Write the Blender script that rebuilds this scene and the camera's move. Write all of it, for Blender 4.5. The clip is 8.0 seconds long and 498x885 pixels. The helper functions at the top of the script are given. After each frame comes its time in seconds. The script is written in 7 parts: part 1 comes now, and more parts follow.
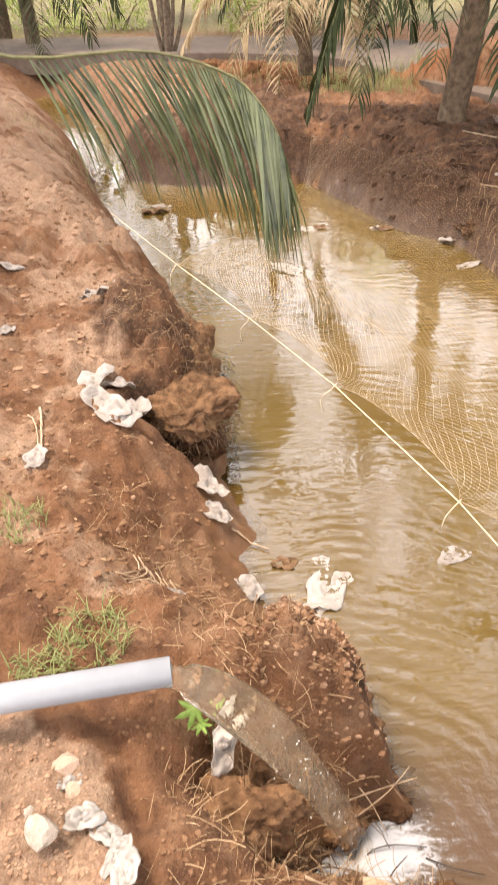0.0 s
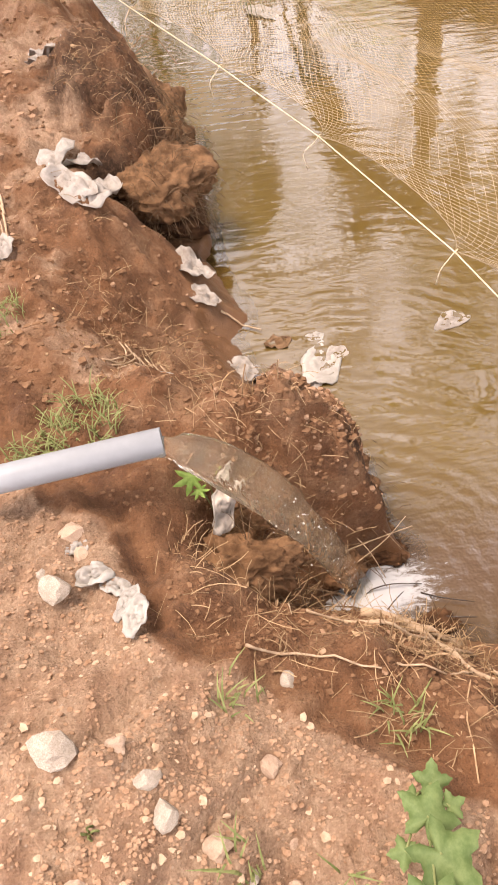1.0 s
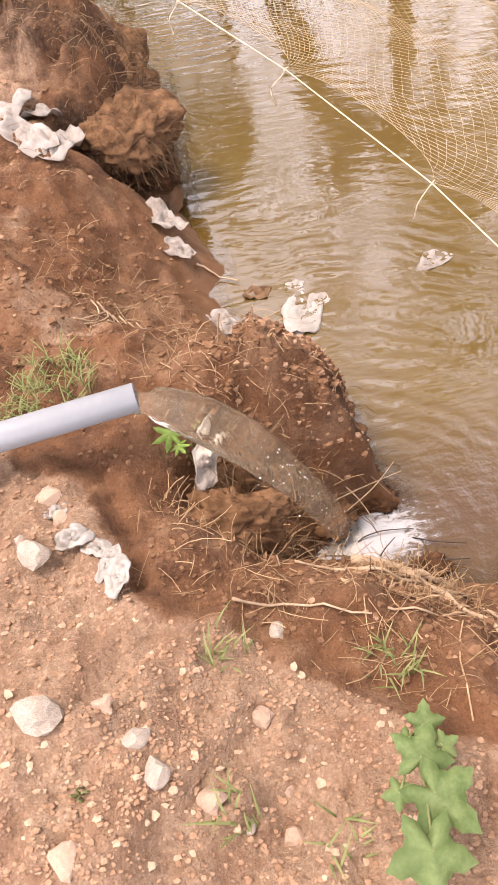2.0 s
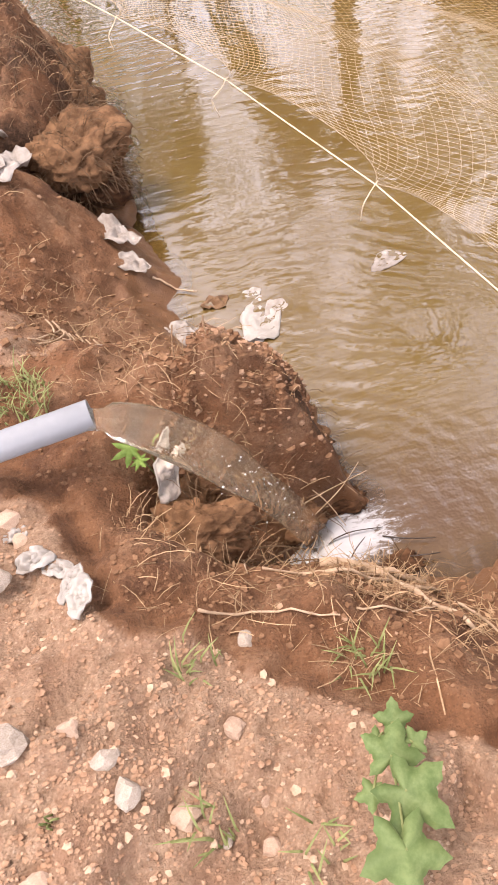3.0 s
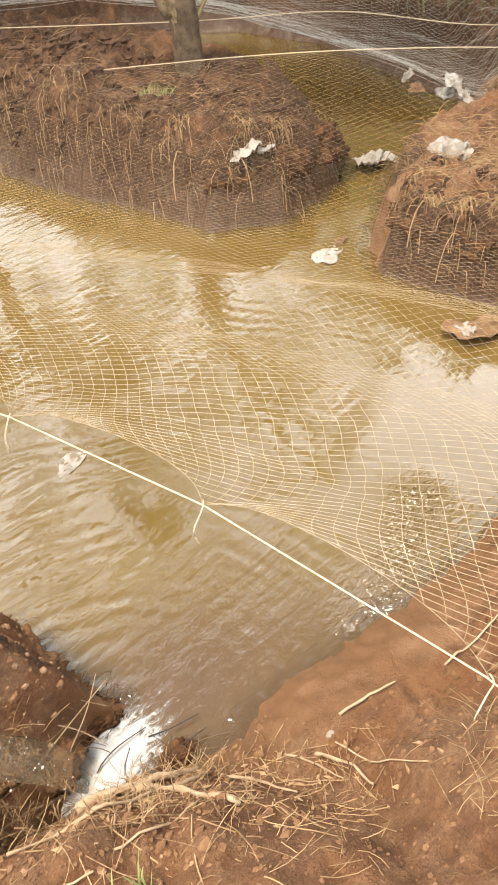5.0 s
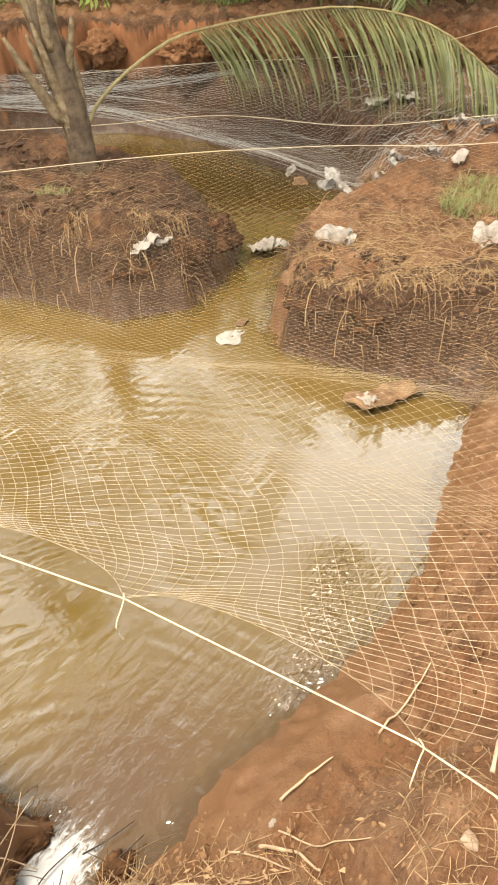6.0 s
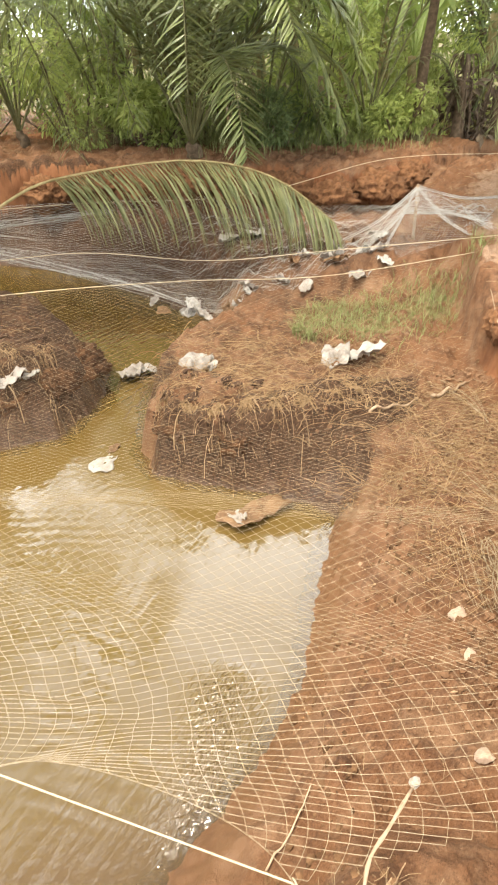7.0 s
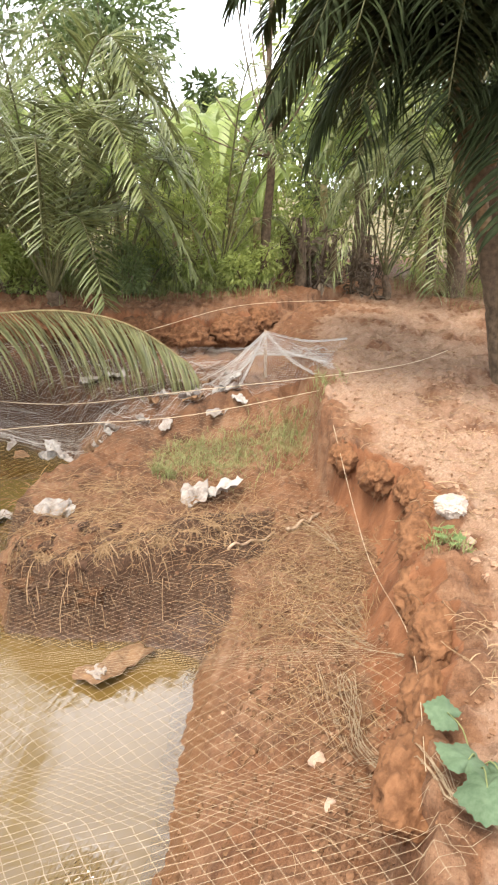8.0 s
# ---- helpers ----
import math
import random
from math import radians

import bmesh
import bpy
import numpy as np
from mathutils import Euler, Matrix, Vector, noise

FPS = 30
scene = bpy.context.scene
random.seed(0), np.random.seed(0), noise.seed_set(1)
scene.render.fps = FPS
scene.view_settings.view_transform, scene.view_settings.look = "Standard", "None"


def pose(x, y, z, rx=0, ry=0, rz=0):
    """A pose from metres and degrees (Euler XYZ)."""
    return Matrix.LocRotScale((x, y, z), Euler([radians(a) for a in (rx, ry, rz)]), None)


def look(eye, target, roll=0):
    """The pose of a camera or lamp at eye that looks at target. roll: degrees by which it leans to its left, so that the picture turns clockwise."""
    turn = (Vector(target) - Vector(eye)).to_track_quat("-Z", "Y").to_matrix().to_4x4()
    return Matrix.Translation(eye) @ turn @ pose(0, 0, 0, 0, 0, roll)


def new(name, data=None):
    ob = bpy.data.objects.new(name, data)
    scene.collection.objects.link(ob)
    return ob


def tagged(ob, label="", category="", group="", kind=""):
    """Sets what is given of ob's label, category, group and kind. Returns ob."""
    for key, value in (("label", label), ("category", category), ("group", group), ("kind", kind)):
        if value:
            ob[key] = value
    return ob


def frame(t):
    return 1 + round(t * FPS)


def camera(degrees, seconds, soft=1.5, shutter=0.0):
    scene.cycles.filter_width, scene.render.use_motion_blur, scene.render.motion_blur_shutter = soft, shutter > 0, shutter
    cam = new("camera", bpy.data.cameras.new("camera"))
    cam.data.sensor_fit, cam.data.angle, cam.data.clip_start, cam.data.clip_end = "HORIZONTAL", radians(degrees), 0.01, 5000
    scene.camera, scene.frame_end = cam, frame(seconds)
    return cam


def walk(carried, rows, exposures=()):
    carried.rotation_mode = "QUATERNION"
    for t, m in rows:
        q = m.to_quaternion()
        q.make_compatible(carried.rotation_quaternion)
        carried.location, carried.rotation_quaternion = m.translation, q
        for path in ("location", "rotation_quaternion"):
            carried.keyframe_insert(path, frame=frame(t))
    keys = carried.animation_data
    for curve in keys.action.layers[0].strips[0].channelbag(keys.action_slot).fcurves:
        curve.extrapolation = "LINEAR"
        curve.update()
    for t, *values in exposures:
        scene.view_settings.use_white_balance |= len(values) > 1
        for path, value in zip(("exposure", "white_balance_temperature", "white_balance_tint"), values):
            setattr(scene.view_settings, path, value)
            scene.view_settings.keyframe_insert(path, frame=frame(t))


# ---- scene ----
DEGREES = 41.57
PATH = [  # seconds, x, y, z, and the turn as pose() takes it
    (0.0, 0.0000, -0.0000, 2.4030, 52.200, 1.610, -1.248),
    (0.5, 0.0210, -0.0037, 2.3375, 42.095, 3.252, -2.685),
    (1.0, 0.0468, -0.0154, 2.2669, 34.942, 5.034, -4.430),
    (2.5, 0.0968, -0.0089, 2.1981, 30.915, 6.877, -9.057),
    (3.0, 0.1287, -0.0189, 2.1925, 31.547, 6.774, -11.739),
    (3.5, 0.2091, -0.0325, 2.2094, 33.187, 6.309, -16.942),
    (4.0, 0.3024, -0.0451, 2.2392, 35.718, 5.807, -22.733),
    (4.5, 0.3945, -0.0862, 2.2491, 39.028, 5.352, -32.008),
    (4.7, 0.3977, -0.0892, 2.2606, 40.783, 4.763, -36.155),
    (5.8, 0.4050, -0.1090, 2.2965, 48.411, 3.521, -46.599),
    (6.0, 0.4091, -0.1140, 2.3193, 49.272, 2.914, -48.791),
    (6.5, 0.4278, -0.1651, 2.4096, 53.299, 1.494, -54.554),
    (7.0, 0.4508, -0.2087, 2.4870, 57.751, 0.781, -59.224),
    (7.5, 0.5005, -0.2779, 2.5409, 63.529, -0.279, -64.533),
    (8.0, 0.5247, -0.3434, 2.5989, 68.598, -0.928, -69.873),
]

cam = camera(DEGREES, 8.0, soft=1.0, shutter=0.18)
walk(cam, [(t, pose(x, y, z, rx, ry, rz)) for t, x, y, z, rx, ry, rz in PATH], exposures=[(0.0, 0.44, 7200, 17), (0.5, 0.44, 7400, 14), (1.0, 0.20, 7400, 22), (2.5, 0.28, 6850, 24), (3.5, 0.25, 6850, 23), (4.5, 0.48, 6950, 12), (6.0, 0.46, 7400, 6.5), (7.0, 0.55, 7050, 6), (8.0, 0.47, 6700, 12)])

# ---- light: a bright, thinly clouded sky with a wide soft sun ----
SUN_HEIGHT, SUN_TURN = 70.0, 292.0
CLOUD_LOW, CLOUD_HIGH = 36.0, 3.0
world = bpy.data.worlds.new("sky")
scene.world = world
world.use_nodes = True
wn, wl = world.node_tree.nodes, world.node_tree.links
sky = wn.new("ShaderNodeTexSky")
sky.sky_type, sky.sun_disc = "NISHITA", False
sky.sun_elevation, sky.sun_rotation = radians(SUN_HEIGHT), radians(SUN_TURN)
sky.air_density, sky.dust_density, sky.ozone_density = 1.0, 4.0, 1.0
cloud = wn.new("ShaderNodeMix")
cloud.data_type = "RGBA"
cloud.inputs[0].default_value = 0.85
sky_way = wn.new("ShaderNodeTexCoord")
sky_axes = wn.new("ShaderNodeSeparateXYZ")
wl.new(sky_way.outputs["Generated"], sky_axes.inputs[0])
rise = wn.new("ShaderNodeMapRange")
rise.inputs["From Min"].default_value, rise.inputs["From Max"].default_value = 0.62, 0.90
rise.inputs["To Min"].default_value, rise.inputs["To Max"].default_value = CLOUD_LOW, CLOUD_HIGH
wl.new(sky_axes.outputs["Z"], rise.inputs["Value"])
veil = wn.new("ShaderNodeMix")
veil.data_type, veil.blend_type = "RGBA", "MULTIPLY"
veil.inputs[0].default_value, veil.inputs[7].default_value = 1.0, (0.94, 1.0, 1.10, 1)
wl.new(rise.outputs["Result"], veil.inputs[6])
wl.new(veil.outputs[2], cloud.inputs[7])
wl.new(sky.outputs[0], cloud.inputs[6])
wl.new(cloud.outputs[2], wn["Background"].inputs["Color"])
wn["Background"].inputs["Strength"].default_value = 0.095
sun_data = bpy.data.lights.new("sun", "SUN")
sun_data.energy, sun_data.angle, sun_data.color = 5.0, radians(26), (1.0, 0.95, 0.87)
sun = new("sun", sun_data)
sun_way = Vector((math.sin(radians(SUN_TURN)) * math.cos(radians(SUN_HEIGHT)), math.cos(radians(SUN_TURN)) * math.cos(radians(SUN_HEIGHT)), math.sin(radians(SUN_HEIGHT))))
sun.matrix_world = look(sun_way * 40, (0, 0, 0))


# ---- materials ----
class Nodes:
    """A small wrapper to write node trees in few lines."""

    def __init__(self, name):
        self.mat = bpy.data.materials.new(name)
        self.mat.use_nodes = True
        self.tree = self.mat.node_tree
        self.bsdf = self.tree.nodes["Principled BSDF"]
        self.out = self.tree.nodes["Material Output"]
        self.geo = self.tree.nodes.new("ShaderNodeTexCoord").outputs["Object"]
        self.bump_normal = None

    def put(self, socket, value):
        if isinstance(value, bpy.types.NodeSocket):
            self.tree.links.new(value, socket)
        elif value is not None:
            socket.default_value = (*value, 1) if isinstance(value, tuple) and len(value) == 3 else value

    def noise(self, scale, detail=4, rough=0.6, vector=None, distort=0.0):
        n = self.tree.nodes.new("ShaderNodeTexNoise")
        n.inputs["Scale"].default_value, n.inputs["Detail"].default_value = scale, detail
        n.inputs["Roughness"].default_value, n.inputs["Distortion"].default_value = rough, distort
        self.put(n.inputs["Vector"], vector or self.geo)
        return n.outputs["Fac"]

    def cells(self, scale, vector=None):
        n = self.tree.nodes.new("ShaderNodeTexVoronoi")
        n.inputs["Scale"].default_value = scale
        self.put(n.inputs["Vector"], vector or self.geo)
        return n.outputs

    def ramp(self, fac, lo, hi):
        n = self.tree.nodes.new("ShaderNodeMapRange")
        n.interpolation_type = "SMOOTHSTEP"
        n.inputs["From Min"].default_value, n.inputs["From Max"].default_value = lo, hi
        self.put(n.inputs["Value"], fac)
        return n.outputs["Result"]

    def mix(self, fac, a, b, mode="MIX"):
        n = self.tree.nodes.new("ShaderNodeMix")
        n.data_type, n.blend_type = "RGBA", mode
        self.put(n.inputs[0], fac), self.put(n.inputs[6], a), self.put(n.inputs[7], b)
        return n.outputs[2]

    def math(self, op, a, b):
        n = self.tree.nodes.new("ShaderNodeMath")
        n.operation = op
        self.put(n.inputs[0], a), self.put(n.inputs[1], b)
        return n.outputs[0]

    def attr(self, name):
        n = self.tree.nodes.new("ShaderNodeAttribute")
        n.attribute_name = name
        return n.outputs["Fac"]

    def chance(self):
        return self.tree.nodes.new("ShaderNodeObjectInfo").outputs["Random"]

    def island(self):
        return self.tree.nodes.new("ShaderNodeNewGeometry").outputs["Random Per Island"]

    def stretch(self, sx, sy, sz):
        n = self.tree.nodes.new("ShaderNodeMapping")
        n.inputs["Scale"].default_value = (sx, sy, sz)
        self.tree.links.new(self.geo, n.inputs["Vector"])
        return n.outputs[0]

    def bump(self, height, strength, distance):
        n = self.tree.nodes.new("ShaderNodeBump")
        n.inputs["Strength"].default_value, n.inputs["Distance"].default_value = strength, distance
        self.put(n.inputs["Height"], height)
        if self.bump_normal:
            self.tree.links.new(self.bump_normal, n.inputs["Normal"])
        self.bump_normal = n.outputs[0]
        self.tree.links.new(n.outputs[0], self.bsdf.inputs["Normal"])

    def done(self, color, rough=0.8, spec=0.3, metal=0.0):
        self.put(self.bsdf.inputs["Base Color"], color)
        self.put(self.bsdf.inputs["Roughness"], rough)
        self.put(self.bsdf.inputs["Specular IOR Level"], spec)
        self.bsdf.inputs["Metallic"].default_value = metal
        return self.mat


def make_ground():
    n = Nodes("laterite soil")
    big, mid, fine = n.noise(1.3, 5), n.noise(9, 6), n.noise(60, 6, 0.7)
    red = n.mix(n.ramp(mid, 0.3, 0.7), (0.122, 0.054, 0.024), (0.252, 0.124, 0.062))
    red = n.mix(n.ramp(big, 0.35, 0.65), red, (0.185, 0.083, 0.037))
    red = n.mix(n.math("MULTIPLY", n.ramp(n.noise(4.3, 6, 0.7), 0.45, 0.65), 0.85), red, (0.27, 0.150, 0.083))
    red = n.mix(n.math("MULTIPLY", n.ramp(n.noise(6.1, 6, 0.7), 0.50, 0.68), 0.62), red, (0.078, 0.033, 0.016))
    pale = n.mix(n.ramp(fine, 0.3, 0.7), (0.258, 0.152, 0.092), (0.41, 0.275, 0.180))
    pale = n.mix(n.ramp(mid, 0.4, 0.75), pale, (0.285, 0.158, 0.094))
    # dark rooty soil; shade of the mound and scarp faces is painted in with it
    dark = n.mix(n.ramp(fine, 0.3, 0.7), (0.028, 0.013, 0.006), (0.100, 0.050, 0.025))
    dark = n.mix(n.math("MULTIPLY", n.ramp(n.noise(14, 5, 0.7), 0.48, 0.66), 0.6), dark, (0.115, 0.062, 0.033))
    leafy = n.mix(n.ramp(mid, 0.35, 0.65), (0.085, 0.090, 0.028), (0.20, 0.165, 0.070))
    col = n.mix(n.ramp(n.math("ADD", n.attr("dry"), n.math("MULTIPLY", n.math("SUBTRACT", mid, 0.5), 0.9)), 0.3, 0.7), red, pale)
    wet = n.attr("wet")
    col = n.mix(n.math("MULTIPLY", wet, 0.8), col, (0.142, 0.071, 0.034))
    col = n.mix(n.ramp(n.math("ADD", n.attr("root_shade"), n.math("MULTIPLY", n.math("SUBTRACT", mid, 0.5), 0.9)), 0.3, 0.7), col, dark)
    col = n.mix(n.ramp(n.math("ADD", n.attr("green"), n.math("MULTIPLY", n.math("SUBTRACT", mid, 0.5), 1.0)), 0.35, 0.65), col, leafy)
    pebble = n.cells(75)
    col = n.mix(n.math("MULTIPLY", n.math("MULTIPLY", n.ramp(pebble["Distance"], 0.30, 0.12), n.ramp(n.noise(31, 2), 0.5, 0.62)), n.ramp(n.attr("dry"), 0.2, 0.8)), col, (0.42, 0.30, 0.21))
    col = n.mix(n.math("MULTIPLY", n.ramp(fine, 0.55, 0.75), 0.35), col, (0.34, 0.19, 0.105))
    # single grains: every cell of the soil has its own tone
    for size, share in ((170, 0.6), (62, 0.45)):
        grain = n.cells(size)
        tone = n.mix(n.ramp(grain["Distance"], 0.15, 0.55), grain["Color"], (0.5, 0.5, 0.5))
        grey = n.tree.nodes.new("ShaderNodeRGBToBW")
        n.tree.links.new(tone, grey.inputs[0])
        lift = n.ramp(grey.outputs[0], 0.2, 0.8)
        col = n.mix(n.math("MULTIPLY", n.math("SUBTRACT", 1.0, wet), share), col, n.mix(lift, n.mix(1.0, col, (0.55, 0.52, 0.50), "MULTIPLY"), n.mix(1.0, col, (1.22, 1.25, 1.28), "MULTIPLY")))
    fresh = n.mix(n.ramp(n.noise(5, 5, 0.65, n.stretch(1.0, 1.0, 0.35)), 0.35, 0.65), (0.150, 0.058, 0.023), (0.262, 0.112, 0.050))
    col = n.mix(n.ramp(n.math("ADD", n.attr("fresh"), n.math("MULTIPLY", n.math("SUBTRACT", mid, 0.5), 0.5)), 0.3, 0.6), col, fresh)
    dryness = n.math("SUBTRACT", 1.0, n.math("MULTIPLY", wet, 0.75))
    n.bump(n.math("MULTIPLY", fine, dryness), 0.9, 0.014)
    n.bump(n.math("MULTIPLY", mid, dryness), 0.6, 0.022)
    n.bump(n.ramp(pebble["Distance"], 0.35, 0.1), 0.35, 0.006)
    rough = n.math("SUBTRACT", 0.92, n.math("MULTIPLY", wet, 0.55))
    return n.done(col, rough, 0.3)


def make_water():
    n = Nodes("muddy water")
    big = n.noise(0.8, 3)
    col = n.mix(n.ramp(big, 0.35, 0.65), (0.119, 0.073, 0.019), (0.138, 0.088, 0.028))
    col = n.mix(n.attr("stir"), col, (0.105, 0.061, 0.032))
    foam = n.ramp(n.math("ADD", n.attr("foam"), n.math("MULTIPLY", n.math("SUBTRACT", n.noise(30, 6, 0.75, n.stretch(0.7, 1.6, 1.0), 0.6), 0.5), 1.7)), 0.34, 0.80)
    col = n.mix(foam, col, (0.31, 0.31, 0.32))
    moving = n.math("SUBTRACT", 1.0, n.math("MULTIPLY", n.attr("calm"), 0.9))
    gusts = n.math("MULTIPLY", n.ramp(n.noise(0.8, 2), 0.36, 0.60), moving)
    n.bump(n.math("MULTIPLY", n.noise(2.1, 1, 0.5, n.stretch(1.0, 1.6, 1.0), 0.2), moving), 0.14, 0.025)
    n.bump(n.math("MULTIPLY", n.noise(7.5, 2, 0.45, n.stretch(0.75, 2.5, 1.0), 0.25), gusts), 0.36, 0.013)
    n.bump(n.math("MULTIPLY", n.noise(20, 2, 0.5, n.stretch(0.8, 2.6, 1.0), 0.3), n.math("MULTIPLY", n.ramp(n.noise(1.1, 3, 0.5, n.stretch(1.3, 0.8, 1.0)), 0.44, 0.66), moving)), 0.17, 0.006)
    # rings that spread from the falling water
    shift = n.tree.nodes.new("ShaderNodeVectorMath")
    shift.operation = "DISTANCE"
    n.tree.links.new(n.geo, shift.inputs[0])
    shift.inputs[1].default_value = (0.36, 0.86, 0.0)
    far = n.math("ADD", shift.outputs["Value"], n.math("MULTIPLY", n.noise(1.1, 2), 0.30))
    ring = n.math("SINE", n.math("MULTIPLY", n.math("ADD", far, n.math("MULTIPLY", n.noise(3.5, 3), 0.11)), 66.0), 0.0)
    fade = n.math("MULTIPLY", n.math("MULTIPLY", n.ramp(far, 4.6, 0.5), n.ramp(n.noise(2.3, 3), 0.42, 0.64)), moving)
    n.bump(n.math("MULTIPLY", ring, fade), 0.30, 0.0045)
    n.bump(n.math("MULTIPLY", n.noise(12, 3, 0.6), n.attr("stir")), 0.40, 0.02)
    n.bump(n.math("MULTIPLY", n.noise(34, 2, 0.5, n.stretch(0.8, 1.3, 1.0), 0.4), n.attr("brisk")), 1.0, 0.03)
    shader = n.done(col, n.math("ADD", 0.03, n.math("MULTIPLY", foam, 0.5)), 0.5)
    n.bsdf.inputs["IOR"].default_value = 2.08
    clear = n.tree.nodes.new("ShaderNodeBsdfTransparent")
    clear.inputs[0].default_value = (0.85, 0.62, 0.40, 1)
    gloss = n.tree.nodes.new("ShaderNodeBsdfGlossy")
    gloss.inputs["Roughness"].default_value = 0.03
    fres = n.tree.nodes.new("ShaderNodeFresnel")
    fres.inputs["IOR"].default_value = 2.08
    for node in (gloss, fres):
        n.tree.links.new(n.bump_normal, node.inputs["Normal"])
    film = n.tree.nodes.new("ShaderNodeMixShader")
    n.tree.links.new(fres.outputs[0], film.inputs[0])
    n.tree.links.new(clear.outputs[0], film.inputs[1]), n.tree.links.new(gloss.outputs[0], film.inputs[2])
    deep = n.tree.nodes.new("ShaderNodeMixShader")
    n.put(deep.inputs[0], n.math("MAXIMUM", n.attr("murk"), foam))
    n.tree.links.new(film.outputs[0], deep.inputs[1]), n.tree.links.new(n.bsdf.outputs[0], deep.inputs[2])
    n.tree.links.new(deep.outputs[0], n.out.inputs["Surface"])
    return shader


def make_plain(name, a, b, scale=20.0, rough=0.8, spec=0.3, bump=0.3, depth=0.003, vary=0.0, through_light=0.0, island=False):
    """Two-tone surface with grain and relief; vary: lightness that differs from piece to piece."""
    n = Nodes(name)
    grain = n.noise(scale, 5)
    col = n.mix(n.ramp(grain, 0.3, 0.7), a, b)
    col = n.mix(n.math("MULTIPLY", n.ramp(n.noise(scale * 0.13, 3), 0.4, 0.7), 0.4), col, tuple(0.7 * c for c in a))
    if vary:
        piece = n.island() if island else n.chance()
        col = n.mix(n.math("MULTIPLY", piece, vary), col, tuple(min(1, 1.5 * c) for c in b))
    if bump:
        n.bump(grain, bump, depth)
    shader = n.done(col, rough, spec)
    if through_light:
        glow = n.tree.nodes.new("ShaderNodeBsdfTranslucent")
        n.put(glow.inputs[0], col)
        both = n.tree.nodes.new("ShaderNodeMixShader")
        both.inputs[0].default_value = through_light
        n.tree.links.new(n.bsdf.outputs[0], both.inputs[1]), n.tree.links.new(glow.outputs[0], both.inputs[2])
        n.tree.links.new(both.outputs[0], n.out.inputs["Surface"])
    return shader


def make_stream():
    n = Nodes("falling water")
    n.bump(n.noise(11, 3, 0.6), 0.5, 0.03)
    shader = n.done((0.95, 0.91, 0.82), 0.10, 0.5)
    n.bsdf.inputs["IOR"].default_value = 1.13
    n.bsdf.inputs["Transmission Weight"].default_value = 1.0
    froth = n.tree.nodes.new("ShaderNodeBsdfDiffuse")
    froth.inputs[0].default_value = (0.46, 0.395, 0.30, 1)
    both = n.tree.nodes.new("ShaderNodeMixShader")
    n.put(both.inputs[0], n.math("ADD", 0.07, n.math("MULTIPLY", n.ramp(n.noise(26, 4, 0.75, n.stretch(0.5, 1.6, 0.5)), 0.50, 0.72), 0.16)))
    n.tree.links.new(n.bsdf.outputs[0], both.inputs[1]), n.tree.links.new(froth.outputs[0], both.inputs[2])
    n.tree.links.new(both.outputs[0], n.out.inputs["Surface"])
    return shader


GROUND = make_ground()
WATER = make_water()
STREAM = make_stream()
DROPS = make_plain("water drops", (0.55, 0.54, 0.53), (0.70, 0.69, 0.68), 30, 0.15, 0.8, 0)
PVC = make_plain("grey plastic pipe", (0.235, 0.242, 0.255), (0.30, 0.307, 0.32), 6, 0.45, 0.35, 0.05, 0.001)
ROPE = make_plain("pale twisted cord", (0.48, 0.38, 0.25), (0.62, 0.51, 0.36), 300, 0.8, 0.2, 0.4, 0.001)
NET = make_plain("yellowed nylon net", (0.265, 0.192, 0.115), (0.38, 0.29, 0.186), 30, 0.6, 0.3, 0)
NET_WHITE = make_plain("white nylon net", (0.36, 0.335, 0.305), (0.49, 0.46, 0.42), 30, 0.6, 0.3, 0)
MATTED = make_plain("matted brown straw", (0.135, 0.076, 0.038), (0.30, 0.192, 0.100), 60, 0.85, 0.2, 0, 0, 0.5, 0, True)
STRAW = make_plain("dry straw", (0.16, 0.095, 0.050), (0.34, 0.23, 0.13), 60, 0.85, 0.2, 0, 0, 0.5, 0, True)
ROOTS = make_plain("dry roots", (0.050, 0.028, 0.016), (0.145, 0.090, 0.050), 60, 0.9, 0.2, 0, 0, 0.5, 0, True)
PALE_STALK = make_plain("pale dead stalks", (0.20, 0.115, 0.060), (0.40, 0.265, 0.155), 60, 0.85, 0.2, 0, 0, 0.4, 0, True)
PALE_GRIT = make_plain("pale angular grit", (0.32, 0.205, 0.13), (0.46, 0.33, 0.23), 60, 0.9, 0.25, 0.5, 0.003, 0.2, 0, True)
SOIL_CLOD = make_plain("red earth clods", (0.118, 0.060, 0.031), (0.225, 0.122, 0.066), 60, 0.95, 0.2, 0.7, 0.004, 0.22, 0, True)
STONE = make_plain("pale gravel stone", (0.34, 0.22, 0.15), (0.48, 0.35, 0.26), 45, 0.9, 0.25, 0.6, 0.004, 0.25)
CLOD = make_plain("earth clods", (0.225, 0.122, 0.070), (0.35, 0.220, 0.140), 60, 0.95, 0.2, 0.7, 0.004, 0.22, 0, True)
PALE_LEAF = make_plain("bleached dry leaf", (0.195, 0.155, 0.125), (0.355, 0.32, 0.285), 18, 0.75, 0.3, 0.5, 0.006, 0.2)
WHITE_BAG = make_plain("dirty white plastic", (0.235, 0.205, 0.175), (0.385, 0.36, 0.325), 12, 0.5, 0.4, 0.4, 0.006, 0.15)
BROWN_LEAF = make_plain("brown dead leaf", (0.085, 0.045, 0.022), (0.21, 0.120, 0.062), 14, 0.8, 0.3, 0.5, 0.006, 0.2)
GREEN_LEAF = make_plain("fresh green leaf", (0.080, 0.130, 0.036), (0.175, 0.232, 0.085), 40, 0.6, 0.3, 0.3, 0.003, 0.2, 0.3)
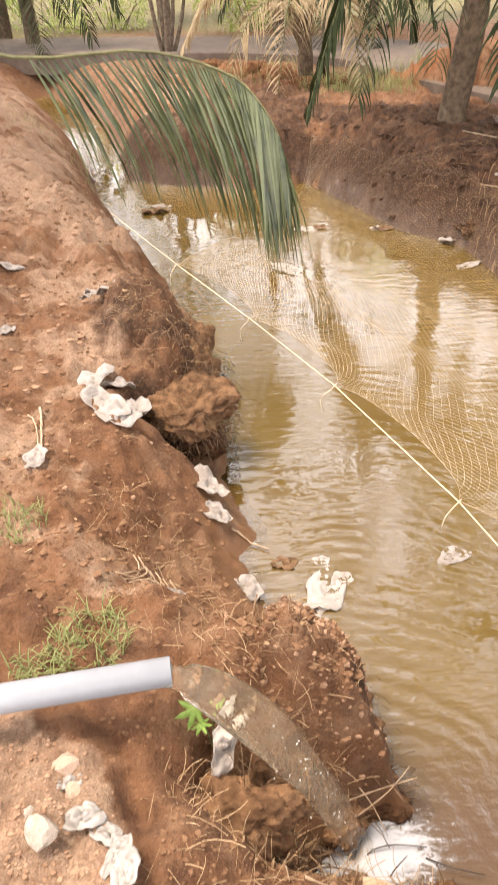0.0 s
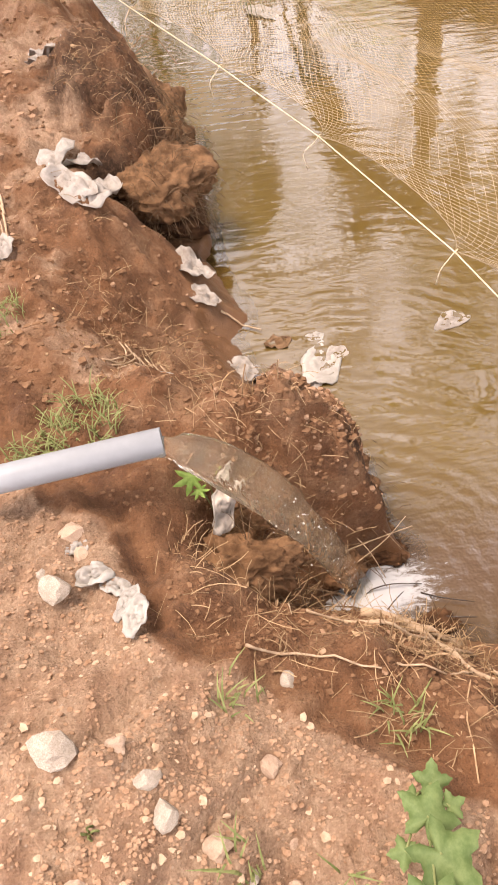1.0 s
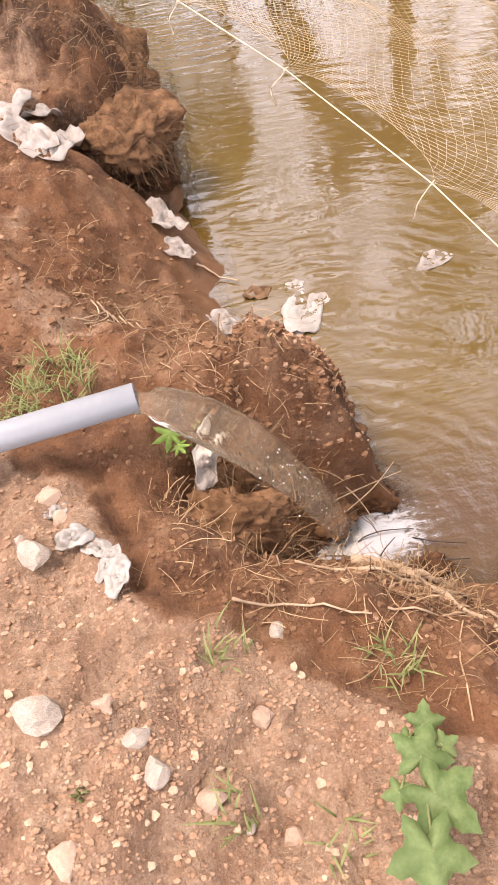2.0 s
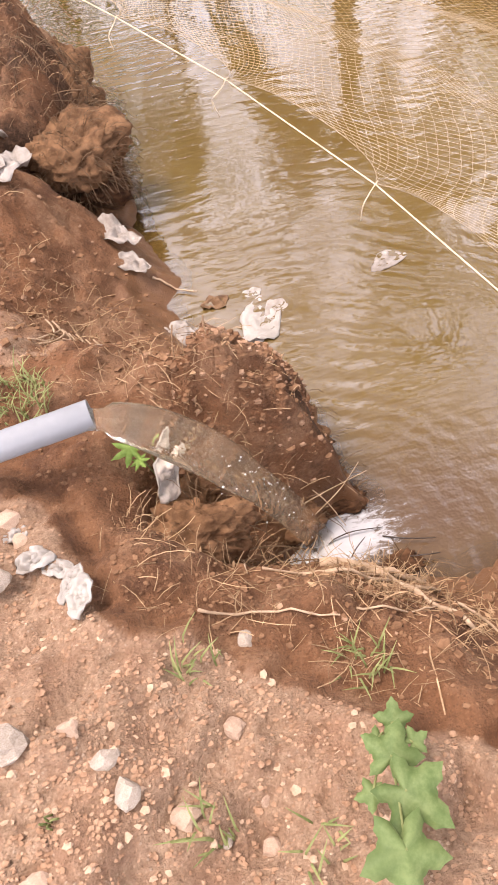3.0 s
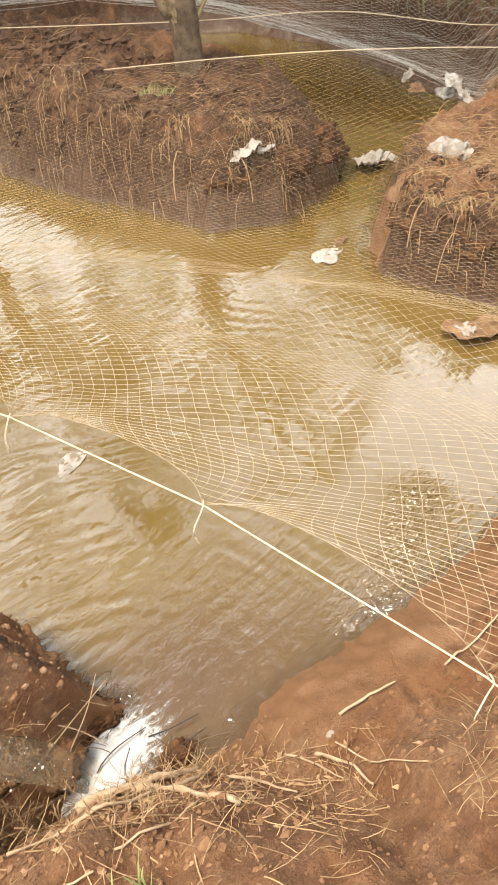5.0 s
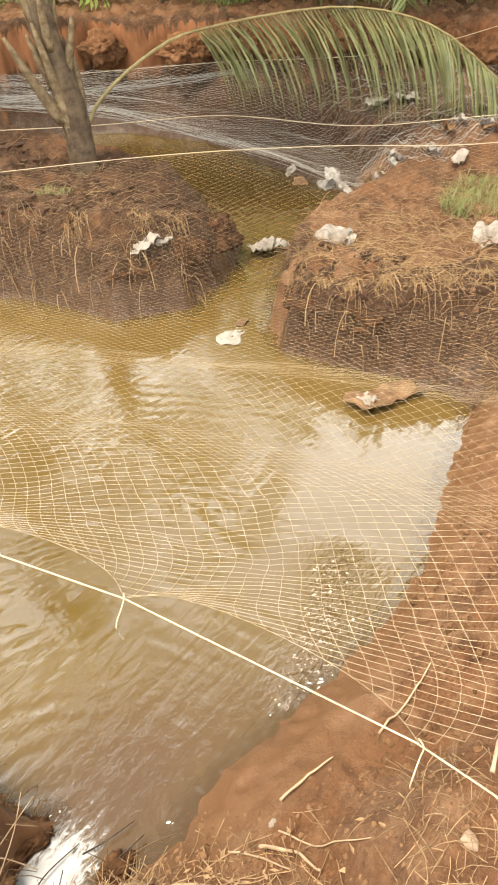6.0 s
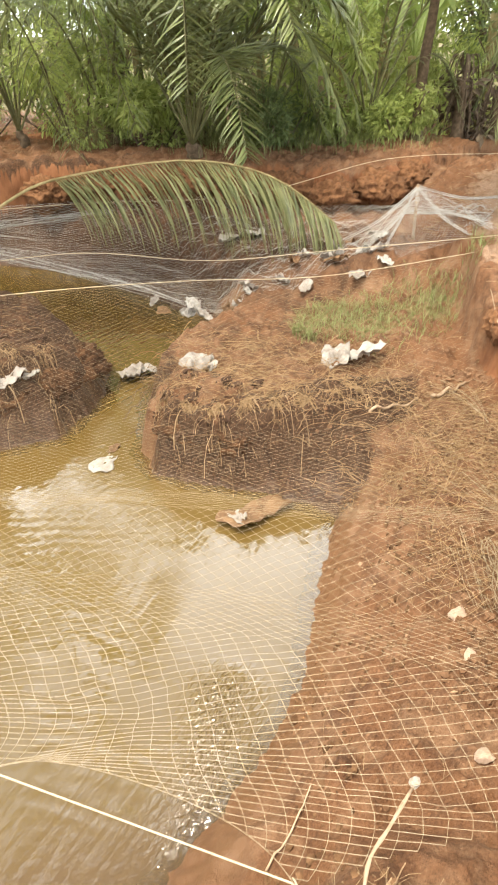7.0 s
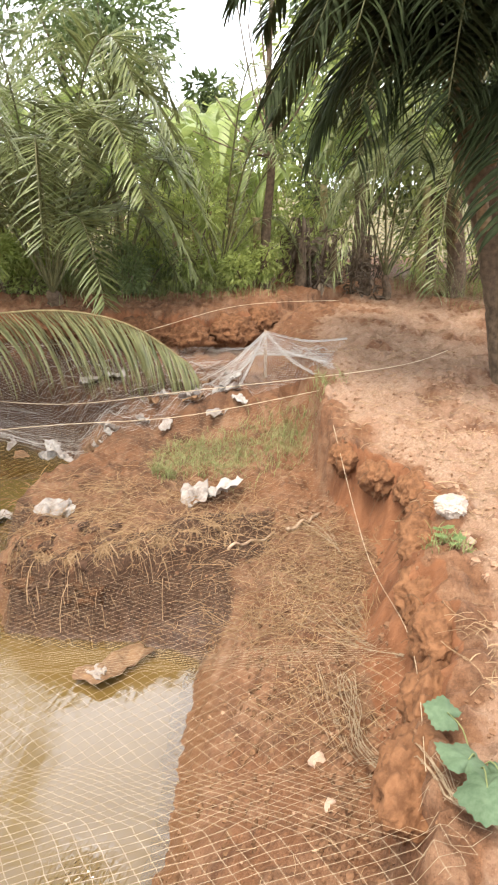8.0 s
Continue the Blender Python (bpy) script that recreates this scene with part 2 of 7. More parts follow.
BRIGHT_LEAF = make_plain("bright seedling leaf", (0.17, 0.27, 0.05), (0.28, 0.40, 0.10), 40, 0.6, 0.3, 0.3, 0.003, 0.2, 0.4)
SOFT_LEAF = make_plain("soft greyish green leaf", (0.070, 0.112, 0.058), (0.118, 0.168, 0.095), 40, 0.7, 0.2, 0.3, 0.003, 0.2, 0.2)
GRASS = make_plain("grass blades", (0.12, 0.155, 0.045), (0.26, 0.27, 0.11), 40, 0.6, 0.3, 0, 0, 0.4, 0.3, True)
FROND = make_plain("palm leaflets", (0.105, 0.135, 0.045), (0.25, 0.27, 0.115), 8, 0.36, 0.5, 0, 0, 0.35, 0.35, True)
FROND_PALE = make_plain("greyish palm leaflets", (0.050, 0.066, 0.019), (0.195, 0.215, 0.082), 8, 0.34, 0.5, 0, 0, 0.7, 0.22, True)
# darker copy of the leaflets: the channel leaf's shade is in its colour
FROND_SHADE = make_plain("shaded palm leaflets", (0.026, 0.036, 0.014), (0.120, 0.135, 0.060), 8, 0.36, 0.45, 0, 0, 0.7, 0.10, True)
FROND_DRY = make_plain("dry palm leaflets", (0.22, 0.15, 0.08), (0.38, 0.29, 0.17), 8, 0.7, 0.3, 0, 0, 0.35, 0.2, True)
# leaflets coloured near black: the backlit crown's shade is put into the colour
FROND_DEEP_SHADE = make_plain("palm leaflets in deep shade", (0.018, 0.025, 0.009), (0.046, 0.058, 0.023), 8, 0.6, 0.12, 0, 0, 0.25, 0.08, True)
HUSK = make_plain("dry palm husk", (0.115, 0.078, 0.042), (0.27, 0.195, 0.115), 22, 0.85, 0.2, 0.8, 0.01)
# paler copy: sunshine on the leaf over the pool is put into its colour
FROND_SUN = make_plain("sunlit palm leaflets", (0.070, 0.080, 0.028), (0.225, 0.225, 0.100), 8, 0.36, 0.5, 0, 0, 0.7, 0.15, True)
GREEN_STALK = make_plain("green palm stalk", (0.085, 0.085, 0.034), (0.17, 0.155, 0.068), 14, 0.6, 0.3, 0.3, 0.004)
RACHIS = make_plain("palm stalk", (0.20, 0.155, 0.065), (0.34, 0.265, 0.13), 14, 0.6, 0.3, 0.3, 0.004)
BARK = make_plain("palm bark", (0.070, 0.047, 0.029), (0.18, 0.126, 0.080), 16, 0.9, 0.2, 0.9, 0.015)
BARK_DARK = make_plain("tree bark", (0.08, 0.055, 0.04), (0.20, 0.15, 0.10), 16, 0.9, 0.2, 0.9, 0.015)
LEAVES = make_plain("broad leaves", (0.17, 0.225, 0.048), (0.40, 0.45, 0.15), 4, 0.45, 0.45, 0, 0, 0.6, 0.55, True)
LEAVES_DARK = make_plain("dark tree leaves", (0.052, 0.078, 0.026), (0.140, 0.182, 0.063), 4, 0.55, 0.35, 0, 0, 0.4, 0.25, True)
DEAD_LEAF = make_plain("withered hanging leaf", (0.060, 0.043, 0.030), (0.17, 0.125, 0.085), 14, 0.85, 0.2, 0.5, 0.006, 0.2)
BANANA = make_plain("banana leaf", (0.17, 0.24, 0.055), (0.34, 0.40, 0.14), 6, 0.45, 0.4, 0.2, 0.004, 0.3, 0.4)
CONCRETE = make_plain("worn concrete", (0.115, 0.082, 0.062), (0.170, 0.128, 0.098), 5, 0.85, 0.3, 0.3, 0.006)


# ---- building helpers ----
def lattice(i, j, seed):
    h = np.sin(i * 127.1 + j * 311.7 + seed * 74.7) * 43758.5453
    return h - np.floor(h)


def vnoise(x, y, seed=0):
    i, j = np.floor(x), np.floor(y)
    u, v = x - i, y - j
    u, v = u * u * (3 - 2 * u), v * v * (3 - 2 * v)
    a, b, c, d = lattice(i, j, seed), lattice(i + 1, j, seed), lattice(i, j + 1, seed), lattice(i + 1, j + 1, seed)
    return (a * (1 - u) + b * u) * (1 - v) + (c * (1 - u) + d * u) * v - 0.5


def fbm(x, y, seed=0, octaves=4):
    total = 0.0
    for k in range(octaves):
        total = total + vnoise(x * 2 ** k + 13.7 * k, y * 2 ** k - 7.1 * k, seed + k) / 2 ** k
    return total


def smooth(a, b, v):
    t = np.clip((v - a) / (b - a), 0, 1)
    return t * t * (3 - 2 * t)


def mesh_of(name, verts, faces, material, soft=True):
    me = bpy.data.meshes.new(name)
    me.from_pydata([tuple(v) for v in verts], [], [tuple(f) for f in faces])
    me.materials.append(material)
    if soft:
        me.shade_smooth()
    return me


def put(name, me, parent=None, label="", category="", group="", kind="", at=None):
    ob = new(name, me)
    if parent:
        ob.parent = parent
    if at:
        ob.matrix_basis = at
    return tagged(ob, label, category, group, kind)


def holder(name, at, label, category, group=""):
    ob = new(name)
    ob.empty_display_size = 0.1
    ob.matrix_basis = at
    return tagged(ob, label, category, group)


class Sheet:
    """Collects vertices and faces of one mesh."""

    def __init__(self):
        self.v, self.f = [], []

    def tube(self, pts, radii, sides=5, cap=True):
        base = len(self.v)
        pts = [Vector(p) for p in pts]
        up = Vector((0.13, 0.21, 0.97))
        for k, p in enumerate(pts):
            way = (pts[min(k + 1, len(pts) - 1)] - pts[max(k - 1, 0)]).normalized()
            side = way.cross(up)
            side = side.normalized() if side.length > 0.05 else way.cross(Vector((1, 0, 0))).normalized()
            other = side.cross(way)
            r = radii[k] if isinstance(radii, (list, tuple)) else radii
            for s in range(sides):
                a = 2 * math.pi * s / sides
                self.v.append(p + side * (r * math.cos(a)) + other * (r * math.sin(a)))
        for k in range(len(pts) - 1):
            for s in range(sides):
                a, b = base + k * sides + s, base + k * sides + (s + 1) % sides
                self.f.append((a, b, b + sides, a + sides))
        if cap:
            self.f.append(tuple(base + s for s in reversed(range(sides))))
            self.f.append(tuple(base + (len(pts) - 1) * sides + s for s in range(sides)))

    def strip(self, pts, widths, side, fold=0.0, nrm=None):
        """A leaf blade along pts, two faces wide, folded along its middle."""
        base = len(self.v)
        for k, p in enumerate(pts):
            w = widths[k]
            drop = (nrm or Vector((0, 0, 1))) * (w * fold)
            self.v += [p - side * w - drop, p, p + side * w - drop]
        for k in range(len(pts) - 1):
            a = base + 3 * k
            self.f += [(a, a + 1, a + 4, a + 3), (a + 1, a + 2, a + 5, a + 4)]

    def mesh(self, name, material, soft=True):
        return mesh_of(name, self.v, self.f, material, soft)


def glide(points, count):
    """Points evenly spread along a smooth curve through the given ones."""
    p = [Vector(q) for q in points]
    out = []
    for k in range(count):
        s = k / (count - 1) * (len(p) - 1)
        i = min(int(s), len(p) - 2)
        t = s - i
        a, b, c, d = p[max(i - 1, 0)], p[i], p[i + 1], p[min(i + 2, len(p) - 1)]
        out.append(0.5 * (2 * b + (c - a) * t + (2 * a - 5 * b + 4 * c - d) * t * t + (3 * b - a - 3 * c + d) * t ** 3))
    return out


# ---- the lie of the land ----
WEST_SHORE = [(-4.2, 14.2), (-2.82, 11.5), (-2.1, 9.4), (-1.66, 7.9), (-1.33, 6.93), (-0.92, 5.84), (-0.62, 5.1), (-0.45, 4.41), (-0.25, 4.06), (-0.16, 3.49),
              (-0.14, 3.08), (-0.14, 2.72), (-0.01, 2.35), (-0.06, 2.17), (0.03, 1.92), (0.25, 1.73), (0.26, 1.57), (0.36, 1.55), (0.39, 1.37), (0.41, 1.17),
              (0.50, 1.0), (0.34, 0.97), (0.25, 0.92), (0.17, 0.80)]
SOUTH_SHORE = [(0.38, 0.78), (0.57, 0.70), (0.77, 0.61), (0.9, 0.65), (1.08, 0.66), (1.33, 0.61), (1.63, 0.58), (1.95, 0.57), (2.2, 0.60), (2.5, 0.68),
               (2.77, 0.80), (3.05, 0.88), (3.32, 0.95), (3.40, 1.14), (3.36, 1.48), (3.21, 1.90), (3.20, 2.16), (3.36, 2.4), (3.8, 2.7), (4.05, 2.88)]
POOL_SHORE = [(4.70, 3.02), (5.06, 2.95), (5.62, 3.38), (5.85, 4.4), (6.1, 5.7), (5.9, 6.8), (5.0, 7.9), (4.1, 8.3), (3.8, 7.3), (4.2, 6.2), (4.5, 5.2), (4.55, 4.2)]
EAST_SHORE = [(4.16, 3.42), (3.8, 3.18), (3.2, 3.08), (2.8, 3.35), (2.6, 4.1), (2.45, 4.4), (2.3, 5.0), (2.1, 6.0), (1.6, 6.5), (1.12, 7.6), (0.8, 8.2),
              (0.1, 8.03), (-0.65, 8.23), (-1.41, 8.55), (-1.75, 10.2), (-2.3, 12.0), (-3.7, 14.6)]
SHORE = WEST_SHORE + SOUTH_SHORE + POOL_SHORE + EAST_SHORE

# x, y, height of the land there, width of the slope from the water up to it
LAND_WEST = [(-0.9, 2.2, 0.62, 0.9), (-0.7, 2.8, 0.60, 0.6), (-0.9, 3.7, 0.68, 0.6), (-1.6, 5.5, 0.8, 0.8), (-2.8, 8.0, 0.9, 1.0), (-4.2, 11.5, 0.9, 1.1),
             (-2.2, 3.5, 1.0, 1.4), (-3.0, 1.0, 1.0, 1.4), (-0.15, 2.1, 0.25, 0.6), (-0.8, 1.3, 0.72, 0.9)]
LAND_NEAR = [(-0.4, 0.25, 0.87, 0.55), (-0.27, 0.51, 0.77, 0.42), (0.03, 0.4, 0.72, 0.40), (0.3, -0.3, 0.90, 0.6), (0.45, 0.1, 0.80, 0.65), (-0.5, 0.95, 0.72, 0.5),
             (0.95, 0.33, 0.29, 0.62), (1.25, 0.3, 0.27, 0.6), (1.1, -0.1, 0.66, 0.7), (1.9, 0.1, 0.42, 0.7), (2.5, 0.05, 0.42, 0.7), (3.0, 0.4, 0.42, 0.7), (3.7, 0.6, 0.40, 0.7), (4.4, 0.7, 0.42, 0.6)]
LAND_EAST = [(3.6, 1.9, 0.46, 0.13), (4.2, 2.35, 0.40, 0.16), (4.6, 1.5, 0.42, 0.3), (5.3, 1.9, 0.42, 0.4), (6.3, 2.0, 0.70, 0.9), (7.2, 2.5, 0.72, 1.2), (9.0, 1.6, 1.0, 1.2),
             (6.8, 4.9, 0.62, 0.9), (6.4, 6.3, 0.6, 0.8), (5.4, 8.2, 0.6, 0.8), (9.2, 4.2, 1.15, 1.0), (8.6, 5.5, 1.12, 1.0), (7.8, 7.5, 1.1, 1.0), (3.4, 4.4, 0.56, 0.34), (3.2, 5.4, 0.70, 0.6), (2.7, 6.6, 0.74, 0.65),
             (2.1, 8.0, 0.76, 0.9), (1.0, 9.5, 0.6, 0.8), (3.9, 4.0, 0.50, 0.5)]
LAND_FAR = [(-0.7, 9.3, 0.5, 0.5), (0.0, 10.8, 0.6, 0.8), (-3.5, 15.5, 0.56, 0.8), (3.9, 9.8, 0.54, 0.9), (2.6, 13.7, 0.56, 1.0), (0, 15.5, 0.55, 1.0), (-8.0, 20.0, 0.62, 1.0), (6.0, 16.0, 0.62, 1.0),
            (12.0, 10.0, 1.0, 1.0), (12.0, 0.0, 1.0, 1.0), (0.0, -6.0, 0.9, 1.0), (-8.0, 3.0, 1.0, 1.4)]
BANK_X, BANK_Y = [4.2, 5.2, 6.0, 6.6, 7.1, 7.4, 7.5, 7.9, 9.0], [9.2, 8.4, 7.3, 6.1, 5.0, 4.0, 3.2, 2.6, 2.35]
# the broken edge of the upper bank, and the foot of its red face
CLIFF_X = [0.9, 1.3, 1.74, 2.0, 2.34, 2.52, 2.77, 3.04, 3.29, 3.68, 4.05, 4.47, 4.7, 5.0, 5.7, 6.4, 7.2, 9.0]
CLIFF_Y = [-0.75, -0.5, -0.41, -0.40, -0.33, -0.36, -0.40, -0.36, -0.27, -0.20, -0.22, -0.08, 0.36, 0.56, 0.85, 1.1, 1.5, 1.9]
FOOT_X = [0.9, 1.74, 2.2, 2.43, 2.98, 3.24, 3.62, 4.06, 4.68, 5.0, 5.7, 7.2, 9.0]
FOOT_Y = [-0.55, -0.30, -0.26, -0.20, 0.00, 0.10, 0.19, 0.16, 0.48, 0.70, 1.0, 1.7, 2.1]
# the dark face of the right-hand mound, and the rim between the gravelly bank and the dug slope
FACE_X, FACE_Y = [3.3, 3.45, 3.6, 3.90, 4.44, 4.8], [1.78, 1.56, 1.34, 1.20, 0.97, 0.84]
RIM_X, RIM_Y = [-3.0, -0.8, -0.5, -0.37, -0.31, -0.27, -0.17, -0.02, 0.16, 0.3, 0.45, 0.9, 1.4], [1.2, 1.08, 0.96, 0.84, 0.70, 0.52, 0.48, 0.43, 0.27, 0.17, 0.08, -0.1, -0.4]
# lumps: x, y, radius, height, steepness
LUMPS = [(0.23, 1.33, 0.25, 0.24, 2.2), (0.32, 1.12, 0.17, 0.15, 2.0), (-0.42, 3.45, 0.42, 0.16, 3.0), (-0.02, 1.18, 0.16, 0.10, 1.5), (-0.55, 5.0, 0.5, 0.1, 2.0)]


def shore_distance(x, y):
    """Metres from the water's edge: above nought on land."""
    best = np.full(x.shape, 1e9)
    inside = np.zeros(x.shape, bool)
    n = len(SHORE)
    for k in range(n):
        (ax, ay), (bx, by) = SHORE[k], SHORE[(k + 1) % n]
        ex, ey = bx - ax, by - ay
        t = np.clip(((x - ax) * ex + (y - ay) * ey) / (ex * ex + ey * ey), 0, 1)
        best = np.minimum(best, np.hypot(x - ax - t * ex, y - ay - t * ey))
        inside ^= ((ay > y) != (by > y)) & (x < ex * (y - ay) / (ey if ey else 1e-9) + ax)
    return np.where(inside, -best, best)


def land(x, y, fine=True):
    """Height of the ground, with the share of dry gravel, rooty earth with face shade painted in, green and wet in it.
    """
    x, y = np.asarray(x, float), np.asarray(y, float)
    d = shore_distance(x, y)
    near = smooth(14, 7, np.hypot(x - 2, y - 3))
    d = d + near * (0.05 * fbm(x * 5, y * 5, 3) + 0.03 * vnoise(x * 19, y * 19, 9))
    hs, ws, total = 0.0, 0.0, 0.0
    for ax, ay, h, w in LAND_WEST + LAND_NEAR + LAND_EAST + LAND_FAR:
        k = 1 / (0.02 + (x - ax) ** 2 + (y - ay) ** 2) ** 1.8
        hs, ws, total = hs + k * h, ws + k * w, total + k
    h, w = hs / total, ws / total
    t = np.clip(d / w, 0, 1)
    z = h * (1 - (1 - t) ** 2.0)
    z = np.where(d < 0, np.maximum(d * 0.55, -0.45), z)
    for lx, ly, r, up, steep in LUMPS:
        q = np.clip(1 - np.hypot(x - lx, y - ly) / r + 0.35 * fbm(x * 9, y * 9, 21), 0, 1)
        z = z + up * np.clip(q * steep, 0, 1) * (d > 0) * smooth(0, 0.05, d)
    # the hollow that the falling water has dug
    z = z - 0.30 * np.exp(-(((x + 0.02) / 0.17) ** 2 + ((y - 0.86) / 0.13) ** 2)) * (d > 0)
    # the undercut below the lump of bank by the dry leaves
    dug = np.exp(-(((x + 0.36) / 0.24) ** 2 + ((y - 2.82) / 0.14) ** 2)) * smooth(0.0, 0.06, d)
    z = z - np.minimum(0.45 * dug, np.maximum(z - 0.05, 0))
    # the broken edge of the bank
    jag = 0.13 * fbm(x * 3.1, y * 3.1, 31) + 0.075 * vnoise(x * 9, y * 9, 33) + 0.022 * vnoise(x * 27, y * 27, 34)
    rim_y = np.interp(x, CLIFF_X, CLIFF_Y) + jag
    foot_y = np.maximum(np.interp(x, FOOT_X, FOOT_Y) + 0.07 * fbm(x * 4, y * 4, 37), rim_y + 0.05)
    edge = rim_y - y
    rise_t = np.clip((foot_y - y) / (foot_y - rim_y), 0, 1)
    s = (0.35 * rise_t + 0.65 * smooth(0.25, 1.0, rise_t)) * smooth(0.7, 1.5, x) * smooth(10, 8.5, x)
    z = z * (1 - s) + np.maximum(z, 0.95) * s + 4 * s * (1 - s) * (0.12 * fbm(x * 3, y * 3, 38, 3) + 0.02 * vnoise(x * 17, y * 17, 39))
    fresh = np.clip(smooth(0.12, 0.35, rise_t) * smooth(1.0, 0.93, rise_t) * smooth(1.8, 2.6, x) * smooth(5.2, 4.5, x), 0, 1)
    # the steep dark face of the mound towards the water
    face = np.interp(x, FACE_X, FACE_Y) - y
    face = np.where((x > 3.3) & (x < 4.7), -face, -1.0) + 0.10 * fbm(x * 4, y * 4, 71) + 0.05 * vnoise(x * 15, y * 15, 72)
    s3 = smooth(-0.03, 0.05, face) * smooth(0.75, 0.3, face) * smooth(3.3, 3.5, x) * smooth(4.75, 4.2, x)
    z = z * (1 - s3) + np.maximum(z, 0.44) * s3
    # the crumbling rim of the gravelly bank
    rim = np.interp(x, RIM_X, RIM_Y) - y + 0.06 * fbm(x * 6, y * 6, 73) + 0.03 * vnoise(x * 23, y * 23, 74)
    s4 = smooth(-0.02, 0.04, rim) * smooth(1.5, 1.1, x) * smooth(-2.6, -2.0, x) * smooth(-1.2, -0.6, y)
    z = z + 0.055 * s4 * (d > 0.05)
    # the red scarp behind the far pool
    back = np.full(x.shape, 1e9)
    for k in range(len(BANK_X) - 1):
        ex, ey = BANK_X[k + 1] - BANK_X[k], BANK_Y[k + 1] - BANK_Y[k]
        t = np.clip(((x - BANK_X[k]) * ex + (y - BANK_Y[k]) * ey) / (ex * ex + ey * ey), 0, 1)
        dx, dy = x - BANK_X[k] - t * ex, y - BANK_Y[k] - t * ey
        far = np.hypot(dx, dy)
        back = np.where(far < np.abs(back), np.where(dx * -ey + dy * ex > 0, far, -far), back)
    back = back + 0.30 * fbm(x * 2.3, y * 2.3, 35) + 0.12 * vnoise(x * 7, y * 7, 36) + 0.05 * vnoise(x * 19, y * 19, 40)
    s2 = smooth(-0.10, 0.12, back) * smooth(3.0, 1.5, np.abs(back))
    fresh = np.maximum(fresh, 0.9 * smooth(0.10, 0.4, s2) * smooth(0.98, 0.8, s2))
    z = z * (1 - s2) + np.maximum(z, 1.14) * s2 + 4 * s2 * (1 - s2) * 0.14 * fbm(x * 5, y * 5, 45)
    rough = smooth(0.0, 0.3, d) * near * (1 - 0.75 * smooth(0.34, 0.08, z) * smooth(0.9, 0.2, d) * smooth(0.5, 0.9, x)) * (1 - 0.85 * smooth(0.36, 0.12, d) * smooth(0.6, 0.8, x) * smooth(3.4, 3.0, x) * smooth(1.4, 1.1, y)) * (1 - 0.6 * fresh)
    if fine:
        z = z + rough * (0.085 * fbm(x * 3, y * 3, 5) + 0.066 * fbm(x * 13, y * 13, 6, 3) + 0.05 * np.abs(vnoise(x * 20, y * 20, 16)) * smooth(-0.1, 0.3, fbm(x * 2.1, y * 2.1, 17)) + 0.10 * np.abs(vnoise(x * 6, y * 6, 14)) * smooth(0.2, 0.6, fbm(x * 1.5, y * 1.5, 15) + 0.45)) + near * (d > -0.1) * 0.012 * fbm(x * 45, y * 45, 7, 2)
        z = z + (1 - near) * 0.2 * fbm(x * 0.4, y * 0.4, 8)
    patch = fbm(x * 2.6, y * 2.6, 11) + 0.5 * fbm(x * 11, y * 11, 12)
    flat = smooth(-0.03, 0.10, rim + 0.10 * patch) * smooth(1.3, 0.8, x + 0.3 * patch) * smooth(0.55, 0.75, z)
    top = smooth(0.0, 0.25, edge + 0.25 * patch) * smooth(0.9, 1.6, x + 0.5 * patch) * (0.62 + 0.5 * patch)
    west = smooth(0.3, 1.0, -x + 0.5 * patch) * smooth(0.25, 0.6, z) * smooth(1.1, 1.7, y + 0.3 * patch) * (0.58 + 0.7 * patch)
    dry = np.clip(np.maximum(np.maximum(flat, top), west), 0, 1) * near
    dry = np.maximum(dry, 0.5 * np.exp(-(((x - 0.15) / 0.2) ** 2 + ((y - 1.34) / 0.2) ** 2)))
    # rooty earth, and shade put into the colour, strongest low on the faces
    root_shade = np.zeros_like(x)
    blot, low_shade, speck = fbm(x * 2.2, y * 2.2, 51), 0.60 + 0.40 * smooth(0.52, 0.34, z + 0.2 * fbm(x * 5, y * 5, 53)), 0.3 * fbm(x * 3, y * 3, 57)
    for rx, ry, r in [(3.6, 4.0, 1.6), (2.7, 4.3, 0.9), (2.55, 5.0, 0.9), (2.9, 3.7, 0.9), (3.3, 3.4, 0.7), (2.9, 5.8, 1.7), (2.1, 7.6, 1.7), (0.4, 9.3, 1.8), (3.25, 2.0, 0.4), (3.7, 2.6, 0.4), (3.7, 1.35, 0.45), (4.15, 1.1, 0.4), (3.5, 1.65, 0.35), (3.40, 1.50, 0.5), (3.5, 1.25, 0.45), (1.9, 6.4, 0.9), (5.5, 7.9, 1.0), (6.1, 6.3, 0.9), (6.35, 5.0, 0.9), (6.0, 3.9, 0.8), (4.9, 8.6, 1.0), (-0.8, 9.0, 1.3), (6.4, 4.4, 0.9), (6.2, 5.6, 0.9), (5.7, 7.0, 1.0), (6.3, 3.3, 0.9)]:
        root_shade = np.maximum(root_shade, smooth(r, r * 0.55, np.hypot(x - rx, y - ry) + 0.5 * r * blot) * low_shade)
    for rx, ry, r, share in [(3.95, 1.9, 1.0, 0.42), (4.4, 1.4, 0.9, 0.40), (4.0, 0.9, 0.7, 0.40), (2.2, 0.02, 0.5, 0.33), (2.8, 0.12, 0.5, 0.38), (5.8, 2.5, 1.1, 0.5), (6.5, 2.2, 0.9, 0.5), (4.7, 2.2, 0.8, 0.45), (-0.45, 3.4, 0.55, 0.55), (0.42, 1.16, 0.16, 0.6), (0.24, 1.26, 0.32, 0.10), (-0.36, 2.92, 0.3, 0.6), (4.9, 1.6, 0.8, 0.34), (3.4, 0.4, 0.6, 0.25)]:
        root_shade = np.maximum(root_shade, share * smooth(r, r * 0.4, np.hypot(x - rx, y - ry) + speck))
